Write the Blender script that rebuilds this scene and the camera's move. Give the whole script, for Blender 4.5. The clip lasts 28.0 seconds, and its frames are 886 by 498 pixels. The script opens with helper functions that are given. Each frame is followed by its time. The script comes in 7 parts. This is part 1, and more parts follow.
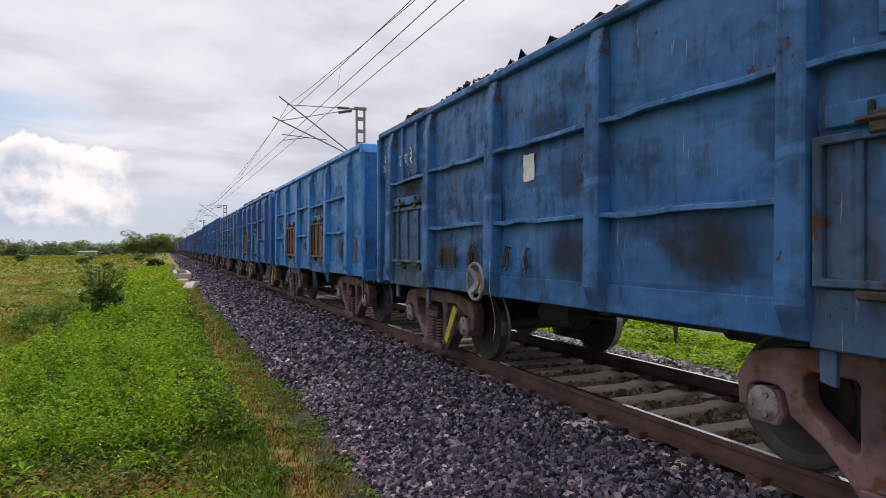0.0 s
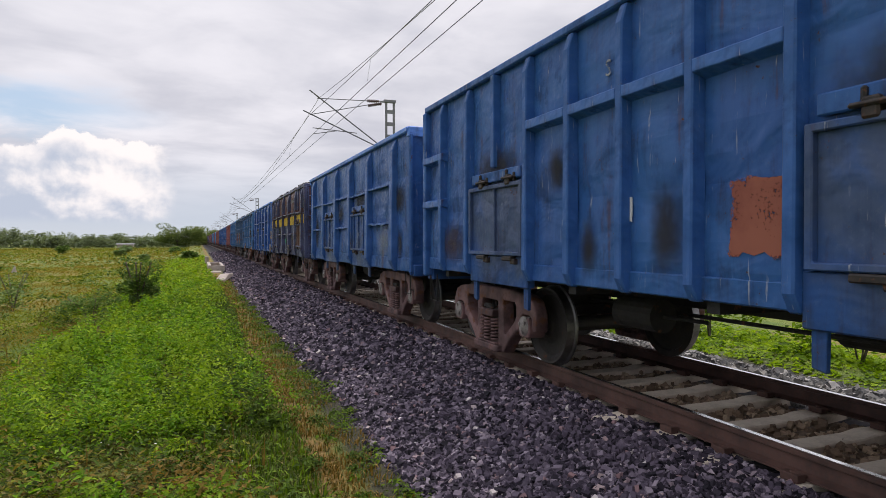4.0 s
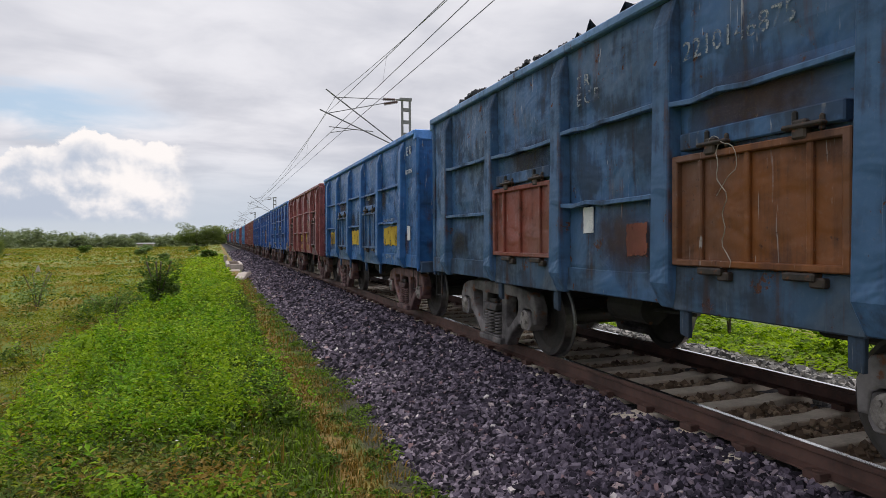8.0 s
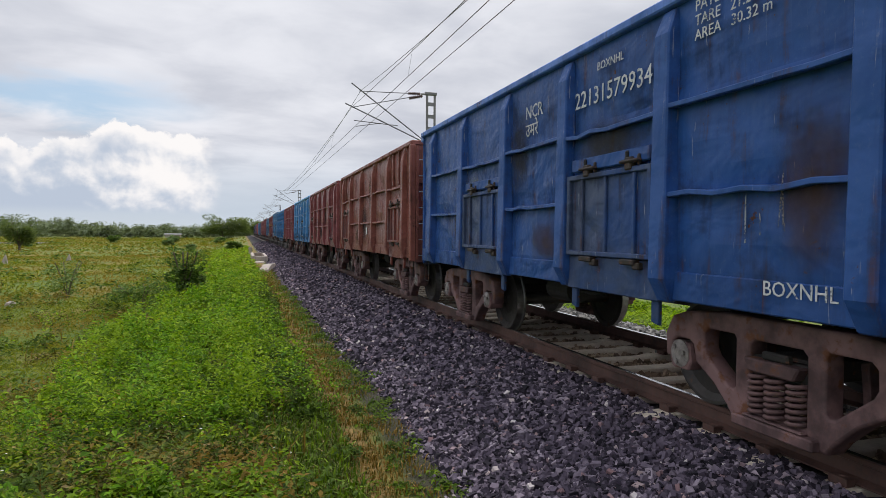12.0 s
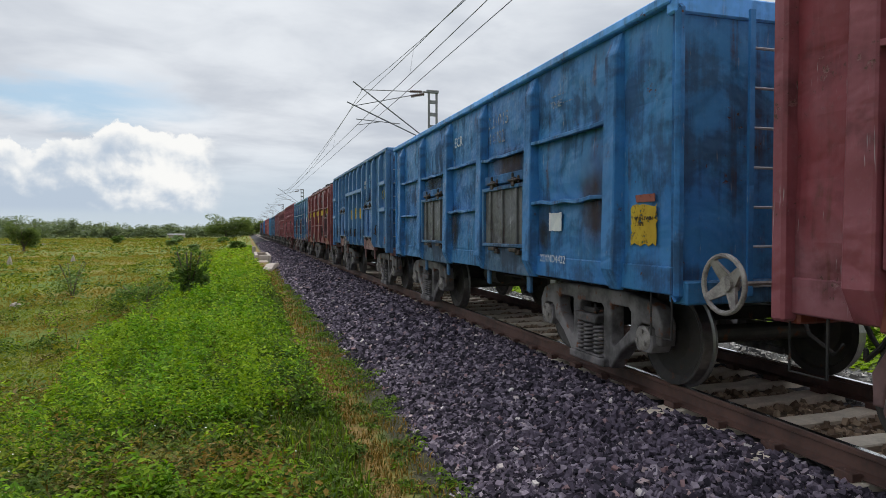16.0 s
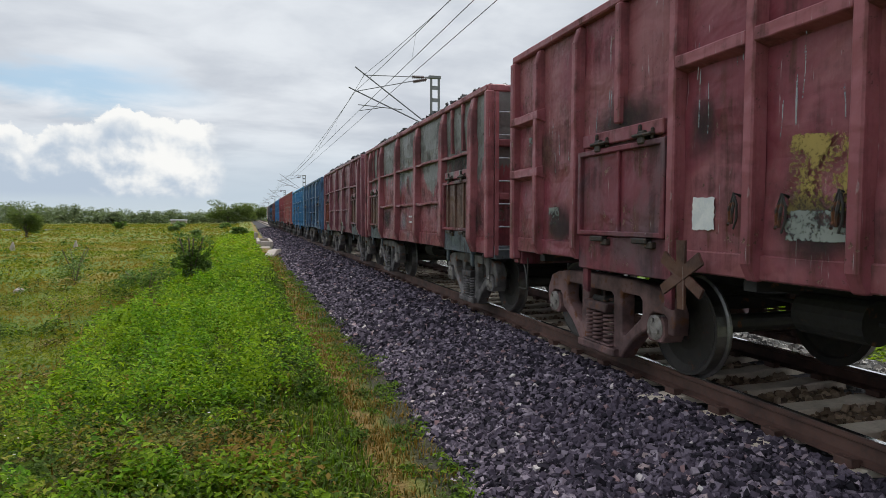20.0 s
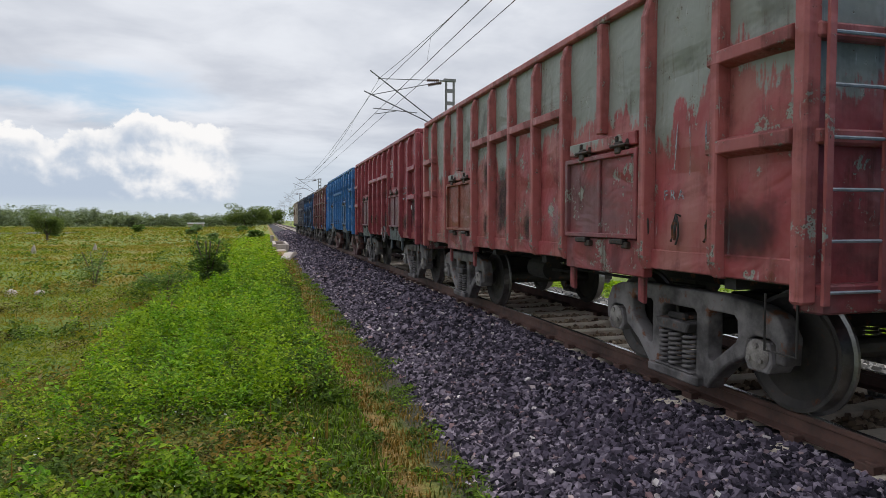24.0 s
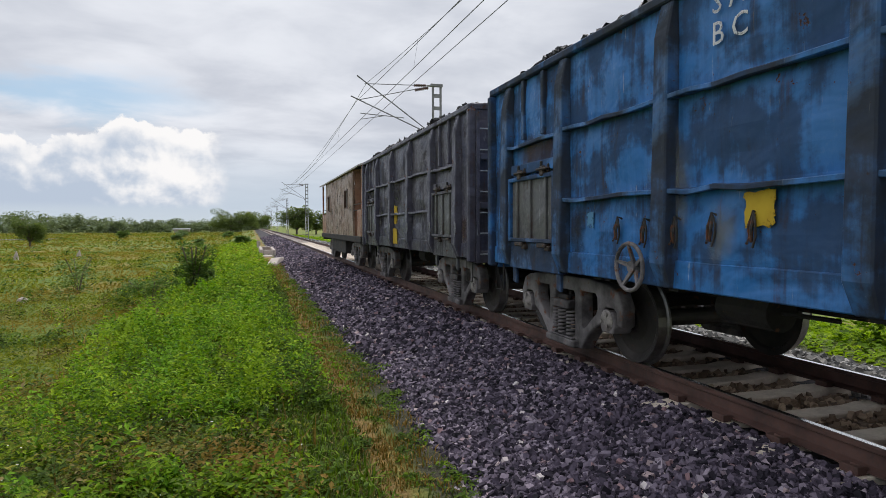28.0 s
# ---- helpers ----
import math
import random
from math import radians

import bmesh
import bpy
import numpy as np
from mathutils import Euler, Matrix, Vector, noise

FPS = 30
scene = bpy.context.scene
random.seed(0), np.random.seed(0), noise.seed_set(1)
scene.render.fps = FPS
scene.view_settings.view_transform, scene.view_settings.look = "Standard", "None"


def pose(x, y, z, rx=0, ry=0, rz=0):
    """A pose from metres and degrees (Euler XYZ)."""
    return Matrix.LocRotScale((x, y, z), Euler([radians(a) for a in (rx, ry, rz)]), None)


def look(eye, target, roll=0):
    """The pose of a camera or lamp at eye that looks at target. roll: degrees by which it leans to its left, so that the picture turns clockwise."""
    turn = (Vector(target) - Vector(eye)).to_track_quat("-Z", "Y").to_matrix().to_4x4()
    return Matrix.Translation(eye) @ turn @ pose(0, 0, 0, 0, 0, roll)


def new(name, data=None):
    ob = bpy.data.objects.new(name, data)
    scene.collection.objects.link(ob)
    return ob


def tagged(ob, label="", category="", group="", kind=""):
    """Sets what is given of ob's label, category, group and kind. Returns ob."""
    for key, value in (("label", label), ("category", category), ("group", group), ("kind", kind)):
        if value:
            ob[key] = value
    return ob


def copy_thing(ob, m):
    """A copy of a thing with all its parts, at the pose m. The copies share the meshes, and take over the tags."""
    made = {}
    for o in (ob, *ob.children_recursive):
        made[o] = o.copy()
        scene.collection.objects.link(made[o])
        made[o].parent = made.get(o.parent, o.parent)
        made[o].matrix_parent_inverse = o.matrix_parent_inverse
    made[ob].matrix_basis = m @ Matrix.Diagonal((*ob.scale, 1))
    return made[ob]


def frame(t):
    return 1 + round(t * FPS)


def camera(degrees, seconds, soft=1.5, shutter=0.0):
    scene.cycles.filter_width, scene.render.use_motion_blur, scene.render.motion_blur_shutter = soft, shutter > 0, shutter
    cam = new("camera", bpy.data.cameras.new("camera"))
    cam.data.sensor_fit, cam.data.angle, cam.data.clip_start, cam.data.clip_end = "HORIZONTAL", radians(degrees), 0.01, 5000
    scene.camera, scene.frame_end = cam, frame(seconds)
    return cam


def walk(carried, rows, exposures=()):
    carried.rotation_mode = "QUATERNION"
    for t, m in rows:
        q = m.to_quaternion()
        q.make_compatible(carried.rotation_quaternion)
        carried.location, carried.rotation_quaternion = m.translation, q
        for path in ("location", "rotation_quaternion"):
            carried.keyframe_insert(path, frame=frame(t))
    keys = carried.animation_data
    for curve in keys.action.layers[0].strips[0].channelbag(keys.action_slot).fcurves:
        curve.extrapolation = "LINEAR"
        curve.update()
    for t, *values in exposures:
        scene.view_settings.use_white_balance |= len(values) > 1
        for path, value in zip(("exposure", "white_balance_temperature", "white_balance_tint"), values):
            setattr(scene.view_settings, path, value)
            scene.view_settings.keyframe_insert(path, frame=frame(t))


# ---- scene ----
cam = camera(69.0, 28.0, soft=0.8, shutter=0.0)
PATH = [
    (0, pose(0, 0, 1.45, 89.92, 0.07, -23.31)),  (0.5, pose(0, 0, 1.45, 90.33, 0.22, -23.72)),
    (1, pose(0, 0, 1.45, 90.09, -0.16, -24.22)),  (1.5, pose(0, 0, 1.45, 89.47, -0.39, -23.71)),
    (2, pose(0, 0, 1.45, 89.74, -0.36, -22.90)),  (2.5, pose(0, 0, 1.45, 89.44, 0.15, -22.34)),
    (3, pose(0, 0, 1.45, 89.21, 0.05, -21.64)),  (3.5, pose(0, 0, 1.45, 89.24, 0.04, -21.08)),
    (5.5, pose(0, 0, 1.45, 89.18, 0.26, -20.09)),  (6, pose(0, 0, 1.45, 89.04, 0.61, -20.26)),
    (6.5, pose(0, 0, 1.45, 88.69, 0.46, -20.24)),  (7, pose(0, 0, 1.45, 88.54, 0.27, -19.75)),
    (7.5, pose(0, 0, 1.45, 88.78, 0.33, -19.21)),  (8, pose(0, 0, 1.45, 89.06, 0.40, -19.23)),
    (8.5, pose(0, 0, 1.45, 89.19, 0.50, -19.20)),  (9, pose(0, 0, 1.45, 88.95, 0.09, -18.89)),
    (9.5, pose(0, 0, 1.45, 89.21, -0.02, -18.51)),  (10, pose(0, 0, 1.45, 88.58, 0.22, -18.26)),
    (10.5, pose(0, 0, 1.45, 88.14, 0.02, -18.18)),  (11, pose(0, 0, 1.45, 87.67, -0.12, -17.43)),
    (11.5, pose(0, 0, 1.45, 88.64, -0.51, -16.80)),  (12, pose(0, 0, 1.45, 88.60, -0.42, -17.19)),
    (12.5, pose(0, 0, 1.45, 88.78, -0.18, -17.18)),  (14.5, pose(0, 0, 1.45, 88.77, -0.03, -16.79)),
    (15, pose(0, 0, 1.45, 88.37, 0.12, -16.00)),  (15.5, pose(0, 0, 1.45, 88.38, -0.09, -16.42)),
    (16, pose(0, 0, 1.45, 88.41, 0.06, -16.93)),  (16.5, pose(0, 0, 1.45, 88.81, 0.24, -16.23)),
    (17, pose(0, 0, 1.45, 88.75, 0.05, -16.95)),  (17.5, pose(0, 0, 1.45, 89.23, -0.31, -17.11)),
    (18, pose(0, 0, 1.45, 89.48, -0.19, -16.54)),  (18.5, pose(0, 0, 1.45, 89.56, -0.07, -16.80)),
    (19, pose(0, 0, 1.45, 88.82, 0.23, -16.81)),  (19.5, pose(0, 0, 1.45, 87.87, 0.09, -16.81)),
    (20, pose(0, 0, 1.45, 87.20, -0.05, -16.75)),  (20.5, pose(0, 0, 1.45, 87.57, -0.21, -16.56)),
    (21, pose(0, 0, 1.45, 87.34, -0.31, -16.49)),  (21.5, pose(0, 0, 1.45, 87.38, -0.33, -16.25)),
    (23.5, pose(0, 0, 1.45, 87.54, -0.44, -15.71)),  (24, pose(0, 0, 1.45, 87.46, 0.00, -15.43)),
    (24.5, pose(0, 0, 1.45, 87.75, 0.21, -15.62)),  (25, pose(0, 0, 1.45, 87.69, -0.16, -16.05)),
    (25.5, pose(0, 0, 1.45, 87.59, -0.16, -16.20)),  (26, pose(0, 0, 1.45, 87.68, 0.16, -15.70)),
    (26.5, pose(0, 0, 1.45, 87.89, 0.21, -15.89)),  (27, pose(0, 0, 1.45, 87.99, 0.33, -16.07)),
    (27.5, pose(0, 0, 1.45, 88.19, 0.34, -16.34)),  (28, pose(0, 0, 1.45, 87.88, 0.22, -16.54)),
]
walk(cam, PATH, [(0, 0.05, 6500, 19), (3.5, 0.05, 6500, 18), (9, 0.0, 6500, 15), (13, 0.0, 6330, 13), (17, 0.0, 6300, 9.5), (21, 0.0, 6300, 9.5), (24, 0.0, 6300, 12), (28, 0.0, 6300, 12.5)])

# ---- world and light ----
world = bpy.data.worlds.new("world")
scene.world = world
world.use_nodes = True
SUN_AZ, SUN_EL = 30.0, 57.0        # degrees to the right of the track's direction, and above the horizon


class Nodes:
    """A short way to write node trees."""

    def __init__(self, tree):
        self.t = tree
        tree.nodes.clear()

    def put(self, socket, v):
        if isinstance(v, bpy.types.NodeSocket):
            self.t.links.new(v, socket)
        elif v is not None:
            if isinstance(v, (tuple, list)) and len(v) == 3 and socket.type == "RGBA":
                v = (*v, 1.0)
            socket.default_value = v

    def n(self, kind, *args, **kw):
        node = self.t.nodes.new(kind)
        for k, v in kw.items():
            if k in node.inputs:
                self.put(node.inputs[k], v)
        for i, v in enumerate(args):
            self.put(node.inputs[i], v)
        return node

    def math(self, op, a, b=None, c=None, clamp=False):
        node = self.t.nodes.new("ShaderNodeMath")
        node.operation, node.use_clamp = op, clamp
        for i, v in enumerate((a, b, c)):
            self.put(node.inputs[i], v)
        return node.outputs[0]

    def ramp(self, v, a, b, lo=0.0, hi=1.0):
        node = self.n("ShaderNodeMapRange")
        node.interpolation_type = "SMOOTHSTEP"
        for i, x in enumerate((v, a, b, lo, hi)):
            self.put(node.inputs[i], x)
        return node.outputs[0]

    def mix(self, f, a, b, mode="MIX"):
        node = self.t.nodes.new("ShaderNodeMix")
        node.data_type, node.blend_type = "RGBA", mode
        self.put(node.inputs[0], f), self.put(node.inputs[6], a), self.put(node.inputs[7], b)
        return node.outputs[2]

    def noise(self, vec, scale, detail=4.0, rough=0.55, dist=0.0):
        node = self.n("ShaderNodeTexNoise", Scale=scale, Detail=detail, Roughness=rough, Distortion=dist)
        self.put(node.inputs["Vector"], vec)
        return node.outputs[0]

    def stretch(self, vec, sx, sy, sz, ox=0.0, oy=0.0, oz=0.0):
        node = self.t.nodes.new("ShaderNodeMapping")
        self.put(node.inputs[0], vec)
        node.inputs[1].default_value = (ox, oy, oz)
        node.inputs[3].default_value = (sx, sy, sz)
        return node.outputs[0]


def build_sky():
    k = Nodes(world.node_tree)
    sky = k.n("ShaderNodeTexSky")
    sky.sky_type, sky.sun_disc = "NISHITA", False
    sky.sun_elevation, sky.sun_rotation = radians(SUN_EL), radians(SUN_AZ)
    d = k.n("ShaderNodeTexCoord").outputs["Generated"]
    xyz = k.n("ShaderNodeSeparateXYZ", d)
    x, y, z = xyz.outputs
    az = k.math("ARCTAN2", x, y)
    el = k.math("ARCSINE", z)
    up = k.math("MAXIMUM", z, 0.0)
    far = k.math("ADD", up, 0.10)
    flat = k.n("ShaderNodeCombineXYZ", k.math("DIVIDE", x, far), k.math("DIVIDE", y, far), 0.0).outputs[0]
    # a high grey sheet with soft darker bellies
    big = k.noise(flat, 0.55, 5.0, 0.52, 0.5)
    fine = k.noise(flat, 1.7, 5.0, 0.55, 0.3)
    tone = k.math("ADD", k.math("MULTIPLY", big, 0.6), k.math("MULTIPLY", fine, 0.4))
    sheet = k.mix(k.ramp(tone, 0.36, 0.62), (0.56, 0.59, 0.64), (0.83, 0.85, 0.87))
    blue = k.mix(1.0, sky.outputs[0], (0.10, 0.10, 0.10), "MULTIPLY")
    band = k.math("ABSOLUTE", k.math("SUBTRACT", el, k.math("ADD", 0.176, k.math("MULTIPLY", k.math("SUBTRACT", fine, 0.5), 0.10))))
    gap = k.math("MULTIPLY", k.ramp(band, 0.042, 0.0), k.ramp(az, 0.0, -0.20))
    cover = k.math("SUBTRACT", 1.0, k.math("MULTIPLY", gap, 0.80), clamp=True)
    base = k.mix(cover, k.mix(0.45, blue, (0.44, 0.70, 0.88)), sheet)
    base = k.mix(k.ramp(el, 0.15, 0.02), base, (0.555, 0.63, 0.695))
    base = k.mix(k.ramp(el, 0.035, 0.0), base, (0.60, 0.665, 0.705))
    # a heaped white cloud low over the fields, lit from the upper right
    ang = k.n("ShaderNodeCombineXYZ", az, el, 0.0).outputs[0]
    lump = k.noise(ang, 24.0, 9.0, 0.58, 0.15)
    toward = k.noise(k.stretch(ang, 1, 1, 1, 0.006, 0.009, 0), 24.0, 9.0, 0.58, 0.15)
    heaps = k.noise(k.stretch(ang, 1, 1.25, 1, 2.7, 1.9, 0), 9.0, 4.0, 0.5, 0.2)
    heaps_up = k.noise(k.stretch(ang, 1, 1.25, 1, 2.712, 1.918, 0), 9.0, 4.0, 0.5, 0.2)
    top = k.math("ADD", k.ramp(az, -0.285, -0.225, 0.104, 0.128), k.ramp(az, -0.20, -0.165, 0.0, 0.020))
    top = k.math("ADD", top, k.ramp(az, -0.268, -0.30, 0.0, 0.020))
    top = k.math("SUBTRACT", top, k.ramp(az, -0.15, -0.06, 0.0, 0.014))
    azr = k.math("ADD", az, k.math("MULTIPLY", k.math("SUBTRACT", lump, 0.5), 0.075))
    azr = k.math("ADD", azr, k.math("MULTIPLY", k.math("SUBTRACT", heaps, 0.5), 0.05))
    edge = k.math("ADD", k.math("SUBTRACT", top, el), k.math("MULTIPLY", k.math("SUBTRACT", lump, 0.5), 0.062))
    body = k.math("MULTIPLY", k.ramp(edge, -0.001, 0.004), k.ramp(el, 0.022, 0.036))
    body = k.math("MULTIPLY", body, k.ramp(azr, -0.030, -0.056))
    lit = k.math("ADD", k.math("MULTIPLY", k.math("SUBTRACT", lump, toward), 1.5), k.math("MULTIPLY", k.math("SUBTRACT", heaps, heaps_up), 2.0))
    lit = k.math("ADD", lit, k.ramp(edge, 0.005, 0.030, 0.92, 0.16))
    lit = k.math("ADD", lit, k.math("MULTIPLY", k.math("SUBTRACT", heaps, 0.5), 0.6))
    lit = k.math("ADD", lit, k.ramp(azr, -0.24, -0.08, -0.30, 0.36))
    lit = k.math("ADD", lit, k.ramp(el, 0.028, 0.080, -0.46, 0.04))
    heap = k.mix(k.ramp(lit, -0.35, 0.72), (0.50, 0.575, 0.665), (0.97, 0.95, 0.905))
    base = k.mix(body, base, heap)
    # an overcast sky is brightest overhead and dimmest away from the sun
    dome = k.math("MULTIPLY", k.ramp(z, 0.5, 0.95, 1.0, 1.6), k.ramp(y, -0.9, 0.1, 0.85, 1.0))
    bg = k.n("ShaderNodeBackground", base, dome)
    out = k.n("ShaderNodeOutputWorld")
    k.t.links.new(bg.outputs[0], out.inputs[0])


build_sky()
sun = new("sun", bpy.data.lights.new("sun", "SUN"))
sun.data.energy, sun.data.angle, sun.data.color = 2.4, radians(11), (1.0, 0.95, 0.88)
sun.matrix_world = look((0, 0, 0), (-math.sin(radians(SUN_AZ)) * math.cos(radians(SUN_EL)),
                                    -math.cos(radians(SUN_AZ)) * math.cos(radians(SUN_EL)), -math.sin(radians(SUN_EL))))
scene.view_settings.exposure = 0.0


# ---- materials ----
def material(name, rough=0.7, metal=0.0):
    m = bpy.data.materials.new(name)
    m.use_nodes = True
    k = Nodes(m.node_tree)
    k.bsdf = k.n("ShaderNodeBsdfPrincipled", Roughness=rough, Metallic=metal)
    k.out = k.n("ShaderNodeOutputMaterial")
    k.t.links.new(k.bsdf.outputs[0], k.out.inputs[0])
    k.pos = k.n("ShaderNodeTexCoord").outputs["Object"]
    return m, k


def bump(k, height, strength, distance):
    b = k.n("ShaderNodeBump", Strength=strength, Distance=distance, Height=height)
    k.t.links.new(b.outputs[0], k.bsdf.inputs["Normal"])


def plain(name, c1, c2, rough=0.7, metal=0.0, scale=6.0, relief=0.0, rust=0.0, grain=0.3):
    """A surface of two tones with grain, and rust in patches where asked."""
    m, k = material(name, rough, metal)
    a = k.noise(k.pos, scale, 6.0, 0.6)
    f = k.noise(k.pos, scale * 9, 3.0, 0.6)
    v = k.math("ADD", k.math("MULTIPLY", a, 1.0 - grain), k.math("MULTIPLY", f, grain))
    col = k.mix(k.ramp(v, 0.36, 0.64), c1, c2)
    if rust:
        r = k.ramp(k.noise(k.pos, scale * 2.3, 6.0, 0.65), 0.62 - 0.25 * rust, 0.72 - 0.2 * rust)
        col = k.mix(r, col, (0.16, 0.062, 0.03))
    k.put(k.bsdf.inputs["Base Color"], col)
    k.put(k.bsdf.inputs["Roughness"], k.ramp(f, 0.3, 0.7, max(0.05, rough - 0.12), min(1.0, rough + 0.12)))
    if relief:
        bump(k, v, 0.6, relief)
    return m


def worn_mark(name, c1, c2, lost=0.5, scale=9.0, rough=0.8, frayed=0.0):
    """Lettering or a dab of paint that has partly flaked off what is beneath. frayed: how far its border is worn away."""
    m, k = material(name, rough)
    g = k.n("ShaderNodeSeparateXYZ", k.n("ShaderNodeTexCoord").outputs["Generated"]).outputs
    p = k.n("ShaderNodeVectorMath", k.pos, k.n("ShaderNodeObjectInfo").outputs["Location"]).outputs[0]
    a, f = k.noise(p, scale, 6.0, 0.68), k.noise(p, scale * 8, 3.0, 0.6)
    k.put(k.bsdf.inputs["Base Color"], k.mix(k.ramp(k.noise(p, scale * 0.5, 4.0, 0.6), 0.35, 0.65), c1, c2))
    v = k.math("ADD", k.math("MULTIPLY", a, 0.7), k.math("MULTIPLY", f, 0.3))
    if frayed:
        i, j = (k.math("SUBTRACT", 1.0, k.math("ABSOLUTE", k.math("SUBTRACT", k.math("MULTIPLY", g[n], 2.0), 1.0))) for n in (1, 2))
        v = k.math("SUBTRACT", v, k.ramp(k.math("MINIMUM", i, j), 0.0, 0.22, frayed, 0.0))
    k.put(k.bsdf.inputs["Alpha"], k.ramp(v, 0.30 + 0.2 * lost, 0.40 + 0.2 * lost, 0.0 if frayed else 0.05, 1.0))
    return m


def stain(name, c1, c2, strength):
    """A soft-edged smear of dirt on a plate."""
    m, k = material(name, 0.85)
    g = k.n("ShaderNodeSeparateXYZ", k.n("ShaderNodeTexCoord").outputs["Generated"]).outputs
    p = k.n("ShaderNodeVectorMath", k.pos, k.n("ShaderNodeObjectInfo").outputs["Location"]).outputs[0]
    a, b = (k.math("SUBTRACT", 1.0, k.math("POWER", k.math("ABSOLUTE", k.math("SUBTRACT", k.math("MULTIPLY", g[i], 2.0), 1.0)), 2.0)) for i in (1, 2))
    v = k.math("ADD", k.math("MULTIPLY", a, b), k.math("MULTIPLY", k.math("SUBTRACT", k.noise(p, 4.5, 7.0, 0.66), 0.5), 1.5))
    k.put(k.bsdf.inputs["Base Color"], k.mix(k.noise(p, 9.0, 4.0, 0.6), c1, c2))
    k.put(k.bsdf.inputs["Alpha"], k.math("MULTIPLY", k.ramp(v, 0.1, 1.2, 0.0, strength), k.math("MULTIPLY", a, b)))
    return m


def paint(name, base, worn, rust=0.3, grime=0.4, seed=0.0, peel=(0.16, 0.07, 0.045), peeled=0.15, top=None):
    """Old wagon paint: faded panels, rust runs, coal grime, peeled patches, dents. top: a second colour above a worn line."""
    m, k = material(name, 0.55)
    k.put(k.bsdf.inputs["Specular IOR Level"], 0.24)
    p = k.stretch(k.pos, 1, 1, 1, seed * 7.3, seed * 3.1, seed * 1.7)
    wide = k.noise(p, 0.8, 6.0, 0.62, 0.5)
    mid = k.noise(p, 3.2, 7.0, 0.68)
    fine = k.noise(p, 26.0, 4.0, 0.65)
    runs = k.noise(k.stretch(p, 9.0, 9.0, 0.5), 1.0, 6.0, 0.62, 0.25)
    scratch = k.noise(k.stretch(p, 30.0, 30.0, 2.2), 1.0, 2.0, 0.5, 0.9)
    z = k.n("ShaderNodeSeparateXYZ", k.pos).outputs[2]
    deep = tuple(c * 0.42 for c in base)
    col = k.mix(k.ramp(wide, 0.40, 0.60), base, worn)
    col = k.mix(k.ramp(k.math("ADD", k.math("MULTIPLY", mid, 0.6), k.math("MULTIPLY", runs, 0.4)), 0.46, 0.66, 0.0, 0.6), col, deep)
    if top:
        reach = k.math("ADD", k.math("MULTIPLY", k.noise(k.stretch(p, 0.0, 1.0, 0.0), 1.1, 2.0, 0.5), 2.2), k.math("MULTIPLY", k.noise(k.stretch(p, 14.0, 14.0, 1.6), 1.0, 4.0, 0.6), 0.7))
        v = k.math("ADD", k.math("ADD", z, reach), k.math("MULTIPLY", mid, 0.8))
        col = k.mix(k.ramp(v, 4.0 - top[3], 4.1 - top[3]), col, top[:3])
    col = k.mix(k.ramp(fine, 0.50, 0.8, 0.0, 0.08), col, (0.45, 0.48, 0.50))
    off = k.ramp(k.math("ADD", k.math("MULTIPLY", mid, 0.72), k.math("MULTIPLY", fine, 0.28)), 0.655 - 0.22 * peeled, 0.675 - 0.2 * peeled)
    col = k.mix(off, col, peel)
    pale = k.math("MULTIPLY", k.ramp(scratch, 0.68, 0.73), k.ramp(mid, 0.44, 0.60))
    col = k.mix(k.math("MULTIPLY", pale, 0.6), col, (0.50, 0.51, 0.52))
    red = k.math("MULTIPLY", k.ramp(runs, 0.60 - 0.14 * rust, 0.72 - 0.11 * rust), k.ramp(mid, 0.42, 0.62))
    col = k.mix(k.math("MULTIPLY", red, min(1.0, 0.4 + rust * 0.5)), col, (0.12, 0.046, 0.026))
    chip = k.ramp(k.math("ADD", k.math("MULTIPLY", fine, 0.6), k.math("MULTIPLY", mid, 0.4)), 0.64 - 0.06 * rust, 0.66 - 0.06 * rust)
    col = k.mix(k.math("MULTIPLY", chip, 0.75), col, (0.075, 0.032, 0.022))
    patchy = k.noise(k.stretch(p, 1, 1, 1.1, 4.1, 9.7, 2.3), 1.5, 7.0, 0.62, 0.2)
    soot = k.ramp(k.math("ADD", k.math("MULTIPLY", runs, 0.22), k.math("MULTIPLY", patchy, 0.78)), 0.585 - 0.20 * grime, 0.70 - 0.20 * grime)
    col = k.mix(k.math("MULTIPLY", soot, min(0.85, 0.22 + grime * 0.6)), col, (0.032, 0.031, 0.034))
    k.put(k.bsdf.inputs["Base Color"], col)
    k.put(k.bsdf.inputs["Roughness"], k.ramp(k.math("ADD", fine, k.math("MULTIPLY", k.math("ADD", off, soot), 0.35)), 0.3, 0.9, 0.30, 0.80))
    bump(k, k.math("ADD", k.math("MULTIPLY", k.noise(k.stretch(p, 1, 1, 1.5), 1.5, 3.0, 0.45, 0.5), 1.0),
                   k.math("ADD", k.math("MULTIPLY", mid, 0.045), k.math("MULTIPLY", off, -0.03))), 0.9, 0.085)
    return m


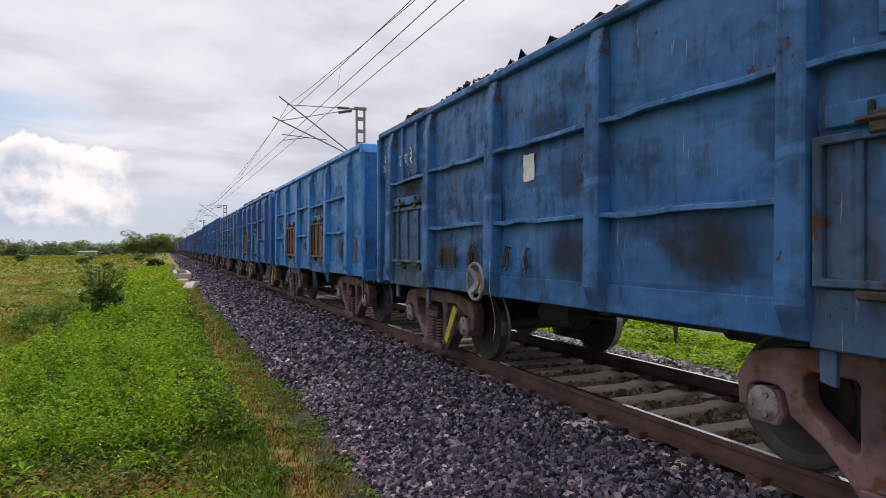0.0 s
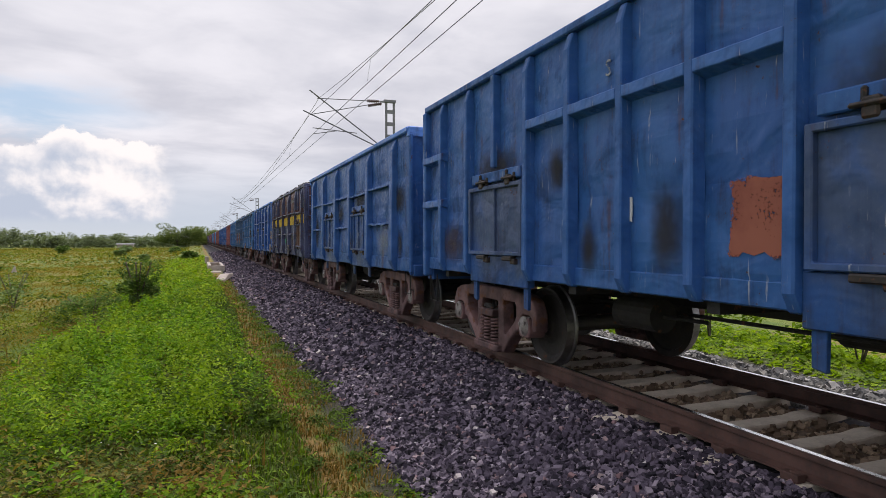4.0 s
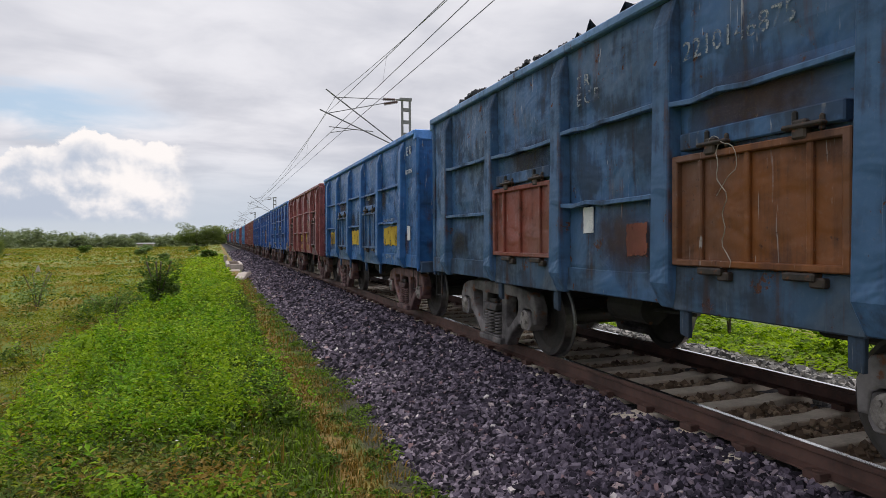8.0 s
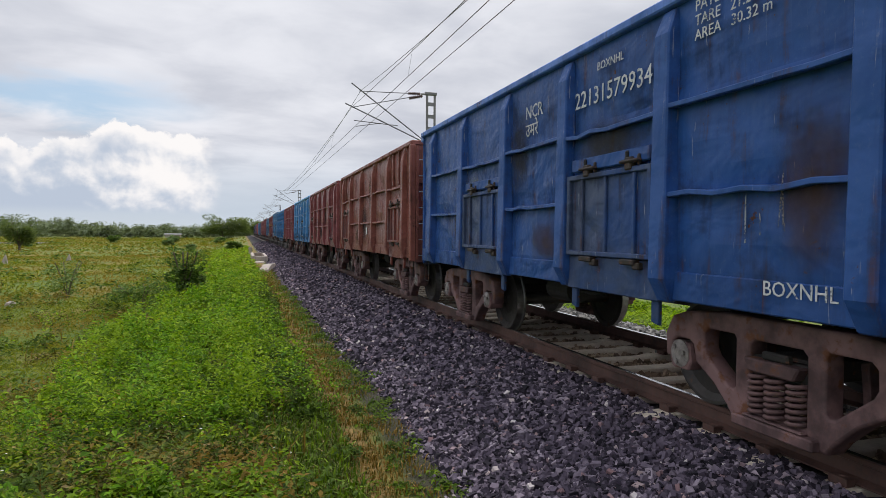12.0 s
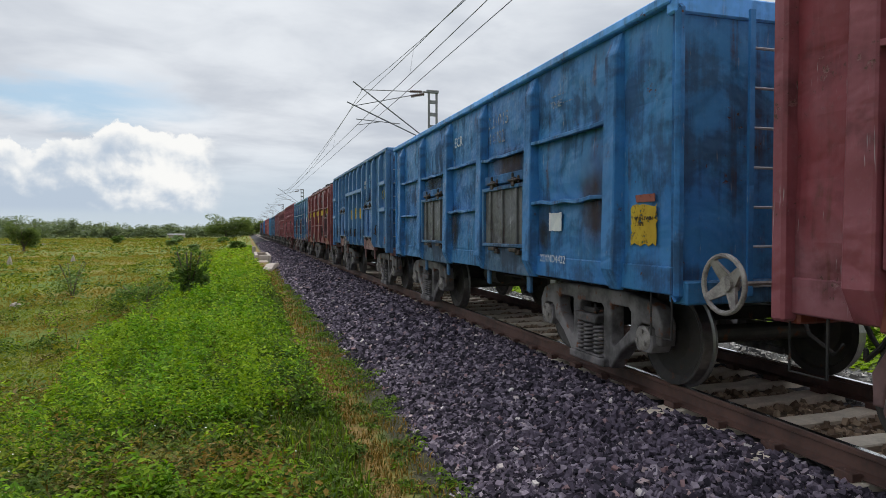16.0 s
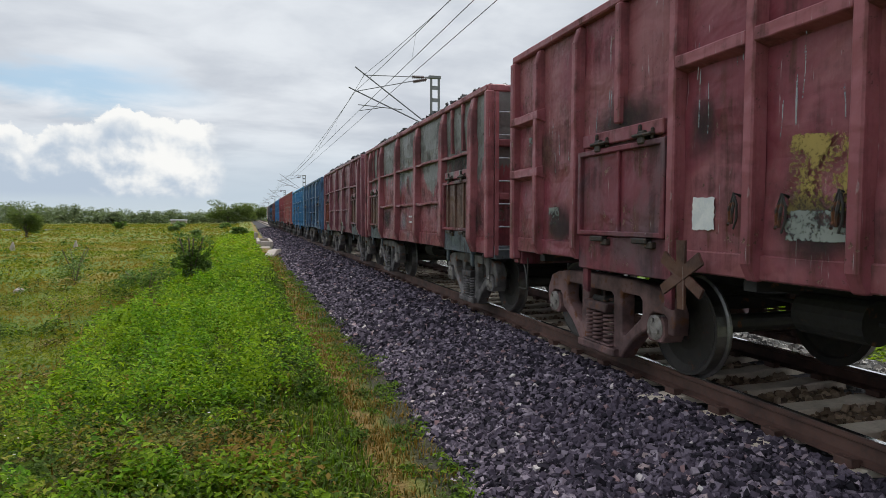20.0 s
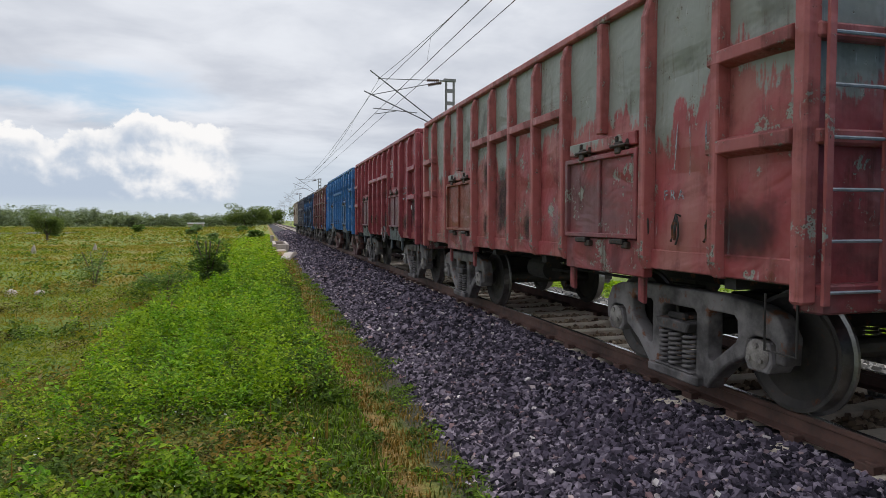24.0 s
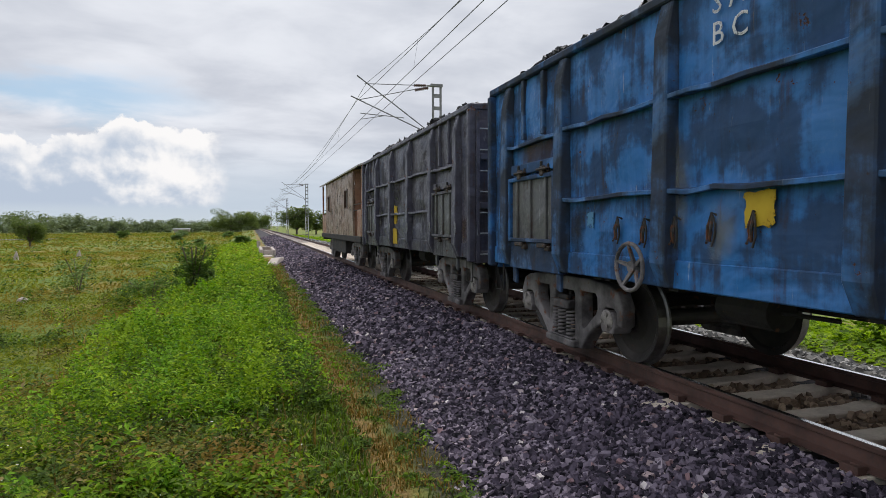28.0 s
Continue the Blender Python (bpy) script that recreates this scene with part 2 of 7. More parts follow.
def by_piece(name, stops, rough=0.85, spread=0.35, transl=0.0, field=None, relief=0.0):
    """For joined stones or leaves: each piece takes its own tone out of stops. field: a colour that comes in wide drifts."""
    m, k = material(name, rough)
    k.put(k.bsdf.inputs["Specular IOR Level"], 0.2)
    r = k.n("ShaderNodeNewGeometry").outputs["Random Per Island"]
    ramp = k.t.nodes.new("ShaderNodeValToRGB")
    e = ramp.color_ramp.elements
    e[0].position, e[0].color = stops[0][0], (*stops[0][1], 1)
    e[1].position, e[1].color = stops[-1][0], (*stops[-1][1], 1)
    for at, c in stops[1:-1]:
        s = e.new(at)
        s.color = (*c, 1)
    k.put(ramp.inputs[0], r)
    col = ramp.outputs[0]
    if field:
        w = k.noise(k.pos, field[0], 4.0, 0.6)
        col = k.mix(k.ramp(w, field[1], field[2]), col, field[3])
    g = k.noise(k.pos, 45.0, 3.0, 0.6)
    col = k.mix(k.ramp(g, 0.3, 0.7, 0.0, spread), col, k.mix(1.0, col, (0.45, 0.45, 0.45), "MULTIPLY"))
    k.put(k.bsdf.inputs["Base Color"], col)
    if transl:
        t = k.n("ShaderNodeBsdfTranslucent", Color=k.mix(1.0, col, (1.0, 1.0, 0.55), "MULTIPLY"))
        mx = k.n("ShaderNodeMixShader", transl)
        k.t.links.new(k.bsdf.outputs[0], mx.inputs[1])
        k.t.links.new(t.outputs[0], mx.inputs[2])
        k.t.links.new(mx.outputs[0], k.out.inputs[0])
    if relief:
        bump(k, g, 0.5, relief)
    return m


M_RAIL = plain("rusty rail steel", (0.050, 0.026, 0.021), (0.125, 0.064, 0.050), 0.75, 0.0, 3.0, 0.003)
M_SHINE = plain("polished rail head", (0.86, 0.86, 0.86), (0.92, 0.92, 0.91), 0.13, 1.0, 12.0)
M_SLEEPER = plain("old concrete sleeper", (0.62, 0.53, 0.43), (0.82, 0.72, 0.60), 0.9, 0.0, 4.0, 0.004)
M_CONCRETE = plain("weathered concrete", (0.33, 0.28, 0.25), (0.48, 0.42, 0.37), 0.9, 0.0, 2.0, 0.006)
M_GALV = plain("galvanised mast steel", (0.17, 0.175, 0.18), (0.27, 0.275, 0.28), 0.6, 0.3, 3.0)
M_WIRE = plain("dull overhead wire", (0.17, 0.17, 0.18), (0.26, 0.26, 0.27), 0.5, 0.7, 9.0)
M_INSUL = plain("brown porcelain", (0.07, 0.035, 0.03), (0.10, 0.05, 0.04), 0.3, 0.0, 9.0)
M_BOGIE_BROWN = plain("brown grimy cast steel", (0.068, 0.038, 0.039), (0.245, 0.140, 0.138), 0.75, 0.0, 2.6, 0.004, 0.3, 0.15)
M_BOGIE_GREY = plain("grey dusty cast steel", (0.050, 0.045, 0.046), (0.235, 0.215, 0.220), 0.75, 0.0, 2.6, 0.004, 0.2, 0.15)
M_WHEEL = plain("dark wheel steel", (0.045, 0.042, 0.042), (0.085, 0.075, 0.070), 0.6, 0.5, 3.0, 0.002, 0.1)
M_TREAD = plain("bright wheel tread", (0.22, 0.21, 0.21), (0.34, 0.33, 0.33), 0.42, 1.0, 8.0)
M_CAP = plain("dusty bearing cap", (0.15, 0.13, 0.125), (0.36, 0.33, 0.31), 0.6, 0.3, 9.0)
M_UNDER = plain("black underframe", (0.018, 0.017, 0.017), (0.04, 0.035, 0.033), 0.8, 0.0, 3.0, 0.0, 0.15)
M_COAL = plain("wet black coal", (0.018, 0.018, 0.020), (0.05, 0.05, 0.055), 0.6, 0.0, 6.0, 0.03)
M_WHITE = worn_mark("chalky white lettering", (0.52, 0.55, 0.58), (0.70, 0.71, 0.72), 0.30)
M_FADED = worn_mark("faded white lettering", (0.20, 0.23, 0.27), (0.36, 0.39, 0.42), 0.75)
M_BAND = plain("white mast paint", (0.62, 0.64, 0.66), (0.78, 0.78, 0.78), 0.8, 0.0, 14.0)
M_PAPER = plain("white paper sticker", (0.62, 0.64, 0.66), (0.76, 0.76, 0.75), 0.8, 0.0, 7.0)
M_YELLOW = plain("yellow paint", (0.46, 0.36, 0.05), (0.62, 0.49, 0.08), 0.7, 0.0, 7.0, 0.0, 0.15)
M_ROPE = plain("pale dirty rope", (0.24, 0.215, 0.18), (0.38, 0.35, 0.30), 0.9, 0.0, 20.0)
M_ORANGE = paint("rust-orange primer", (0.215, 0.076, 0.024), (0.15, 0.072, 0.045), 0.6, 0.4, 41)
M_REDOX = paint("red-oxide primer", (0.25, 0.065, 0.045), (0.21, 0.085, 0.065), 0.4, 0.35, 42)
M_BROWN = paint("brown rusted plate", (0.105, 0.050, 0.036), (0.15, 0.075, 0.05), 0.7, 0.45, 43)
M_TEAL = paint("pale teal paint", (0.08, 0.20, 0.30), (0.14, 0.28, 0.36), 0.5, 0.4, 44)
M_SKYBLUE = paint("clean blue paint", (0.028, 0.12, 0.36), (0.045, 0.16, 0.40), 0.2, 0.25, 45)
M_PINK = paint("dull pink paint", (0.24, 0.11, 0.105), (0.30, 0.16, 0.15), 0.6, 0.45, 46)


# ---- building helpers ----
class Shape:
    """Collects vertices and faces of one mesh."""

    def __init__(self):
        self.v, self.f, self.m = [], [], []

    def add(self, verts, faces, mat=0):
        o = len(self.v)
        self.v += [tuple(p) for p in verts]
        self.f += [tuple(i + o for i in f) for f in faces]
        self.m += [mat] * len(faces)
        return self

    def box(self, x0, x1, y0, y1, z0, z1, mat=0):
        v = [(x, y, z) for z in (z0, z1) for y in (y0, y1) for x in (x0, x1)]
        return self.add(v, [(0, 2, 3, 1), (4, 5, 7, 6), (0, 1, 5, 4), (2, 6, 7, 3), (0, 4, 6, 2), (1, 3, 7, 5)], mat)

    def prism(self, poly, axis, a0, a1, mat=0):
        """poly: points in the two other axes, in the order xyz without axis."""
        n, v = len(poly), []
        for a in (a0, a1):
            for p in poly:
                q = list(p)
                q.insert(axis, a)
                v.append(q)
        f = [tuple(range(n))[::-1], tuple(range(n, 2 * n))] + [(i, (i + 1) % n, n + (i + 1) % n, n + i) for i in range(n)]
        return self.add(v, f, mat)

    def lathe(self, prof, c, axis, n=24, mat=0, mats=None):
        """prof: (offset along the axis, radius)."""
        v, f = [], []
        a, b = [(1, 2), (2, 0), (0, 1)][axis]
        for h, r in prof:
            for i in range(n):
                q = [0.0, 0.0, 0.0]
                w = 2 * math.pi * i / n
                q[axis], q[a], q[b] = c[axis] + h, c[a] + r * math.cos(w), c[b] + r * math.sin(w)
                v.append(q)
        o = len(self.v)
        for j in range(len(prof) - 1):
            for i in range(n):
                f.append((j * n + i, j * n + (i + 1) % n, (j + 1) * n + (i + 1) % n, (j + 1) * n + i))
        self.add(v, f, mat)
        if mats:
            for j in range(len(prof) - 1):
                for i in range(n):
                    self.m[len(self.m) - len(f) + j * n + i] = mats[j]
        return self

    def cyl(self, c, axis, r, h0, h1, n=16, mat=0):
        return self.lathe([(h0, 0.0005), (h0, r), (h1, r), (h1, 0.0005)], c, axis, n, mat)

    def tube(self, pts, r, n=6, mat=0):
        pts = [Vector(p) for p in pts]
        v, f = [], []
        for i, p in enumerate(pts):
            d = (pts[min(i + 1, len(pts) - 1)] - pts[max(i - 1, 0)]).normalized()
            s = d.cross(Vector((0.31, 0.17, 0.93))).normalized()
            u = d.cross(s)
            for j in range(n):
                w = 2 * math.pi * j / n
                v.append(p + r * (math.cos(w) * s + math.sin(w) * u))
        for i in range(len(pts) - 1):
            for j in range(n):
                f.append((i * n + j, i * n + (j + 1) % n, (i + 1) * n + (j + 1) % n, (i + 1) * n + j))
        f += [tuple(range(n))[::-1], tuple(range(len(v) - n, len(v)))]
        return self.add(v, f, mat)

    def mesh(self, name, bevel=0.0, smooth=False):
        me = bpy.data.meshes.new(name)
        me.from_pydata(self.v, [], self.f)
        me.polygons.foreach_set("material_index", self.m)
        bm = bmesh.new()
        bm.from_mesh(me)
        bmesh.ops.recalc_face_normals(bm, faces=bm.faces)
        if bevel:
            es = [e for e in bm.edges if len(e.link_faces) == 2 and e.calc_face_angle(0) > 0.6]
            bmesh.ops.bevel(bm, geom=es, offset=bevel, segments=1, affect="EDGES", profile=0.5)
        bm.to_mesh(me)
        bm.free()
        if smooth:
            me.polygons.foreach_set("use_smooth", [True] * len(me.polygons))
        return me


def part(name, me, mats, parent=None, label="", m=None):
    """Links a mesh as one object under a thing or a part; the materials sit on the object, so that alike meshes are shared."""
    ob = new(name, me)
    mats = mats if isinstance(mats, (list, tuple)) else [mats]
    while len(me.materials) < len(mats):
        me.materials.append(None)
    for i, mat in enumerate(mats):
        if me.materials[i] is None and not me.get("own"):
            me.materials[i] = mat
        ob.material_slots[i].link = "OBJECT"
        ob.material_slots[i].material = mat
    ob.parent = parent
    if m is not None:
        ob.matrix_basis = m
    if label:
        tagged(ob, label)
    return ob


def thing(name, label, category, group="", kind=""):
    return tagged(new(name), label, category, group, kind)


def soup(name, verts, faces, mat):
    """A big mesh from arrays: verts (n, 3), faces (m, 3 or 4)."""
    me = bpy.data.meshes.new(name)
    n, w = faces.shape
    me.vertices.add(len(verts))
    me.vertices.foreach_set("co", verts.astype(np.float32).ravel())
    me.loops.add(n * w)
    me.loops.foreach_set("vertex_index", faces.astype(np.int32).ravel())
    me.polygons.add(n)
    me.polygons.foreach_set("loop_start", np.arange(0, n * w, w, dtype=np.int32))
    me.update(calc_edges=True)
    me.materials.append(mat)
    me.shade_flat()
    return me


# ---- ground, ballast, track ----
TRACK_X = 4.758                    # middle of the track; rail head is at height 0
NEAR_RAIL, FAR_RAIL = TRACK_X - 0.872, TRACK_X + 0.872
SLEEPER_AT, SLEEPER_GAP = 3.86 - 0.61 * 10, 0.61


def smooth(a, b, x):
    t = np.clip((x - a) / (b - a), 0, 1)
    return t * t * (3 - 2 * t)


def waves(x, y, s, seed):
    """Soft relief of about -1 to 1 from a few sines."""
    r = np.random.RandomState(seed)
    z = 0
    for i in range(7):
        a, k, p = r.rand() * 6.28, (0.6 + r.rand() * 1.6) / s, r.rand() * 6.28
        z = z + np.sin((x * math.cos(a) + y * math.sin(a)) * k * 6.28 + p)
    return z / 4.0


def ground_height(x, y):
    z = -1.35 + 0.72 * smooth(-5.2, -0.9, x) + 0.10 * smooth(-0.9, 1.5, x)
    z = z - 0.5 * smooth(8.6, 13.0, x)
    rough = 1.0 - 0.75 * smooth(0.2, 1.3, x) * (1 - smooth(8.0, 9.5, x))
    return z + rough * (0.05 * waves(x, y, 2.6, 3) + 0.09 * waves(x, y, 9.0, 5)) + 0.12 * waves(x, y, 60.0, 6) * smooth(-4, -12, x)


M_GROUND, kg = material("green field with dry grass", 0.95)
_w = kg.noise(kg.pos, 0.16, 5.0, 0.6)
_m = kg.noise(kg.pos, 1.3, 6.0, 0.65)
_f = kg.noise(kg.pos, 16.0, 5.0, 0.7)
_c = kg.mix(kg.ramp(_m, 0.35, 0.65), (0.095, 0.16, 0.016), (0.165, 0.215, 0.027))
_c = kg.mix(kg.ramp(_w, 0.46, 0.64), _c, (0.25, 0.205, 0.040))
_c = kg.mix(kg.ramp(_f, 0.45, 0.75), _c, (0.05, 0.08, 0.012))
_x = kg.n("ShaderNodeSeparateXYZ", kg.pos).outputs[0]
_x = kg.math("ABSOLUTE", kg.math("SUBTRACT", kg.math("ADD", _x, kg.math("MULTIPLY", kg.math("SUBTRACT", _m, 0.5), 0.9)), 0.98))
_c = kg.mix(kg.ramp(_x, 0.30, 0.10), _c, kg.mix(kg.ramp(_f, 0.35, 0.65), (0.16, 0.105, 0.028), (0.27, 0.175, 0.052)))   # a trodden dry path
_e = kg.math("ADD", kg.n("ShaderNodeSeparateXYZ", kg.pos).outputs[0], kg.math("MULTIPLY", kg.math("SUBTRACT", _m, 0.5), 0.5))
_c = kg.mix(kg.math("MULTIPLY", kg.ramp(_e, 1.15, 1.38), kg.ramp(_e, 9.0, 8.0)), _c, (0.045, 0.042, 0.022))   # soil under the stones
kg.put(kg.bsdf.inputs["Base Color"], _c)
bump(kg, _f, 0.9, 0.06)

# bed tones go near black to paint the shade between the stones
M_BED = plain("purple-grey ballast bed darkened for gap shade", (0.016, 0.014, 0.018), (0.045, 0.038, 0.046), 0.95, 0.0, 9.0, 0.03)
M_BED_DIRT = plain("brown soiled ballast bed", (0.12, 0.083, 0.060), (0.26, 0.19, 0.14), 0.95, 0.0, 9.0, 0.03)


def spaced(a, b, near, far, grow):
    out, x, s = [a], a, near
    while x < b:
        x += s
        s = min(far, s * grow)
        out.append(x)
    return out


def build_ground():
    right = spaced(0.0, 2500, 0.25, 160, 1.09)
    xs = np.array([-v for v in right[:0:-1]] + right)
    back = [-v for v in spaced(0.0, 400, 0.8, 60, 1.3)][:0:-1]
    ys = np.array(back + spaced(0.0, 3500, 0.3, 200, 1.045))
    X, Y = np.meshgrid(xs, ys, indexing="ij")
    Z = ground_height(X, Y)
    n, m = X.shape
    v = np.stack([X, Y, Z], -1).reshape(-1, 3)
    i = (np.arange(n - 1)[:, None] * m + np.arange(m - 1)[None]).ravel()
    me = soup("ground", v, np.stack([i, i + m, i + m + 1, i + 1], 1), M_GROUND)
    me.shade_smooth()
    tagged(new("ground", me), "flat grassy field with weeds and dry patches", "ground", kind="structure")


def bed_height(x):
    return np.interp(x, [1.15, 1.6, 3.0, 3.35, 3.7, 3.95, 5.6, 6.2, 6.5, 8.4, 8.9], [-0.70, -0.53, -0.26, -0.225, -0.225, -0.265, -0.265, -0.225, -0.26, -0.62, -0.85])


def build_ballast():
    xs = np.linspace(1.15, 8.9, 60)
    ys = np.array(list(np.arange(-40, 0, 2.0)) + spaced(0.0, 900, 0.12, 8.0, 1.03))
    X, Y = np.meshgrid(xs, ys, indexing="ij")
    Z = bed_height(X) + 0.016 * waves(X, Y, 0.5, 9) + 0.02 * waves(X, Y, 2.0, 12)
    X = X + 0.10 * waves(X * 0, Y, 3.0, 4) * (X < 2.2)
    n, m = X.shape
    v = np.stack([X, Y, Z], -1).reshape(-1, 3)
    i = (np.arange(n - 1)[:, None] * m + np.arange(m - 1)[None]).ravel()
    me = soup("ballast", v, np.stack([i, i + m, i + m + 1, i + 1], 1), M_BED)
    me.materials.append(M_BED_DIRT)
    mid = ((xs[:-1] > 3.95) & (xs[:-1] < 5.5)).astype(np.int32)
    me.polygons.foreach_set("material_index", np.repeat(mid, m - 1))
    return tagged(new("ballast", me), "purple-grey crushed stone ballast shoulder along the track", "ballast", kind="structure")


def rail_profile(cx):
    h = [(-0.075, -0.172), (0.075, -0.172), (0.075, -0.160), (0.012, -0.138), (0.010, -0.048), (0.036, -0.036), (0.036, -0.006),
         (0.030, -0.001), (-0.030, -0.001), (-0.036, -0.006), (-0.036, -0.036), (-0.010, -0.048), (-0.012, -0.138), (-0.075, -0.160)]
    return [(cx + a, b) for a, b in h]


def build_rails():
    for cx in (NEAR_RAIL, FAR_RAIL):
        rail = part("rail", Shape().prism(rail_profile(cx), 1, -40, 900).mesh("rail"), M_RAIL)
        tagged(rail, "rusty brown steel rail with a polished head", "rail", "rails", "structure")
        a, b = (cx - 0.014, cx + 0.034) if cx == NEAR_RAIL else (cx - 0.034, cx + 0.014)
        part("running_surface", Shape().box(a, b, -40, 900, -0.001, 0.0012).mesh("running_surface"), M_SHINE, rail,
             "bright polished running surface")


def build_sleepers():
    s = Shape()
    s.prism([(-1.375, -0.40), (1.375, -0.40), (1.375, -0.225), (1.30, -0.205), (0.98, -0.185), (0.55, -0.178), (0.4, -0.20), (-0.4, -0.20), (-0.55, -0.178),
             (-0.98, -0.185), (-1.30, -0.205), (-1.375, -0.225)], 1, -0.11, 0.11)
    me = s.mesh("sleeper", 0.012)
    clip = Shape()
    clip.tube([(0.05, -0.05, -0.165), (0.10, -0.05, -0.15), (0.13, 0.0, -0.13), (0.10, 0.05, -0.14), (0.06, 0.055, -0.155)], 0.017)
    clip.box(0.085, 0.165, -0.07, 0.07, -0.185, -0.128)
    cm = clip.mesh("rail_clip", 0.004)
    y0, gap = SLEEPER_AT, SLEEPER_GAP
    for i in range(110):
        y = y0 + gap * i
        ob = part("sleeper", me, M_SLEEPER)
        ob.matrix_basis = pose(TRACK_X + 0.01 * math.sin(i * 2.3), y, -0.004 * (i % 3), 0, 0, 0.5 * math.sin(i * 1.7))
        tagged(ob, "pale worn concrete sleeper half sunk in ballast", "sleeper", "sleepers")
        if i < 50:
            for cx in (-0.872, 0.872):
                for side in (1, -1):
                    part("rail_clip", cm, M_RAIL, ob, "rusty spring clip", pose(cx, 0, 0, 0, 0, 0 if side > 0 else 180))
    far = Shape()
    for i in range(110, 1000):
        y = y0 + gap * i
        far.box(TRACK_X - 1.375, TRACK_X + 1.375, y - 0.11, y + 0.11, -0.3, -0.185)
    tagged(part("distant_sleepers", far.mesh("distant_sleepers"), M_CONCRETE), "row of concrete sleepers far down the track", "sleepers", kind="stuff")


build_ground()
BALLAST = build_ballast()
build_rails()
build_sleepers()


# ---- overhead line ----
MAST_X = 7.3
MASTS = [-40.0, 25.4, 90.0, 140.0, 195.0, 255.0, 320.0, 390.0]


def build_masts():
    chan = Shape()
    chan.prism([(-0.04, -0.03), (0.04, -0.03), (0.04, -0.02), (-0.03, -0.02), (-0.03, 0.02), (0.04, 0.02), (0.04, 0.03), (-0.04, 0.03)], 2, -0.9, 7.18)
    cm = chan.mesh("channel")
    bat = Shape().box(-0.20, 0.20, -0.036, -0.028, -0.07, 0.07).box(-0.20, 0.20, 0.028, 0.036, -0.07, 0.07).mesh("batten_plate")
    foot = Shape().box(-0.45, 0.45, -0.4, 0.4, -1.2, -0.62).mesh("footing", 0.03)
    band = Shape().box(-0.21, -0.11, -0.04, 0.04, 0.7, 2.6).box(0.11, 0.21, -0.04, 0.04, 0.7, 2.6).mesh("painted_band")
    cap = Shape().box(-0.26, 0.24, -0.07, 0.07, 7.06, 7.18).box(-0.42, -0.2, -0.05, 0.05, 7.06, 7.12).mesh("mast_cap", 0.01)

    def arm(x0, z0, x1, z1, r=0.022, y=0.0):
        return Shape().tube([(x0 - MAST_X, y, z0), (x1 - MAST_X, y, z1)], r, 8)

    def insulator(x0, z0, x1, z1, y=0.0):
        s = Shape()
        a, b = Vector((x0 - MAST_X, y, z0)), Vector((x1 - MAST_X, y, z1))
        n = 7
        for i in range(n):
            p, q = a.lerp(b, (i + 0.15) / n), a.lerp(b, (i + 0.55) / n)
            s.tube([p, q], 0.065, 10)
        s.tube([a, b], 0.03, 8)
        return s.mesh("insulator")

    made = None
    for y in MASTS:
        if made:
            copy_thing(made, pose(MAST_X, y, 0))
            continue
        made = thing("overhead_line_mast", "grey lattice steel mast with two tubular bracket arms", "mast", "overhead line masts")
        made.matrix_basis = pose(MAST_X, y, 0)
        for dx, r in ((-0.16, 180), (0.16, 0)):
            part("channel", cm, M_GALV, made, m=pose(dx, 0, 0, 0, 0, r))
        for i in range(14):
            part("batten_plate", bat, M_GALV, made, m=pose(0, 0, 0.2 + 0.5 * i))
        part("footing", foot, M_CONCRETE, made, "concrete footing")
        part("mast_cap", cap, M_GALV, made)
        part("painted_band", band, M_BAND, made, "white painted band")
        for nm, s, mat in (("stay_tube", arm(4.35, 7.03, 6.75, 7.09, 0.017), M_WIRE),
                           ("bracket_tube", arm(4.05, 7.33, 7.10, 5.15, 0.026), M_WIRE),
                           ("stay_tube", arm(4.02, 6.31, 6.84, 6.97, 0.017, -0.35), M_WIRE),
                           ("bracket_tube", arm(3.75, 6.45, 7.10, 5.02, 0.026, -0.35), M_WIRE),
                           ("register_arm", arm(4.15, 5.85, 5.9, 5.74, 0.018, -0.1), M_WIRE),
                           ("steady_arm", arm(4.2, 5.62, 5.2, 5.8, 0.014, -0.1), M_WIRE)):
            part(nm, s.mesh(nm), mat, made)
        for a in ((6.35, 7.08, 6.85, 7.09, 0.0), (6.3, 6.81, 6.85, 6.93, -0.35), (6.95, 5.06, 7.1, 4.95, 0.0)):
            part("insulator", insulator(*a), M_INSUL, made, "ribbed brown insulator")


def build_wires():
    def line(name, label, pts, r):
        s = Shape()
        s.tube(pts, r, 5)
        tagged(part(name, s.mesh(name), M_WIRE), label, "wire", "overhead wires")

    runs = (("contact_wire", 4.30, 5.74, 0.02, 0.010), ("contact_wire", 4.76, 5.76, 0.02, 0.010),
            ("catenary_wire", 4.42, 7.05, 1.25, 0.009), ("catenary_wire", 4.05, 6.36, 0.68, 0.009))
    for name, x, z, sag, r in runs:
        pts = []
        for a, b in zip(MASTS[:-1], MASTS[1:]):
            for i in range(14):
                u = i / 14
                pts.append((x, a + (b - a) * u, z - sag * 4 * u * (1 - u)))
        line(name, "thin dark overhead wire above the track", pts, r)
    for a, b in zip(MASTS[:3], MASTS[1:4]):
        for i in range(1, 8):
            u = i / 8
            s = Shape().tube([(4.42, a + (b - a) * u, 7.05 - 1.25 * 4 * u * (1 - u)), (4.30, a + (b - a) * u, 5.74)], 0.004, 4)
            tagged(part("dropper_wire", s.mesh("dropper_wire"), M_WIRE), "thin dropper between the overhead wires", "wire", "dropper wires")


build_masts()
build_wires()


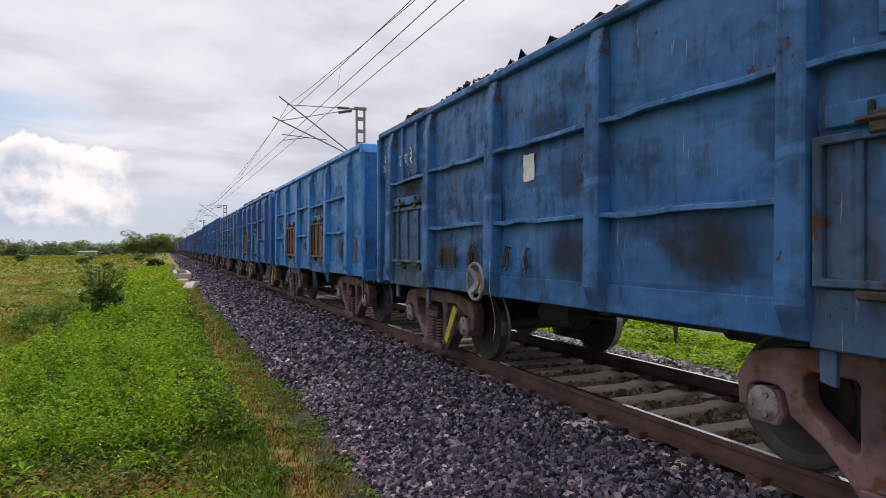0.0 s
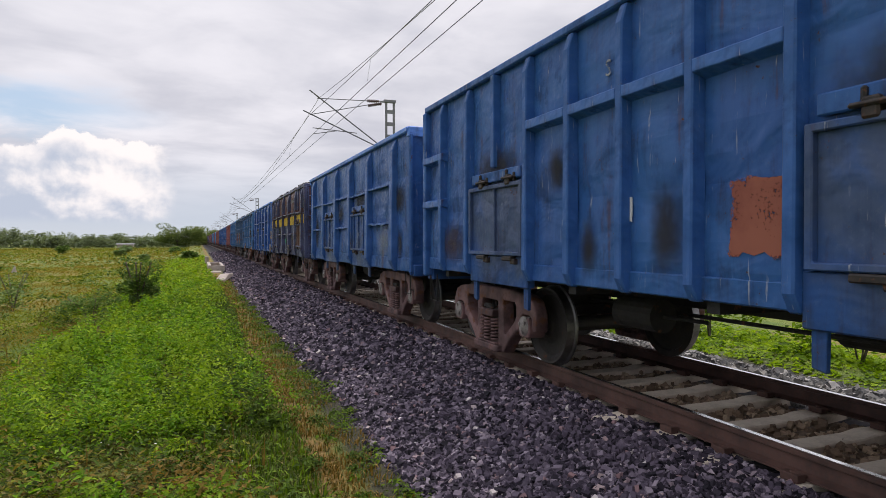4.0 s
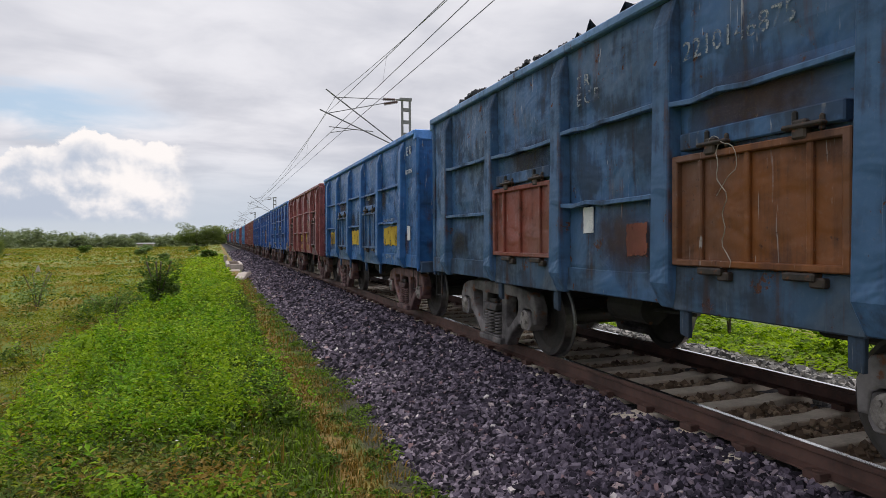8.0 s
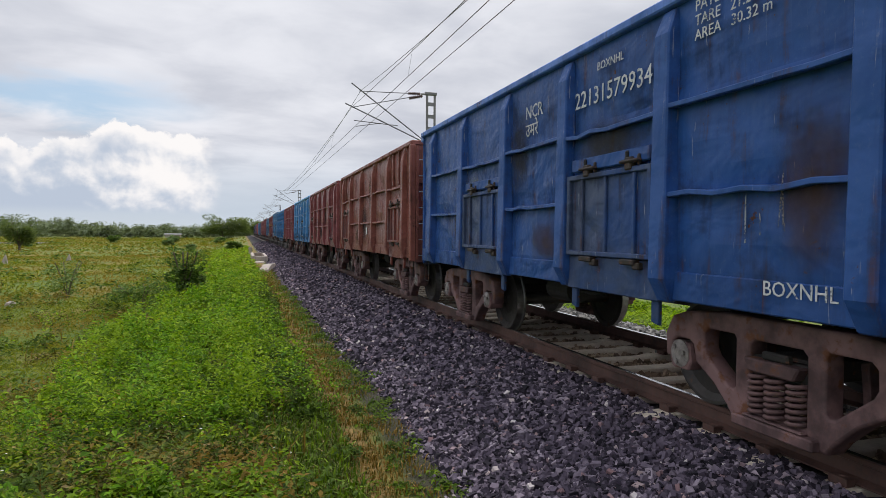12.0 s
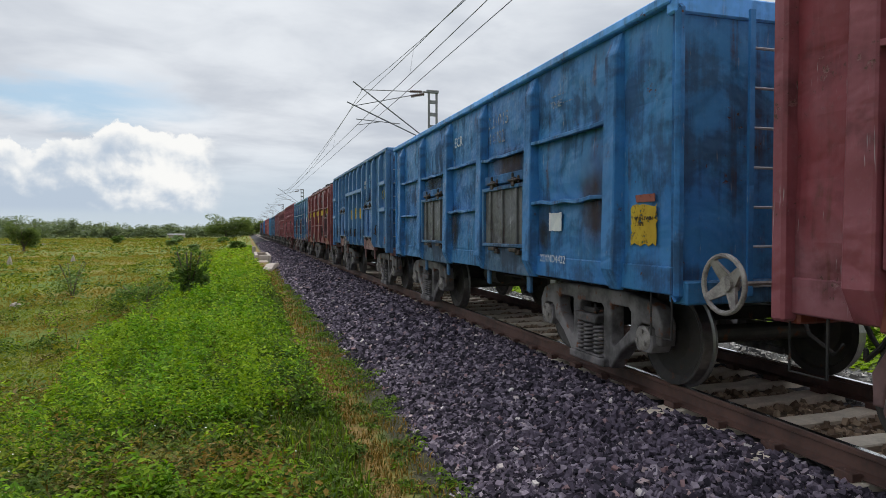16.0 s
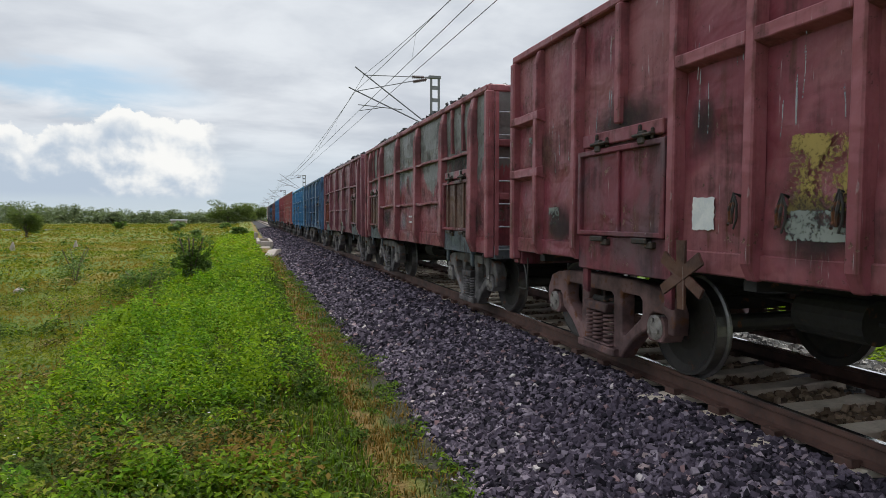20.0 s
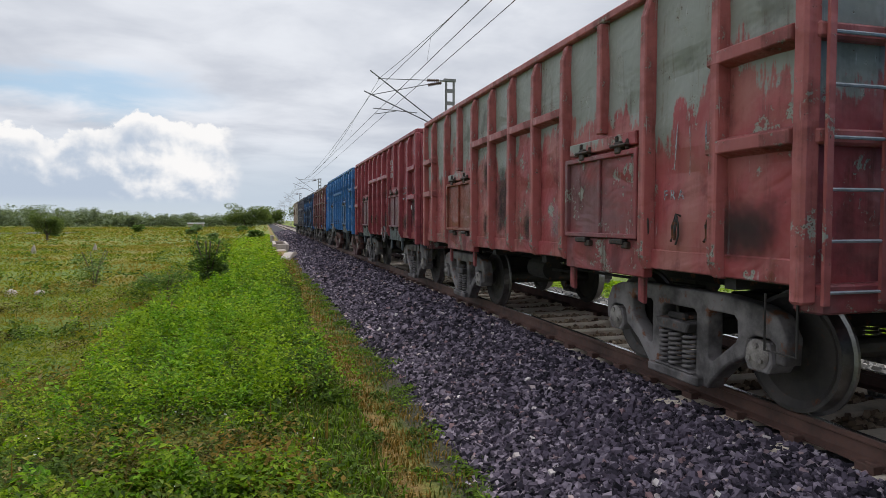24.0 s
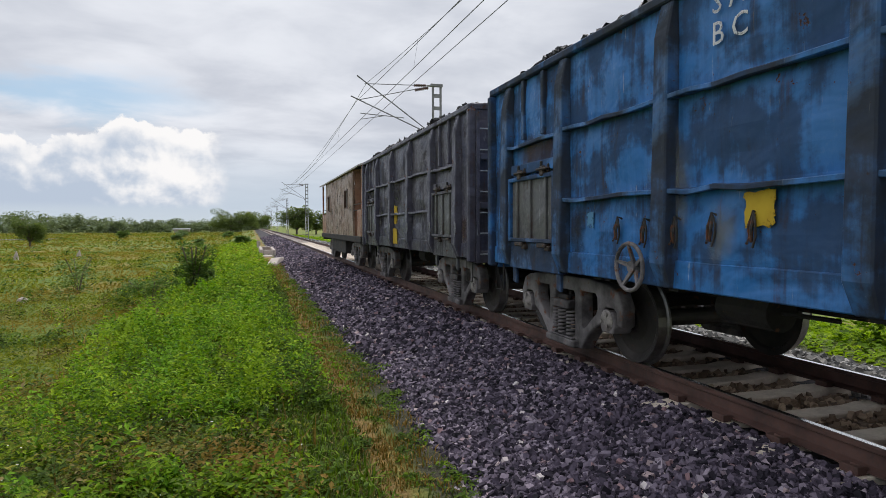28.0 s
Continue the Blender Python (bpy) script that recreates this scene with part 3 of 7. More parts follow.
# ---- wagons ----
HW = 1.47                          # half width of the side plates; posts stand out to 1.60
KINDS = {                          # length of body, foot and top of the sides, heights of the rails along them, marks along the side
    "N": dict(L=9.784, z0=1.00, z1=3.32, rails=(1.72, 2.47)),
    "H": dict(L=10.034, z0=1.00, z1=3.345, rails=(1.77, 2.47)),
    "R": dict(L=9.784, z0=1.04, z1=3.465, rails=(2.62,)),
}
PITCH = {"N": 10.713, "H": 10.963, "R": 10.713}


def marks(kind):
    """Posts along the side, from the far end at 0, and the bays between them: (from, to, what)."""
    L = KINDS[kind]["L"]
    if kind == "N":
        p = [0.62, 2.17, 3.985, 5.80, 7.615, 9.165]
        bays = [(0.1, 0.62, "end"), (0.62, 2.17, "door"), (2.17, 3.985, "bay"), (3.985, 5.80, "bay"), (5.80, 7.615, "bay"),
                (7.615, 9.165, "door"), (9.165, L - 0.1, "end")]
    elif kind == "H":
        p = [0.75, 2.42, 4.12, 5.74, 7.42, 9.22]
        bays = [(0.1, 0.75, "end"), (0.75, 2.42, "bay"), (2.42, 4.12, "door"), (4.12, 5.74, "bay"), (5.74, 7.42, "door"),
                (7.42, 9.22, "bay"), (9.22, L - 0.1, "end")]
    else:
        half = [0.74, 1.67, 2.46, 3.27, 4.09]
        p = half + [L / 2] + [L - v for v in half[::-1]]
        bays = [(0.1, p[0], "brace"), (p[1], p[3], "door"), (p[3], p[4], "bay"), (p[4], p[5], "bay"), (p[5], p[6], "bay"), (p[6], p[7], "bay"),
                (p[7], p[9], "door"), (p[10], L - 0.1, "brace")]
    return p, bays


def bulge(kind, Y, Z):
    """How far the dented panels stand out from the flat side."""
    g = KINDS[kind]
    L, p = g["L"], marks(kind)[0]
    at = np.array([0.0] + p + [L])
    u = L / 2 - Y
    i = np.clip(np.searchsorted(at, u) - 1, 0, len(at) - 2)
    f = np.clip((u - at[i]) / (at[i + 1] - at[i]), 0, 1)
    out = 0.026 * np.sin(f * math.pi) * np.abs(np.sin((Z - g["z0"]) * 4.2)) + 0.012 * waves(Y, Z, 1.3, 21) + 0.008 * waves(Y, Z, 0.5, 22)
    return out * np.clip((Z - g["z0"]) * 8, 0, 1) * np.clip((g["z1"] - 0.04 - Z) * 8, 0, 1)


def side_plate(kind, s):
    """A side plate with bulged and dented panels."""
    g = KINDS[kind]
    L, p = g["L"], marks(kind)[0]
    ys, zs = np.linspace(-L / 2, L / 2, 79), np.linspace(g["z0"], g["z1"] - 0.04, 13)
    Y, Z = np.meshgrid(ys, zs, indexing="ij")
    out = bulge(kind, Y, Z)
    n, m = Y.shape
    a = np.stack([s * (HW + out), Y, Z], -1).reshape(-1, 3)
    b = np.stack([s * (HW - 0.04 + 0 * out), Y, Z], -1).reshape(-1, 3)
    sh = Shape()
    q = lambda r, c: r * m + c
    fs = [(q(r, c), q(r + 1, c), q(r + 1, c + 1), q(r, c + 1)) for r in range(n - 1) for c in range(m - 1)]
    N = n * m
    rim = [q(r, 0) for r in range(n)] + [q(n - 1, c) for c in range(1, m)] + [q(r, m - 1) for r in range(n - 2, -1, -1)] + [q(0, c) for c in range(m - 2, 0, -1)]
    fs += [(rim[k], rim[(k + 1) % len(rim)], rim[(k + 1) % len(rim)] + N, rim[k] + N) for k in range(len(rim))]
    sh.add(np.concatenate([a, b]).tolist(), fs + [tuple(k + N for k in rim[::-1])])
    return sh.mesh("side_wall")


def bx(s, x0, x1, y0, y1, z0, z1, sh=None):
    """A box whose x runs outward from the middle on side s."""
    sh = sh or Shape()
    return sh.box(min(s * x0, s * x1), max(s * x0, s * x1), y0, y1, z0, z1)


def post_mesh(kind, s):
    g, sh = KINDS[kind], Shape()
    z0, z1 = g["z0"], g["z1"]
    if kind == "R":
        w = 0.048
        rows = [(z0 - 0.02, 0.06, w), (z0 + 0.10, 0.12, w), (z1 - 0.25, 0.11, w), (z1 - 0.09, 0.06, w)]
    elif kind == "N":
        w = 0.105
        rows = [(z0 - 0.07, 0.06, 0.085), (z0 + 0.13, 0.135, w), (z1 - 0.35, 0.11, w * 0.9), (z1 - 0.08, 0.05, w * 0.8)]
    else:
        w = 0.11
        rows = [(z0 - 0.09, 0.05, 0.085), (z0 + 0.10, 0.135, w), (z1 - 0.30, 0.105, w * 0.9), (z1 - 0.10, 0.03, w * 0.75)]
    v, f = [], []
    for z, d, w in rows:
        v += [(s * (HW - 0.01), -w * 1.04, z), (s * (HW + d), -w * 0.94, z), (s * (HW + d), w * 0.94, z), (s * (HW - 0.01), w * 1.04, z)]
    for i in range(len(rows) - 1):
        for j in range(4):
            f.append((4 * i + j, 4 * i + (j + 1) % 4, 4 * i + 4 + (j + 1) % 4, 4 * i + 4 + j))
    k = 4 * len(rows)
    f += [(3, 2, 1, 0), (k - 4, k - 3, k - 2, k - 1)]
    sh.add(v, f)
    return sh.mesh("post", 0.012)


def lip_mesh(kind, s, w, seed):
    """The ledge along a bay, bent here and there by the loader."""
    r = random.Random(seed)
    n, sh = 6, Shape()
    bend = [0.0] + [r.uniform(-0.022, 0.012) for _ in range(n - 1)] + [0.0]
    deep = 0.105 if kind != "R" else 0.115
    h = 0.028 if kind != "R" else 0.075
    v = []
    for i in range(n + 1):
        y, b = -w / 2 + w * i / n, bend[i] if kind != "R" else bend[i] * 0.15
        if kind == "R":
            v += [(s * (HW - 0.01), y, -0.055), (s * (HW + deep), y, b - h * 0.2), (s * (HW + deep), y, b + h), (s * (HW - 0.01), y, 0.04 + h)]
        else:
            v += [(s * (HW - 0.01), y, -0.016 + b * 0.4), (s * (HW + deep), y, b - 0.024), (s * (HW + deep), y, b + 0.016), (s * (HW - 0.01), y, 0.022 + b * 0.4)]
    f = [(4 * i + j, 4 * i + (j + 1) % 4, 4 * i + 4 + (j + 1) % 4, 4 * i + 4 + j) for i in range(n) for j in range(4)]
    f += [(3, 2, 1, 0), (4 * n, 4 * n + 1, 4 * n + 2, 4 * n + 3)]
    return sh.add(v, f).mesh("side_rail", 0.006)


def door_meshes(kind, s, w):
    """Leaf, frame, the bar above it with two catches, hinges and the hanging straps below."""
    z0, z1 = (1.24, 2.04) if kind != "R" else (1.28, 2.10)
    h = w / 2 - (0.12 if kind != "R" else 0.09)
    leaf = Shape()
    bx(s, HW - 0.01, HW + 0.055, -h + 0.05, h - 0.05, z0 + 0.03, z1 - 0.03, leaf)
    for y in (-h * 0.62, 0.02, h * 0.62) if kind != "R" else (0.0,):
        bx(s, HW + 0.05, HW + 0.085, y - 0.022, y + 0.022, z0 + 0.03, z1 - 0.03, leaf)
    fr = Shape()
    ring = [(-h, z0), (h, z0), (h, z1), (-h, z1), (-h + 0.055, z0 + 0.045), (h - 0.055, z0 + 0.045), (h - 0.055, z1 - 0.05), (-h + 0.055, z1 - 0.05)]
    fv = [(s * (HW - 0.01), u, z) for u, z in ring] + [(s * (HW + 0.10), u, z) for u, z in ring]
    ff = []
    for i in range(4):
        j = (i + 1) % 4
        ff += [(8 + i, 8 + j, 12 + j, 12 + i), (i, j, 8 + j, 8 + i), (4 + i, 12 + i, 12 + j, 4 + j), (i, 4 + i, 4 + j, j)]
    fr.add(fv, ff)
    bar = Shape()
    bx(s, HW - 0.01, HW + 0.075, -h * 0.92, h * 0.92, z1 + 0.035, z1 + 0.16, bar)
    catch = Shape()
    bx(s, HW + 0.05, HW + 0.115, -0.05, 0.05, z1 - 0.03, z1 + 0.085, catch)
    bx(s, HW + 0.07, HW + 0.135, -0.17, 0.11, z1 + 0.03, z1 + 0.06, catch)
    bx(s, HW + 0.06, HW + 0.10, 0.03, 0.065, z1 + 0.06, z1 + 0.145, catch)
    bx(s, HW + 0.06, HW + 0.10, -0.15, -0.12, z1 + 0.0, z1 + 0.10, catch)
    hinge = Shape()
    bx(s, HW + 0.02, HW + 0.12, -0.11, 0.11, z0 - 0.055, z0 - 0.005, hinge)
    bx(s, HW + 0.02, HW + 0.10, -0.16, -0.06, z0 - 0.09, z0 - 0.03, hinge)
    strap = Shape()
    strap.prism([(-0.05, 0.70), (0.045, 0.72), (0.05, z0 - 0.06), (-0.06, z0 - 0.06)], 0, min(s * (HW - 0.02), s * (HW + 0.02)), max(s * (HW - 0.02), s * (HW + 0.02)))
    return (leaf.mesh("leaf", 0.008), fr.mesh("door_frame", 0.008), bar.mesh("locking_bar", 0.01), catch.mesh("catch", 0.012),
            hinge.mesh("hinge", 0.01), strap.mesh("strap", 0.006), h)


def bogie_meshes():
    """Cast side frame with its windows, three coil springs, bolster, and a wheelset with bearing caps."""
    outer = [(1.205, 0.43), (1.215, 0.60), (1.13, 0.74), (0.98, 0.79), (0.60, 0.83), (-0.60, 0.83), (-0.98, 0.79), (-1.13, 0.74), (-1.215, 0.60), (-1.205, 0.43),
             (-1.16, 0.43), (-1.15, 0.56), (-1.08, 0.60), (-0.92, 0.60), (-0.86, 0.56), (-0.82, 0.42), (-0.62, 0.30), (-0.46, 0.15), (-0.40, 0.07),
             (0.40, 0.07), (0.46, 0.15), (0.62, 0.30), (0.82, 0.42), (0.86, 0.56), (0.92, 0.60), (1.08, 0.60), (1.15, 0.56), (1.16, 0.43)]
    win = [(0.41, 0.725), (0.375, 0.68), (0.375, 0.30), (0.41, 0.265), (0.47, 0.27), (0.735, 0.475), (0.77, 0.54), (0.765, 0.67), (0.71, 0.725)]
    nest = [(-0.27, 0.16), (0.27, 0.16), (0.27, 0.66), (0.22, 0.71), (-0.22, 0.71), (-0.27, 0.66)]
    cu = bpy.data.curves.new("side_frame", "CURVE")
    cu.dimensions, cu.fill_mode, cu.extrude, cu.bevel_depth, cu.bevel_resolution = "2D", "BOTH", 0.060, 0.022, 2
    for loop in (outer, win, [(-a, b) for a, b in win[::-1]], nest):
        sl = cu.splines.new("POLY")
        sl.points.add(len(loop) - 1)
        for pt, (a, b) in zip(sl.points, loop):
            pt.co = (a, b, 0, 1)
        sl.use_cyclic_u = True
    ob = new("side_frame", cu)
    frame_me = bpy.data.meshes.new_from_object(ob.evaluated_get(bpy.context.evaluated_depsgraph_get()))
    bpy.data.objects.remove(ob)
    frame_me.transform(Matrix(((0, 0, 1, 0), (1, 0, 0, 0), (0, 1, 0, 0), (0, 0, 0, 1))))
    plank = Shape().box(-0.13, 0.13, -0.36, 0.36, 0.05, 0.13).box(-0.12, 0.12, -0.27, 0.27, 0.13, 0.155)
    plank.prism([(-0.25, 0.57), (0.25, 0.57), (0.20, 0.475), (-0.20, 0.475)], 0, -0.13, 0.13)
    sp = Shape()
    pts = [(0.070 * math.cos(a * 0.785), 0.070 * math.sin(a * 0.785), 0.165 + 0.00525 * a) for a in range(59)]
    sp.tube(pts, 0.0155, 5)
    bol = Shape().box(-1.12, 1.12, -0.21, 0.21, 0.45, 0.60).box(-0.5, 0.5, -0.2, 0.2, 0.60, 0.78).cyl((0, 0, 0), 2, 0.25, 0.78, 0.92, 20)
    bol.box(-1.19, -1.10, -0.26, 0.26, 0.44, 0.58).box(1.10, 1.19, -0.26, 0.26, 0.44, 0.58)
    bol.box(-1.24, -1.18, -0.12, 0.12, 0.57, 0.63).box(1.18, 1.24, -0.12, 0.12, 0.57, 0.63)
    ws = Shape()
    for s in (-1, 1):
        x = s * 0.872
        prof = [(-0.07, 0.0), (-0.075, 0.11), (-0.05, 0.14), (-0.028, 0.22), (-0.02, 0.36), (-0.05, 0.405), (-0.062, 0.42), (-0.062, 0.448),
                (0.035, 0.455), (0.044, 0.482), (0.066, 0.482), (0.07, 0.41), (0.04, 0.39), (0.02, 0.24), (0.06, 0.12), (0.06, 0.0)]
        ws.lathe([(-s * h, r) for h, r in prof], (x, 0, 0), 0, 32, mats=[0] * 7 + [1, 1, 1] + [0] * 5)
        cx = s * 1.02
        ws.lathe([(0, 0.09), (s * 0.10, 0.105), (s * 0.20, 0.105), (s * 0.20, 0.115), (s * 0.225, 0.115), (s * 0.235, 0.085), (s * 0.245, 0.05), (s * 0.245, 0.001)], (cx, 0, 0), 0, 20, 2)
        for k in range(3):
            a = 2.094 * k
            ws.cyl((s * 1.262, 0.068 * math.cos(a), 0.068 * math.sin(a)), 0, 0.022, -0.012, 0.016, 6, 2)
    ws.cyl((0, 0, 0), 0, 0.09, -1.05, 1.05, 16, 0)
    box = Shape().prism([(-0.14, -0.06), (-0.11, 0.10), (0.11, 0.10), (0.14, -0.06), (0.10, -0.13), (-0.10, -0.13)], 0, -0.11, 0.11)
    shoe = Shape().prism([(0.0, 0.25), (0.06, 0.30), (0.09, 0.62), (0.03, 0.64)], 0, -0.05, 0.05)
    return dict(frame=frame_me, plank=plank.mesh("spring_seat", 0.012), spring=sp.mesh("spring", 0, True), bolster=bol.mesh("bogie", 0.015), wheelset=ws.mesh("wheelset"),
                adapter=box.mesh("bearing_adapter", 0.012), shoe=shoe.mesh("brake_shoe", 0.008))


def brake_wheel_mesh(r=0.27, spokes=4, wide=True):
    s = Shape()
    n = 28
    pts = [(0, r * math.cos(2 * math.pi * i / n), r * math.sin(2 * math.pi * i / n)) for i in range(n + 1)]
    s.tube(pts, 0.019, 7)
    for k in range(spokes):
        a = 2 * math.pi * k / spokes + 0.4
        c, d = math.cos(a), math.sin(a)
        w = 0.045 if wide else 0.018
        v = []
        for rr, ww in ((0.03, w * 1.2), (r - 0.01, w * 0.6)):
            for x in (-0.012, 0.012):
                for t in (-ww, ww):
                    v.append((x + (0.05 if rr < 0.1 else 0), rr * c - t * d, rr * d + t * c))
        s.add(v, [(0, 1, 3, 2), (4, 6, 7, 5), (0, 4, 5, 1), (2, 3, 7, 6), (0, 2, 6, 4), (1, 5, 7, 3)])
    s.cyl((0.05, 0, 0), 0, 0.055, -0.04, 0.05, 10)
    s.tube([(0.05, 0, 0), (0.4, 0, 0)], 0.018, 6)
    return s.mesh("brake_wheel")


BOGIE = bogie_meshes()
WHEEL_WIDE, WHEEL_THIN = brake_wheel_mesh(0.20, 4, True), brake_wheel_mesh(0.205, 5, False)
R_WHEEL = 0.455


def coal_mesh(kind, seed):
    g = KINDS[kind]
    ys, xs = np.linspace(-g["L"] / 2 + 0.06, g["L"] / 2 - 0.06, 90), np.linspace(-HW + 0.05, HW - 0.05, 26)
    X, Y = np.meshgrid(xs, ys, indexing="ij")
    heap = 0.26 * np.cos(X / HW * 1.35) * (0.75 + 0.35 * waves(Y * 0, Y, 3.0, seed))
    edge = np.clip((g["L"] / 2 - np.abs(Y)) / 0.7, 0, 1)
    Z = g["z1"] - 0.055 + (heap + 0.06) * edge + 0.05 * waves(X, Y, 0.33, seed + 1) + 0.045 * waves(X, Y, 0.16, seed + 2)
    n, m = X.shape
    i = (np.arange(n - 1)[:, None] * m + np.arange(m - 1)[None]).ravel()
    v = [np.stack([X, Y, Z], -1).reshape(-1, 3)]
    f = [np.stack([i, i + m, i + m + 1, i + 1], 1)]
    r = np.random.RandomState(seed)
    cube = np.array([(x, y, z) for z in (-1, 1) for y in (-1, 1) for x in (-1, 1)], float)
    cf = np.array([(0, 2, 3, 1), (4, 5, 7, 6), (0, 1, 5, 4), (2, 6, 7, 3), (0, 4, 6, 2), (1, 3, 7, 5)])
    o = n * m
    for k in range(800):
        y, x = r.uniform(-g["L"] / 2 + 0.2, g["L"] / 2 - 0.2), -HW + 0.09 + abs(r.normal(0, 0.22))
        z = g["z1"] - 0.06 + (0.26 * math.cos(x / HW * 1.35) * (0.6 + 0.7 * float(waves(np.array(0.0), np.array(y), 1.6, seed + 3))) + 0.06) * min(1, (g["L"] / 2 - abs(y)) / 0.7)
        s = 0.012 + 0.034 * r.rand() ** 3
        v.append(cube * s * r.uniform(0.40, 1.15, (8, 3)) @ np.array(Euler(r.uniform(0, 6, 3)).to_matrix()) + (x, y, z + 0.035))
        f.append(cf + o)
        o += 8
    return soup("coal_load", np.concatenate(v), np.concatenate(f), M_COAL)


COAL = {(k, i): coal_mesh(k, 30 + 7 * i) for k in "NHR" for i in range(2)}


def kit(kind):
    """All meshes of one kind of wagon, made once: (name, mesh, role, place, parent's index or None)."""
    g = KINDS[kind]
    L, z0, z1 = g["L"], g["z0"], g["z1"]
    out = []
    add = lambda name, me, role, m=None, up=None: out.append((name, me, role, m, up)) or len(out) - 1
    posts, bays = marks(kind)
    for s in (-1, 1):
        add("side_wall", side_plate(kind, s), "body")
        add("top_coping", bx(s, HW - 0.06, HW + 0.075, -L / 2, L / 2, z1 - 0.085, z1).mesh("top_coping", 0.014), "coping")
        sill = Shape()
        bx(s, HW - 0.07, HW + 0.028, -L / 2, L / 2, z0 - 0.07 if kind != "R" else z0 - 0.01, z0 + 0.16, sill)
        add("side_sill", sill.mesh("side_sill", 0.01), "body")
        pm = post_mesh(kind, s)
        for i, p in enumerate(posts):
            if kind == "R" and i in (2, 8):
                short = bx(s, HW - 0.01, HW + 0.10, -0.045, 0.045, 2.30, z1 - 0.09).mesh("short_post", 0.012)
                add("post", short, "trim", pose(0, L / 2 - p, 0))
                continue
            add("post", pm, "trim", pose(0, L / 2 - p, 0))
        for e in (1, -1):
            c = Shape()
            bx(s, HW - 0.03, HW + (0.10 if kind != "H" else 0.035), e * L / 2 - 0.09, e * L / 2 + 0.02, z0 - 0.12, z1 - 0.09, c)
            add("corner_post", c.mesh("corner_post", 0.02 if kind != "H" else 0.05), "trim")
        for i, (a, b, what) in enumerate(bays):
            y = L / 2 - (a + b) / 2
            if what == "door":
                leaf, fr, bar, catch, hinge, strap, h = door_meshes(kind, s, b - a)
                first = y > 0
                ds = bx(s, HW - 0.05, HW + 0.05, -h - 0.05, h + 0.05, z0 - 0.10, 1.235 if kind != "R" else 1.275)
                add("door_sill", ds.mesh("door_sill", 0.01), "sill", pose(0, y, 0))
                d = add("door", fr, "rim_a" if first else "rim_b", pose(0, y, 0))
                add("leaf", leaf, "door_a" if first else "door_b", None, d)
                add("locking_bar", bar, "body", None, d)
                for u in (-h * 0.55, h * 0.45):
                    add("catch", catch, "iron", pose(0, u, 0), d)
                    add("hinge", hinge, "iron", pose(0, u, 0), d)
                for u in (-h * 0.95, h * 0.95):
                    add("strap", strap, "sill", pose(0, y + u, 0))
                if kind == "N":
                    for u in (-h * 0.4, h * 0.45):
                        stub = bx(s, HW - 0.01, HW + 0.06, -0.035, 0.035, 2.50, z1 - 0.09).mesh("stub_post", 0.01)
                        add("stub_post", stub, "trim", pose(0, y + u, 0))
                if kind != "R":
                    add("side_rail", lip_mesh(kind, s, b - a - 0.14, i + 5), "trim", pose(0, y, g["rails"][1] - 0.03))
            elif what == "bay":
                for j, z in enumerate(g["rails"]):
                    add("side_rail", lip_mesh(kind, s, b - a - (0.14 if kind != "R" else 0.08), i * 3 + j), "trim", pose(0, y, z))
            elif what == "brace":
                for z in (2.62, 1.97):
                    add("end_brace", lip_mesh("R", s, b - a + 0.16, i * 5 + int(z)), "trim", pose(0, y, z - 0.02))
    for e in (1, -1):
        w = Shape().box(-HW + 0.01, HW - 0.01, e * L / 2 - 0.025, e * L / 2 + 0.025, z0 - 0.1, z1 - 0.03)
        add("end_wall", w.mesh("end_wall"), "body")
        c = Shape().box(-HW - 0.05, HW + 0.05, e * L / 2 - 0.05, e * L / 2 + 0.07, z1 - (0.095 if kind != "H" else 0.17), z1 + 0.004)
        add("end_coping", c.mesh("end_coping", 0.015), "coping")
        for z in {"R": (2.62, 1.97), "N": (2.5, 1.75), "H": ()}[kind]:
            b = Shape().box(-HW - 0.02 if kind == "R" else -HW + 0.08, HW, min(e * (L / 2 + 0.02), e * (L / 2 + 0.11)), max(e * (L / 2 + 0.02), e * (L / 2 + 0.11)), z - 0.05, z + 0.05)
            add("end_rail", b.mesh("end_rail", 0.015), "trim")
        hs = Shape().box(-1.45, 1.45, min(e * (L / 2 - 0.1), e * (L / 2 + 0.13)), max(e * (L / 2 - 0.1), e * (L / 2 + 0.13)), 0.86, 1.05)
        add("headstock", hs.mesh("headstock", 0.015), "sill")
        cp = Shape()
        y = L / 2
        f = lambda a, b: (min(e * a, e * b), max(e * a, e * b))
        cp.box(-0.10, 0.10, *f(y + 0.05, y + 0.34), 0.94 - 0.10, 0.94 + 0.10).box(-0.16, 0.16, *f(y + 0.30, y + 0.46), 0.94 - 0.14, 0.94 + 0.15)
        cp.tube([(0.3, e * (y + 0.1), 0.85), (0.32, e * (y + 0.25), 0.55), (0.25, e * (y + 0.42), 0.42), (0.2, e * (y + 0.46), 0.5)], 0.022)
        cp.tube([(-0.3, e * (y + 0.1), 0.85), (-0.34, e * (y + 0.24), 0.6), (-0.27, e * (y + 0.42), 0.46), (-0.22, e * (y + 0.46), 0.55)], 0.022)
        add("coupler", cp.mesh("coupler", 0.012), "under")
        step = Shape().tube([(-1.46, e * (y - 0.04), 0.95), (-1.46, e * (y - 0.04), 0.56), (-1.46, e * (y - 0.32), 0.56), (-1.46, e * (y - 0.32), 0.95)], 0.010)
        add("foot_step", step.mesh("foot_step"), "under")
    y = -L / 2 - 0.14
    la = Shape()
    xa, xb = (-0.86, -0.40) if kind == "H" else (-1.43, -0.98)
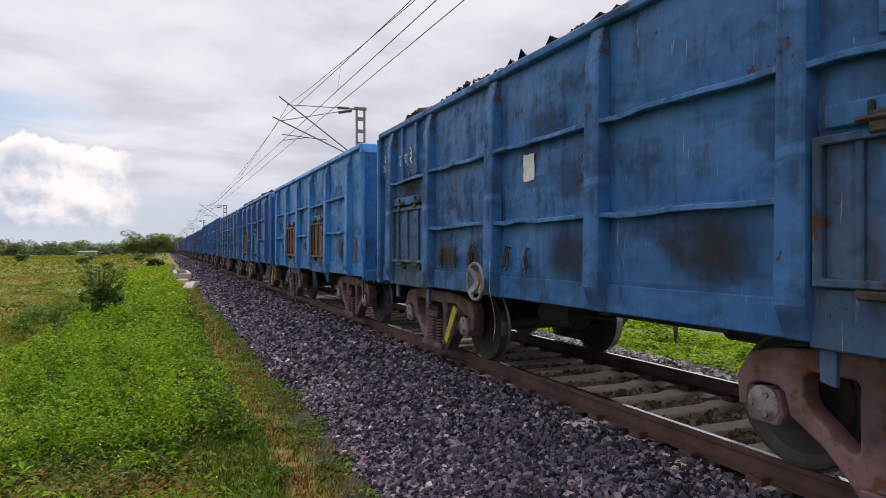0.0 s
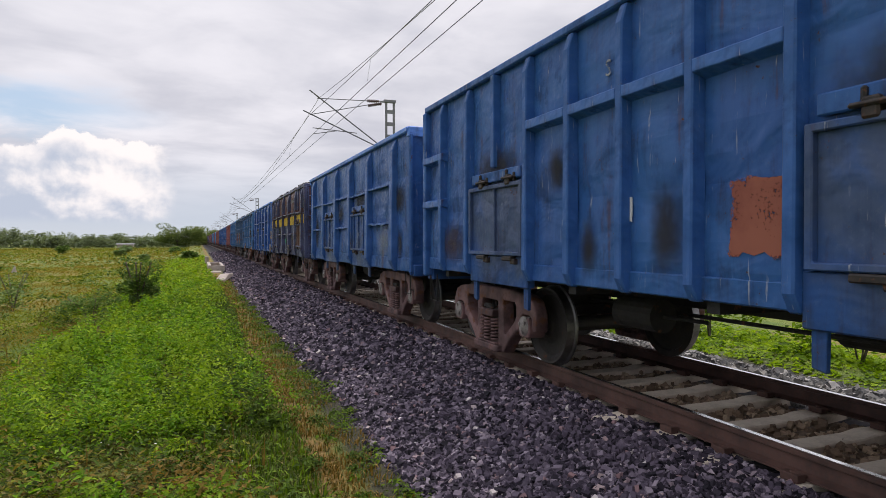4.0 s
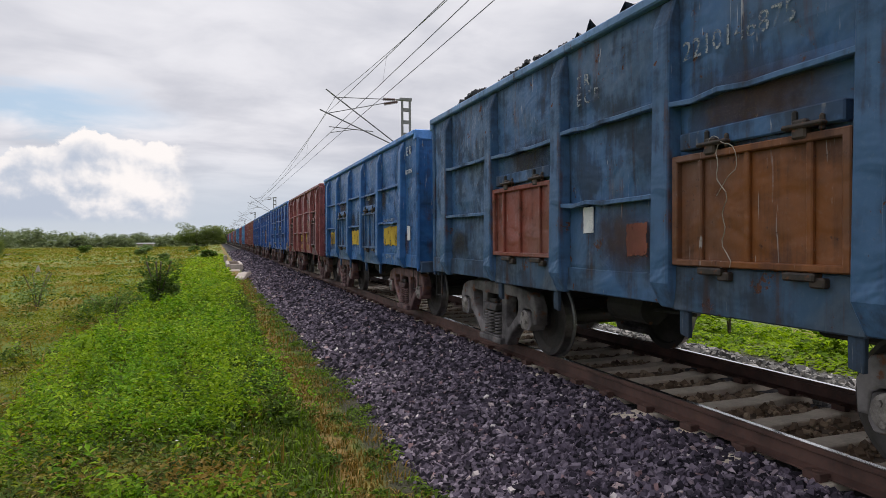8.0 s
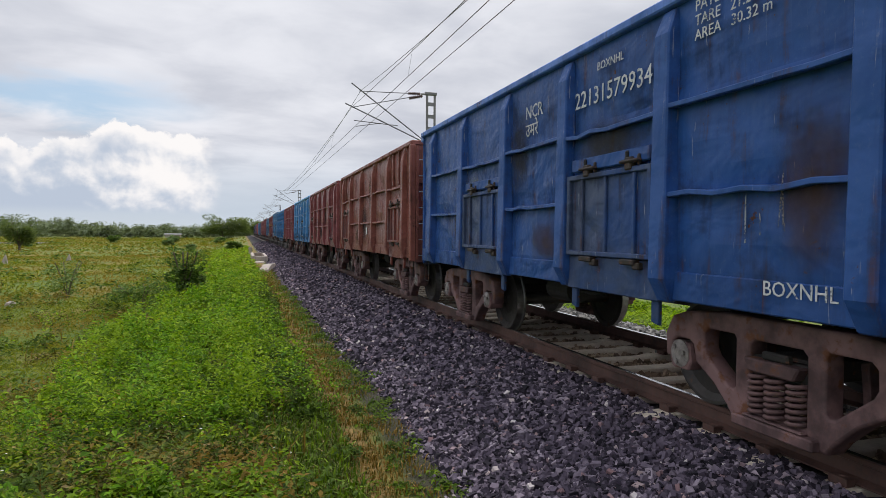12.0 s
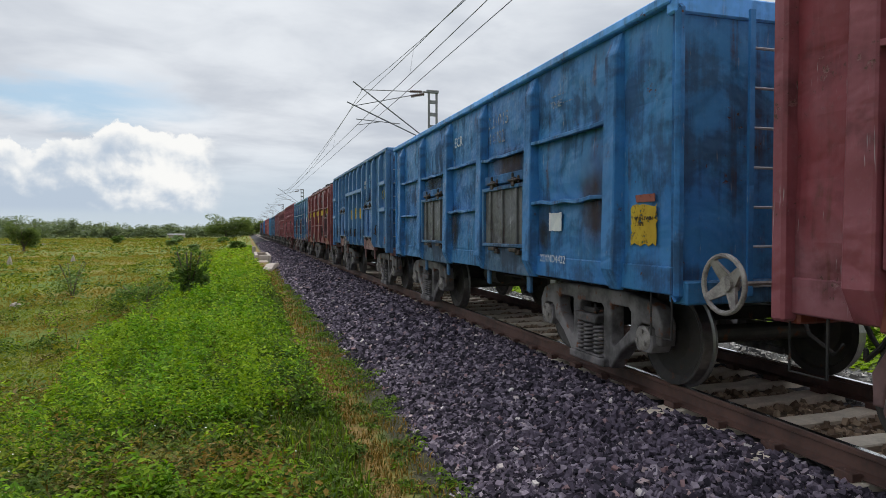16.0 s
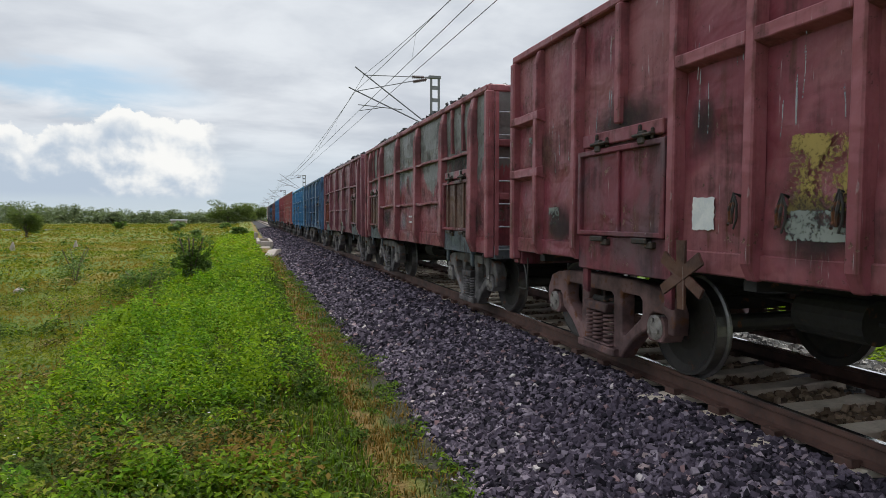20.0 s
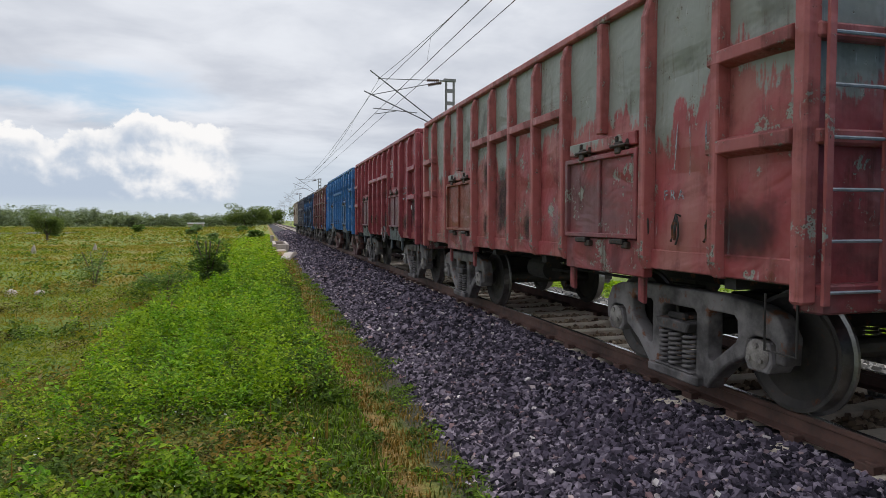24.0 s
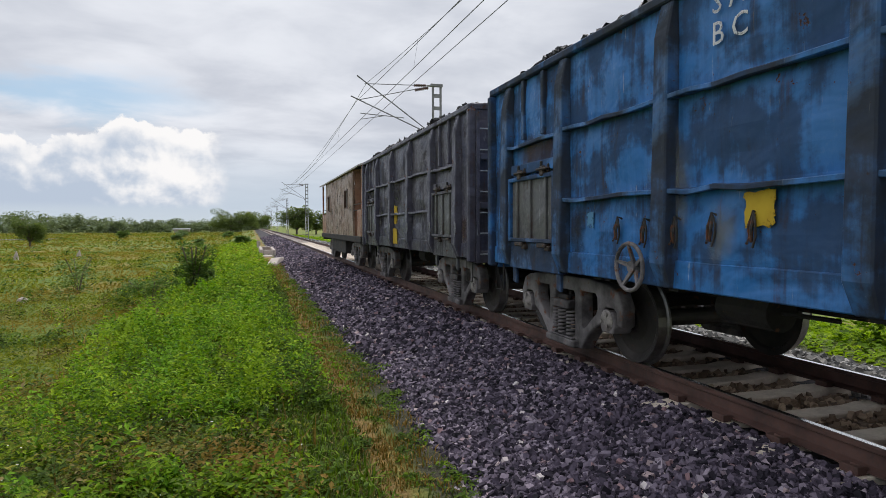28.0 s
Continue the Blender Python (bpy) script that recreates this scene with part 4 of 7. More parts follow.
    for x in (xa, xb):
        la.box(x - 0.025, x + 0.025, y - 0.012, y + 0.012, 0.92, z1 - 0.12)
    ld = add("ladder", la.mesh("ladder"), "trim")
    rung = Shape().tube([(xa, y, 0), (xb, y, 0)], 0.012).mesh("rung")
    for i in range(7):
        add("rung", rung, "rung", pose(0, 0, 1.0 + 0.32 * i), ld)
    fl = Shape().box(-HW + 0.02, HW - 0.02, -L / 2 + 0.02, L / 2 - 0.02, z0 - 0.02, z0 + 0.05)
    add("floor_plate", fl.mesh("floor_plate"), "under")
    uf = Shape().box(-0.19, 0.19, -L / 2, L / 2, 0.78, z0 - 0.02)
    add("centre_sill", uf.mesh("centre_sill", 0.01), "under")
    cb = Shape().prism([(-1.44, z0 - 0.1), (1.44, z0 - 0.1), (1.44, z0 - 0.02), (-1.44, z0 - 0.02)], 1, -0.06, 0.06).mesh("cross_bearer")
    for yy in (-4.2, -2.1, -0.9, 0.9, 2.1, 4.2):
        add("cross_bearer", cb, "under", pose(0, yy, 0))
    add("brake_cylinder", Shape().cyl((-0.62, 0.9, 0.72), 1, 0.16, -0.3, 0.3, 18).tube([(-0.62, 0.6, 0.72), (-0.45, 0.2, 0.70)], 0.02).mesh("brake_cylinder"), "under")
    add("air_reservoir", Shape().cyl((0.55, -0.9, 0.70), 1, 0.19, -0.5, 0.5, 18).mesh("air_reservoir"), "under")
    add("brake_rod", Shape().tube([(-0.25, -2.4, 0.74), (-0.28, -0.8, 0.72), (-0.28, 0.9, 0.72), (-0.25, 2.4, 0.74)], 0.02).mesh("brake_rod"), "under")
    for e in (1, -1):
        b = add("bogie", BOGIE["bolster"], "under", pose(0, e * 3.262, 0))
        for s in (-1, 1):
            add("side_frame", BOGIE["frame"], "bogie", pose(s * 1.13, 0, 0), b)
            add("spring_seat", BOGIE["plank"], "bogie", pose(s * 1.15, 0, 0), b)
            for u in (-0.17, 0.0, 0.17):
                add("spring", BOGIE["spring"], "bogie", pose(s * (1.19 if u else 1.21), u, 0), b)
            for u in (-1.0, 1.0):
                add("bearing_adapter", BOGIE["adapter"], "bogie", pose(s * 1.13, u, R_WHEEL), b)
                add("brake_shoe", BOGIE["shoe"], "bogie", pose(s * 0.87, u - math.copysign(0.52, u), 0, 0, 0, 0 if u < 0 else 180), b)
        for u in (-1.0, 1.0):
            add("wheelset", BOGIE["wheelset"], "wheel", pose(0, u, R_WHEEL), b)
    return out


KITS = {k: kit(k) for k in "NHR"}
MOVING = []                        # (thing, its middle along the train)
WHEELS = []                        # (wheelset, its place along the train, its pose)


def lettering(text, size, mat_name):
    """Letters as a thin mesh, from the built-in font."""
    cu = bpy.data.curves.new("lettering", "FONT")
    cu.body, cu.size, cu.extrude, cu.space_line = text, size, 0.0015, 0.95
    cu.resolution_u = 2
    ob = new("lettering", cu)
    me = bpy.data.meshes.new_from_object(ob.evaluated_get(bpy.context.evaluated_depsgraph_get()))
    bpy.data.objects.remove(ob)
    return me


def blotch(w, h, seed, rag=0.05, n=9):
    """A flat patch of paint or paper with an uneven edge, w by h, 4 mm thick, in the plane of the side."""
    r = random.Random(seed)
    a, b, d, pts = w / 2, h / 2, rag * min(w, h), []
    for (x0, z0), (x1, z1) in (((-a, -b), (a, -b)), ((a, -b), (a, b)), ((a, b), (-a, b)), ((-a, b), (-a, -b))):
        for i in range(n):
            t = i / n
            pts.append((x0 + (x1 - x0) * t + r.uniform(-d, d), z0 + (z1 - z0) * t + r.uniform(-d, d)))
    return Shape().prism(pts, 0, -0.004, 0.0).mesh("patch")


BLUE, SKY, SLATE = (0.022, 0.078, 0.27), (0.026, 0.155, 0.44), (0.038, 0.092, 0.19)
STEEL, CYAN = (0.022, 0.088, 0.24), (0.040, 0.175, 0.42)
RED, RUST = (0.205, 0.040, 0.044), (0.21, 0.052, 0.036)
DARK = (0.060, 0.058, 0.082)
# number: kind, base, worn, rust, grime, peeled, peel, coal, brake wheel (place along the side, wide, pale), bogie, doors, sill, label
FLEET = {
    1: ("N", (0.024, 0.098, 0.27), (0.055, 0.18, 0.38), 0.45, 0.5, 0.2, None, 1, (3.73, 1, 1), 0, "..", "", "grimy blue open wagon heaped with coal"),
    2: ("H", SKY, (0.06, 0.24, 0.48), 0.55, 0.40, 0.2, None, 0, None, 0, "rr", "", "light blue open wagon with rusted brown doors"),
    3: ("H", BLUE, (0.045, 0.14, 0.36), 0.35, 0.25, 0.1, None, 1, None, 0, "ot", "", "royal blue open wagon with one orange door"),
    4: ("H", STEEL, (0.06, 0.17, 0.30), 0.35, 0.35, 0.1, None, 0, None, 0, "..", "", "dull blue open wagon with dented sides"),
    5: ("R", BLUE, (0.055, 0.16, 0.36), 0.25, 0.25, 0.1, None, 0, None, 0, "..", "p", "blue ribbed open wagon with yellow paint patches"),
    6: ("R", BLUE, (0.045, 0.14, 0.34), 0.3, 0.25, 0.1, None, 0, None, 0, "..", "", "blue ribbed open wagon with steel braces"),
    7: ("H", BLUE, (0.045, 0.13, 0.32), 0.3, 0.3, 0.1, None, 0, None, 0, "..", "", "blue open wagon with riveted posts"),
    8: ("N", (0.050, 0.075, 0.17), (0.085, 0.07, 0.11), 0.75, 0.5, 0.35, None, 1, (6.11, 1, 0), 0, ".d", "", "brown and blue open wagon with a yellow stripe"),
    9: ("H", BLUE, (0.035, 0.11, 0.32), 0.25, 0.25, 0.05, None, 0, (10.45, 1, 1), 0, "..", "", "royal blue open wagon with white lettering"),
    10: ("N", (0.036, 0.10, 0.24), (0.06, 0.17, 0.34), 0.45, 0.62, 0.2, None, 1, (3.62, 1, 0), 0, "..", "o", "slate blue open wagon streaked with rust"),
    11: ("H", (0.040, 0.085, 0.17), (0.06, 0.14, 0.26), 0.5, 0.6, 0.2, None, 1, None, 1, "xo", "", "grey-blue open wagon with orange doors"),
    12: ("H", STEEL, (0.04, 0.15, 0.36), 0.3, 0.35, 0.1, None, 0, None, 0, "..", "", "blue open wagon with yellow patches"),
    13: ("N", RED, (0.22, 0.085, 0.070), 0.45, 0.35, 0.15, (0.24, 0.14, 0.12), 0, None, 0, "..", "", "faded red-brown open wagon with scuffed sides"),
    14: ("H", BLUE, (0.05, 0.14, 0.36), 0.3, 0.3, 0.1, None, 0, (10.59, 1, 1), 0, "b.", "", "blue open wagon with a pale brake wheel"),
    15: ("H", BLUE, (0.04, 0.12, 0.34), 0.35, 0.3, 0.1, None, 0, (10.38, 1, 1), 0, ".o", "", "royal blue open wagon with an orange door"),
    16: ("H", (0.016, 0.056, 0.21), (0.03, 0.10, 0.30), 0.35, 0.3, 0.1, None, 0, None, 0, "..", "", "royal blue open wagon with white numbers"),
    17: ("N", RUST, (0.21, 0.085, 0.06), 0.4, 0.35, 0.15, None, 0, None, 0, "..", "", "rust-red open wagon with an end ladder"),
    18: ("N", RED, (0.20, 0.075, 0.06), 0.4, 0.35, 0.15, None, 0, None, 0, "..", "", "rust-red open wagon with grimy posts"),
    19: ("H", CYAN, (0.10, 0.25, 0.42), 0.55, 0.4, 0.35, (0.27, 0.21, 0.13), 0, None, 0, "..", "", "pale blue open wagon, badly peeled and stained"),
    20: ("N", RED, (0.20, 0.070, 0.075), 0.4, 0.35, 0.15, (0.25, 0.13, 0.13), 0, None, 0, "d.", "r", "dull red open wagon with blue and yellow dabs"),
    21: ("H", (0.035, 0.15, 0.36), (0.05, 0.19, 0.42), 0.3, 0.55, 0.1, None, 0, (10.76, 1, 1), 1, "gg", "", "bright blue open wagon with grimy doors"),
    22: ("R", (0.045, 0.125, 0.27), (0.10, 0.20, 0.33), 0.3, 0.2, 0.1, None, 0, (3.5, 0, 1), 1, "bb", "k", "pale blue ribbed open wagon with yellow squares"),
    23: ("N", RED, (0.15, 0.055, 0.045), 0.5, 0.4, 0.2, None, 1, (3.6, 1, 1), 1, "..", "r", "red-brown open wagon with a yellow stripe"),
    24: ("H", (0.145, 0.040, 0.046), (0.16, 0.068, 0.080), 0.4, 0.35, 0.35, (0.07, 0.20, 0.40), 0, (10.5, 1, 1), 1, "..", "", "patchy blue and purple-brown open wagon"),
    25: ("R", (0.19, 0.042, 0.052), (0.24, 0.085, 0.085), 0.5, 0.3, 0.15, (0.25, 0.17, 0.13), 0, None, 0, "..", "", "rust-brown ribbed open wagon with scratched sides"),
    26: ("N", (0.22, 0.05, 0.055), (0.23, 0.09, 0.09), 0.5, 0.45, 0.25, (0.20, 0.19, 0.18), 1, None, 1, "dd", "g", "dark red open wagon with grey scoured upper panels"),
    27: ("N", (0.165, 0.045, 0.055), (0.19, 0.08, 0.085), 0.5, 0.35, 0.2, None, 1, (6.06, 1, 1), 1, "xd", "g", "dark maroon open wagon with a white brake wheel"),
    28: ("N", SLATE, (0.09, 0.16, 0.26), 0.4, 0.45, 0.15, None, 0, None, 1, "..", "", "grey-blue open wagon with weathered posts"),
    29: ("H", CYAN, (0.08, 0.20, 0.30), 0.5, 0.5, 0.2, None, 0, None, 1, "g.", "", "light blue open wagon with a buckled side"),
    30: ("R", (0.29, 0.060, 0.058), (0.30, 0.11, 0.09), 0.4, 0.25, 0.35, (0.30, 0.31, 0.28), 0, None, 1, "x.", "", "red-brown ribbed wagon with grey peeled paint"),
    31: ("R", (0.225, 0.040, 0.046), (0.25, 0.060, 0.062), 0.25, 0.2, 0.05, None, 0, (6.19, 0, 0), 1, "..", "g", "plain dark red ribbed open wagon"),
    32: ("R", (0.035, 0.13, 0.33), (0.06, 0.19, 0.40), 0.35, 0.4, 0.15, None, 0, (3.35, 0, 1), 0, "..", "g", "blue ribbed open wagon with sooty stains"),
    33: ("N", (0.125, 0.040, 0.038), (0.15, 0.058, 0.050), 0.5, 0.4, 0.15, None, 1, (3.3, 1, 0), 1, "..", "g", "brown open wagon with blue end posts"),
    34: ("N", (0.022, 0.13, 0.40), (0.06, 0.20, 0.44), 0.35, 0.74, 0.15, None, 1, (3.61, 0, 0), 1, "gg", "", "bright blue open wagon half hidden by coal dirt"),
    35: ("N", DARK, (0.10, 0.092, 0.12), 0.35, 0.45, 0.2, None, 1, None, 1, "gg", "", "dark slate open wagon caked with grime"),
}
DOORS = {"r": M_BROWN, "o": M_ORANGE, "x": M_REDOX, "t": M_TEAL, "b": M_SKYBLUE, "p": M_PINK}
M_IRON = plain("black oily iron", (0.022, 0.021, 0.021), (0.075, 0.055, 0.045), 0.6, 0.3, 9.0, 0.003, 0.3)
M_RUNG = plain("worn pale iron rung", (0.28, 0.30, 0.34), (0.42, 0.44, 0.47), 0.5, 0.3, 9.0)
M_GREYSTEEL = paint("blue-grey steel sill", (0.07, 0.085, 0.10), (0.12, 0.14, 0.16), 0.4, 0.4, 47)
M_GRIME = paint("grimy grey door plate", (0.085, 0.088, 0.095), (0.14, 0.14, 0.14), 0.4, 0.45, 48)
M_DOORBROWN = paint("brown scuffed door plate", (0.105, 0.055, 0.045), (0.16, 0.09, 0.07), 0.5, 0.4, 49)
SILLS = {"p": M_PINK, "o": M_ORANGE, "k": M_PINK, "r": M_REDOX, "g": M_GREYSTEEL}

# marks on the sides: number of the wagon, kind of mark, place along the side, height, then size or words
MARKS = [
    (1, "patch", 4.92, 2.23, 0.20, 0.26, "W"), (1, "text", 0.36, 2.82, 0.155, "121504\n23981", "w"), (1, "text", 1.15, 2.66, 0.27, "द प रे", "w"), (1, "text", 0.38, 3.08, 0.10, "- ----\n--- --", "f"), (1, "patch", 0.62, 1.86, 0.34, 0.24, "W"), (1, "text", 0.5, 1.22, 0.10, "--- ----\n-- -----", "w"),
    (1, "hooks", 2.4, 1.45, 7), (1, "rope", 4.3, 1.35), (1, "patch", 0.9, 0.98, 0.55, 0.14, "F"),
    (2, "text", 5.8, 2.85, 0.26, "22141215", "f"), (2, "patch", 4.95, 1.5, 0.2, 0.17, "K"), (2, "patch", 5.5, 1.5, 0.28, 0.4, "Y"), (2, "patch", 9.6, 1.4, 0.12, 0.5, "R"),
    (3, "patch", 4.95, 1.55, 0.27, 0.34, "Y"), (3, "patch", 0.28, 1.55, 0.18, 0.24, "W"), (3, "text", 5.8, 2.83, 0.24, "22071467148", "f"), (3, "text", 4.5, 2.62, 0.2, "SE", "f"),
    (3, "patch", 8.3, 1.42, 1.6, 0.5, "B"),
    (4, "text", 4.5, 2.75, 0.2, "WR\nSCR", "f"), (4, "text", 5.8, 2.86, 0.22, "2101537193", "f"), (4, "text", 6.2, 2.62, 0.13, "NBS", "f"),
    (5, "patch", 9.40, 1.52, 0.66, 0.64, "L"), (5, "patch", 8.42, 1.54, 0.22, 0.13, "Y"), (5, "patch", 9.24, 1.58, 0.22, 0.34, "Y"), (5, "patch", 9.52, 1.71, 0.34, 0.26, "Y"), (5, "patch", 9.52, 1.46, 0.24, 0.20, "P"),
    (5, "strip", 9.04, 1.56, 0.085, 0.44, "Y"), (5, "patch", 9.42, 1.13, 0.62, 0.17, "O"), (5, "patch", 8.45, 1.14, 0.5, 0.12, "P"), (5, "patch", 8.50, 2.15, 0.08, 0.34, "T"), (5, "patch", 8.62, 1.98, 0.09, 0.12, "T"),
    (5, "patch", 9.42, 2.42, 0.06, 0.26, "W"), (5, "patch", 6.1, 1.52, 0.64, 0.80, "X"), (5, "text", 6.3, 2.78, 0.17, "100799\n10867", "w"), (5, "text", 8.05, 2.9, 0.08, "- -- - ---\n-- -- - --\n- - -- --", "f"), (5, "patch", 4.98, 1.67, 0.14, 0.22, "W"),
    (6, "text", 4.6, 2.85, 0.2, "S E", "f"), (6, "patch", 6.3, 1.6, 0.6, 0.5, "X"), (6, "patch", 4.9, 1.7, 0.14, 0.2, "W"),
    (8, "stripe", 0.1, 9.7, 2.2, 0.16, "Y"), (8, "text", 4.3, 2.78, 0.22, "ECoR", "f"), (8, "text", 5.9, 2.85, 0.2, "10.20963431", "f"), (8, "patch", 5.1, 1.5, 0.2, 0.26, "W"),
    (8, "patch", 4.5, 1.45, 0.26, 0.18, "G"), (8, "text", 4.2, 1.08, 0.13, "E.C 70 963431", "f"), (8, "patch", 9.47, 1.4, 0.3, 0.3, "O"),
    (9, "text", 4.6, 2.95, 0.24, "NCR", "w"), (9, "text", 4.9, 1.62, 0.07, "---- -------\n-- --- --- --\n-- -- - ----", "w"), (9, "text", 4.5, 1.1, 0.13, "NCR 22131131729", "w"),
    (9, "patch", 9.62, 1.74, 0.44, 0.36, "Y"), (9, "patch", 8.75, 1.55, 0.22, 0.16, "W"), (9, "text", 9.46, 1.76, 0.07, "WITH TWIN\nPIPE", "k"), (9, "text", 7.7, 1.07, 0.13, "BOXNHL", "w"), (9, "text", 7.7, 2.95, 0.12, "AREA 30.92 m", "w"), (9, "text", 6.2, 2.9, 0.14, "22131\n31729", "w"),
    (10, "patch", 5.0, 1.6, 0.16, 0.22, "W"), (10, "ring", 9.42, 1.87, 0.17, 0.017), (10, "text", 9.3, 1.45, 0.16, "L", "w"), (10, "text", 5.95, 2.95, 0.15, "221031\n52284\n-- --", "f"), (10, "rope", 8.75, 2.1), (10, "hanger", 7.75, 1.0, "o"), (10, "hanger", 9.0, 1.0, "o"), (2, "rope", 6.9, 2.1), (2, "rope", 7.3, 2.2), (24, "hanger", 2.75, 1.0, "g"), (24, "hanger", 3.85, 1.0, "g"), (24, "hanger", 6.0, 1.0, "g"), (5, "hanger", 7.9, 1.02, "s"), (3, "hanger", 6.0, 1.0, "s"), (32, "hanger", 7.9, 1.02, "s"), (10, "text", 9.25, 2.35, 0.05, "------\n-----\n------", "f"), (10, "patch", 9.35, 2.85, 0.5, 0.3, "B"), (10, "rope", 7.9, 2.1),
    (11, "patch", 4.61, 1.61, 0.17, 0.24, "W"), (11, "patch", 5.35, 1.43, 0.28, 0.28, "X"), (11, "text", 5.9, 2.74, 0.20, "2210146875", "f"), (11, "text", 4.4, 2.86, 0.17, "E R\nE C R", "f"), (11, "rope", 6.4, 2.1),
    (12, "patch", 1.55, 1.48, 0.95, 0.36, "Y"), (12, "patch", 4.95, 1.48, 1.05, 0.36, "Y"), (12, "patch", 8.4, 1.5, 1.3, 0.36, "Y"), (12, "text", 7.75, 1.04, 0.14, "VISAKHA NHL", "f"), (12, "text", 7.7, 1.78, 0.11, "RHNH DHE SH TU", "f"), (12, "text", 6.2, 2.32, 0.2, "MBS", "w"), (12, "text", 9.42, 2.62, 0.11, "RETURN", "w"),
    (12, "text", 9.5, 2.95, 0.22, "E R", "w"), (12, "patch", 9.6, 1.55, 0.18, 0.26, "W"),
    (13, "patch", 4.6, 1.5, 0.36, 0.25, "Y"), (13, "patch", 5.9, 1.5, 0.3, 0.34, "Y"), (13, "patch", 5.8, 1.15, 3.2, 0.22, "O"), (13, "rope", 6.9, 1.5), (13, "text", 6.2, 2.82, 0.2, "220812", "f"),
    (14, "text", 4.5, 2.8, 0.24, "S C", "w"), (14, "text", 5.8, 2.84, 0.22, "22091567", "w"), (14, "patch", 3.55, 1.5, 0.5, 0.5, "Y"), (14, "rope", 7.5, 2.2), (14, "patch", 8.4, 1.42, 0.8, 0.18, "R"),
    (15, "text", 7.68, 3.0, 0.115, "PAYLOAD 70.40 t\n\nTARE   21.20 t\n\nAREA   30.12 m", "w"), (15, "text", 5.72, 2.72, 0.2, "2210112390", "w"), (15, "text", 4.25, 2.82, 0.18, "E C R\nE C R", "w"),
    (15, "text", 8.35, 1.06, 0.12, "BOXNHL", "w"), (15, "patch", 6.0, 1.55, 0.25, 0.42, "Y"), (15, "rope", 7.3, 2.0), (15, "patch", 8.3, 1.42, 0.9, 0.16, "R"),
    (16, "text", 4.55, 2.82, 0.22, "NCR\nउमरे", "w"), (16, "text", 5.75, 2.72, 0.24, "22131579934", "w"), (16, "text", 6.2, 3.02, 0.11, "BOXNHL", "w"), (16, "text", 8.3, 1.06, 0.14, "BOXNHL", "w"), (16, "text", 9.42, 2.9, 0.13, "R\n7 2026", "w"),
    (16, "text", 7.6, 3.13, 0.115, "PAYLOAD\nTARE   21.20 t\nAREA   30.32 m", "w"),
    (17, "patch", 4.8, 1.5, 0.2, 0.2, "W"), (17, "text", 4.4, 2.8, 0.18, "E R", "f"),
    (19, "text", 4.35, 2.8, 0.22, "WCR", "w"), (19, "text", 0.2, 2.98, 0.12, "11-27\nवापसी\nRETURN", "w"), (19, "patch", 1.58, 1.40, 1.45, 0.55, "T"), (19, "patch", 1.62, 1.48, 0.34, 0.30, "Y"), (19, "oval", 1.58, 2.10, 0.36), (19, "text", 1.27, 2.12, 0.13, "WITH TAN", "k"), (19, "text", 1.5, 1.92, 0.11, "PIPE", "k"), (19, "patch", 0.42, 1.62, 0.22, 0.22, "Y"), (19, "patch", 0.55, 1.08, 0.3, 0.22, "X"), (19, "text", 6.2, 2.35, 0.16, "MJS", "w"), (19, "patch", 4.9, 1.4, 1.0, 0.3, "T"), (19, "rope", 0.7, 1.9), (19, "rope", 0.6, 1.1),
    (20, "patch", 4.7, 1.5, 0.3, 0.26, "Y"), (20, "patch", 6.6, 1.5, 0.36, 0.24, "Y"), (20, "patch", 5.0, 2.0, 0.5, 0.18, "B"), (20, "patch", 5.6, 1.6, 0.14, 0.8, "S"), (20, "text", 6.0, 2.85, 0.22, "161606515", "f"),
    (20, "text", 6.9, 1.66, 0.09, "--- ----\n-- ----\n--- --", "w"), (20, "patch", 1.4, 1.95, 0.9, 0.1, "P"),
    (21, "patch", 9.66, 1.50, 0.36, 0.34, "Y"), (21, "patch", 9.66, 1.73, 0.3, 0.07, "X"), (21, "text", 9.52, 1.54, 0.048, "WITH TWIN\n    PIPE", "k"), (21, "text", 7.9, 2.9, 0.11, "---- -- --\nTARE --- --", "f"), (21, "text", 4.4, 2.8, 0.22, "ECR", "w"), (21, "text", 5.95, 2.86, 0.24, "221015\n44782", "f"), (21, "text", 7.6, 1.1, 0.12, "22XND4422", "w"), (21, "patch", 3.6, 1.25, 0.3, 0.4, "W"), (21, "patch", 8.0, 1.55, 0.3, 0.2, "W"),
    (22, "patch", 4.49, 1.98, 0.60, 0.30, "Y"), (22, "patch", 5.29, 2.0, 0.60, 0.30, "Y"), (22, "patch", 6.10, 1.98, 0.64, 0.30, "Y"), (22, "text", 6.55, 2.78, 0.14, "150009\n60/10", "w"), (22, "ring", 9.38, 2.36, 0.15),
    (22, "patch", 9.55, 1.21, 0.2, 0.2, "P"), (22, "patch", 9.03, 1.40, 0.09, 0.4, "W"), (22, "hooks", 3.0, 1.5, 6), (22, "hooks", 8.1, 1.6, 2), (22, "rope", 9.4, 0.7), (22, "patch", 7.5, 2.8, 0.5, 0.4, "S"),
    (23, "stripe", 0.1, 9.7, 2.27, 0.115, "Y"), (23, "patch", 4.95, 1.98, 0.36, 0.26, "Y"), (23, "text", 5.95, 2.66, 0.25, "12110735862", "f"), (23, "text", 6.1, 3.0, 0.12, "---- --- ----", "f"), (23, "text", 4.45, 2.9, 0.24, "उपरे\nNWR", "f"), (23, "patch", 9.5, 1.5, 0.22, 0.26, "W"), (23, "text", 4.8, 1.45, 0.13, "CC FIT", "f"),
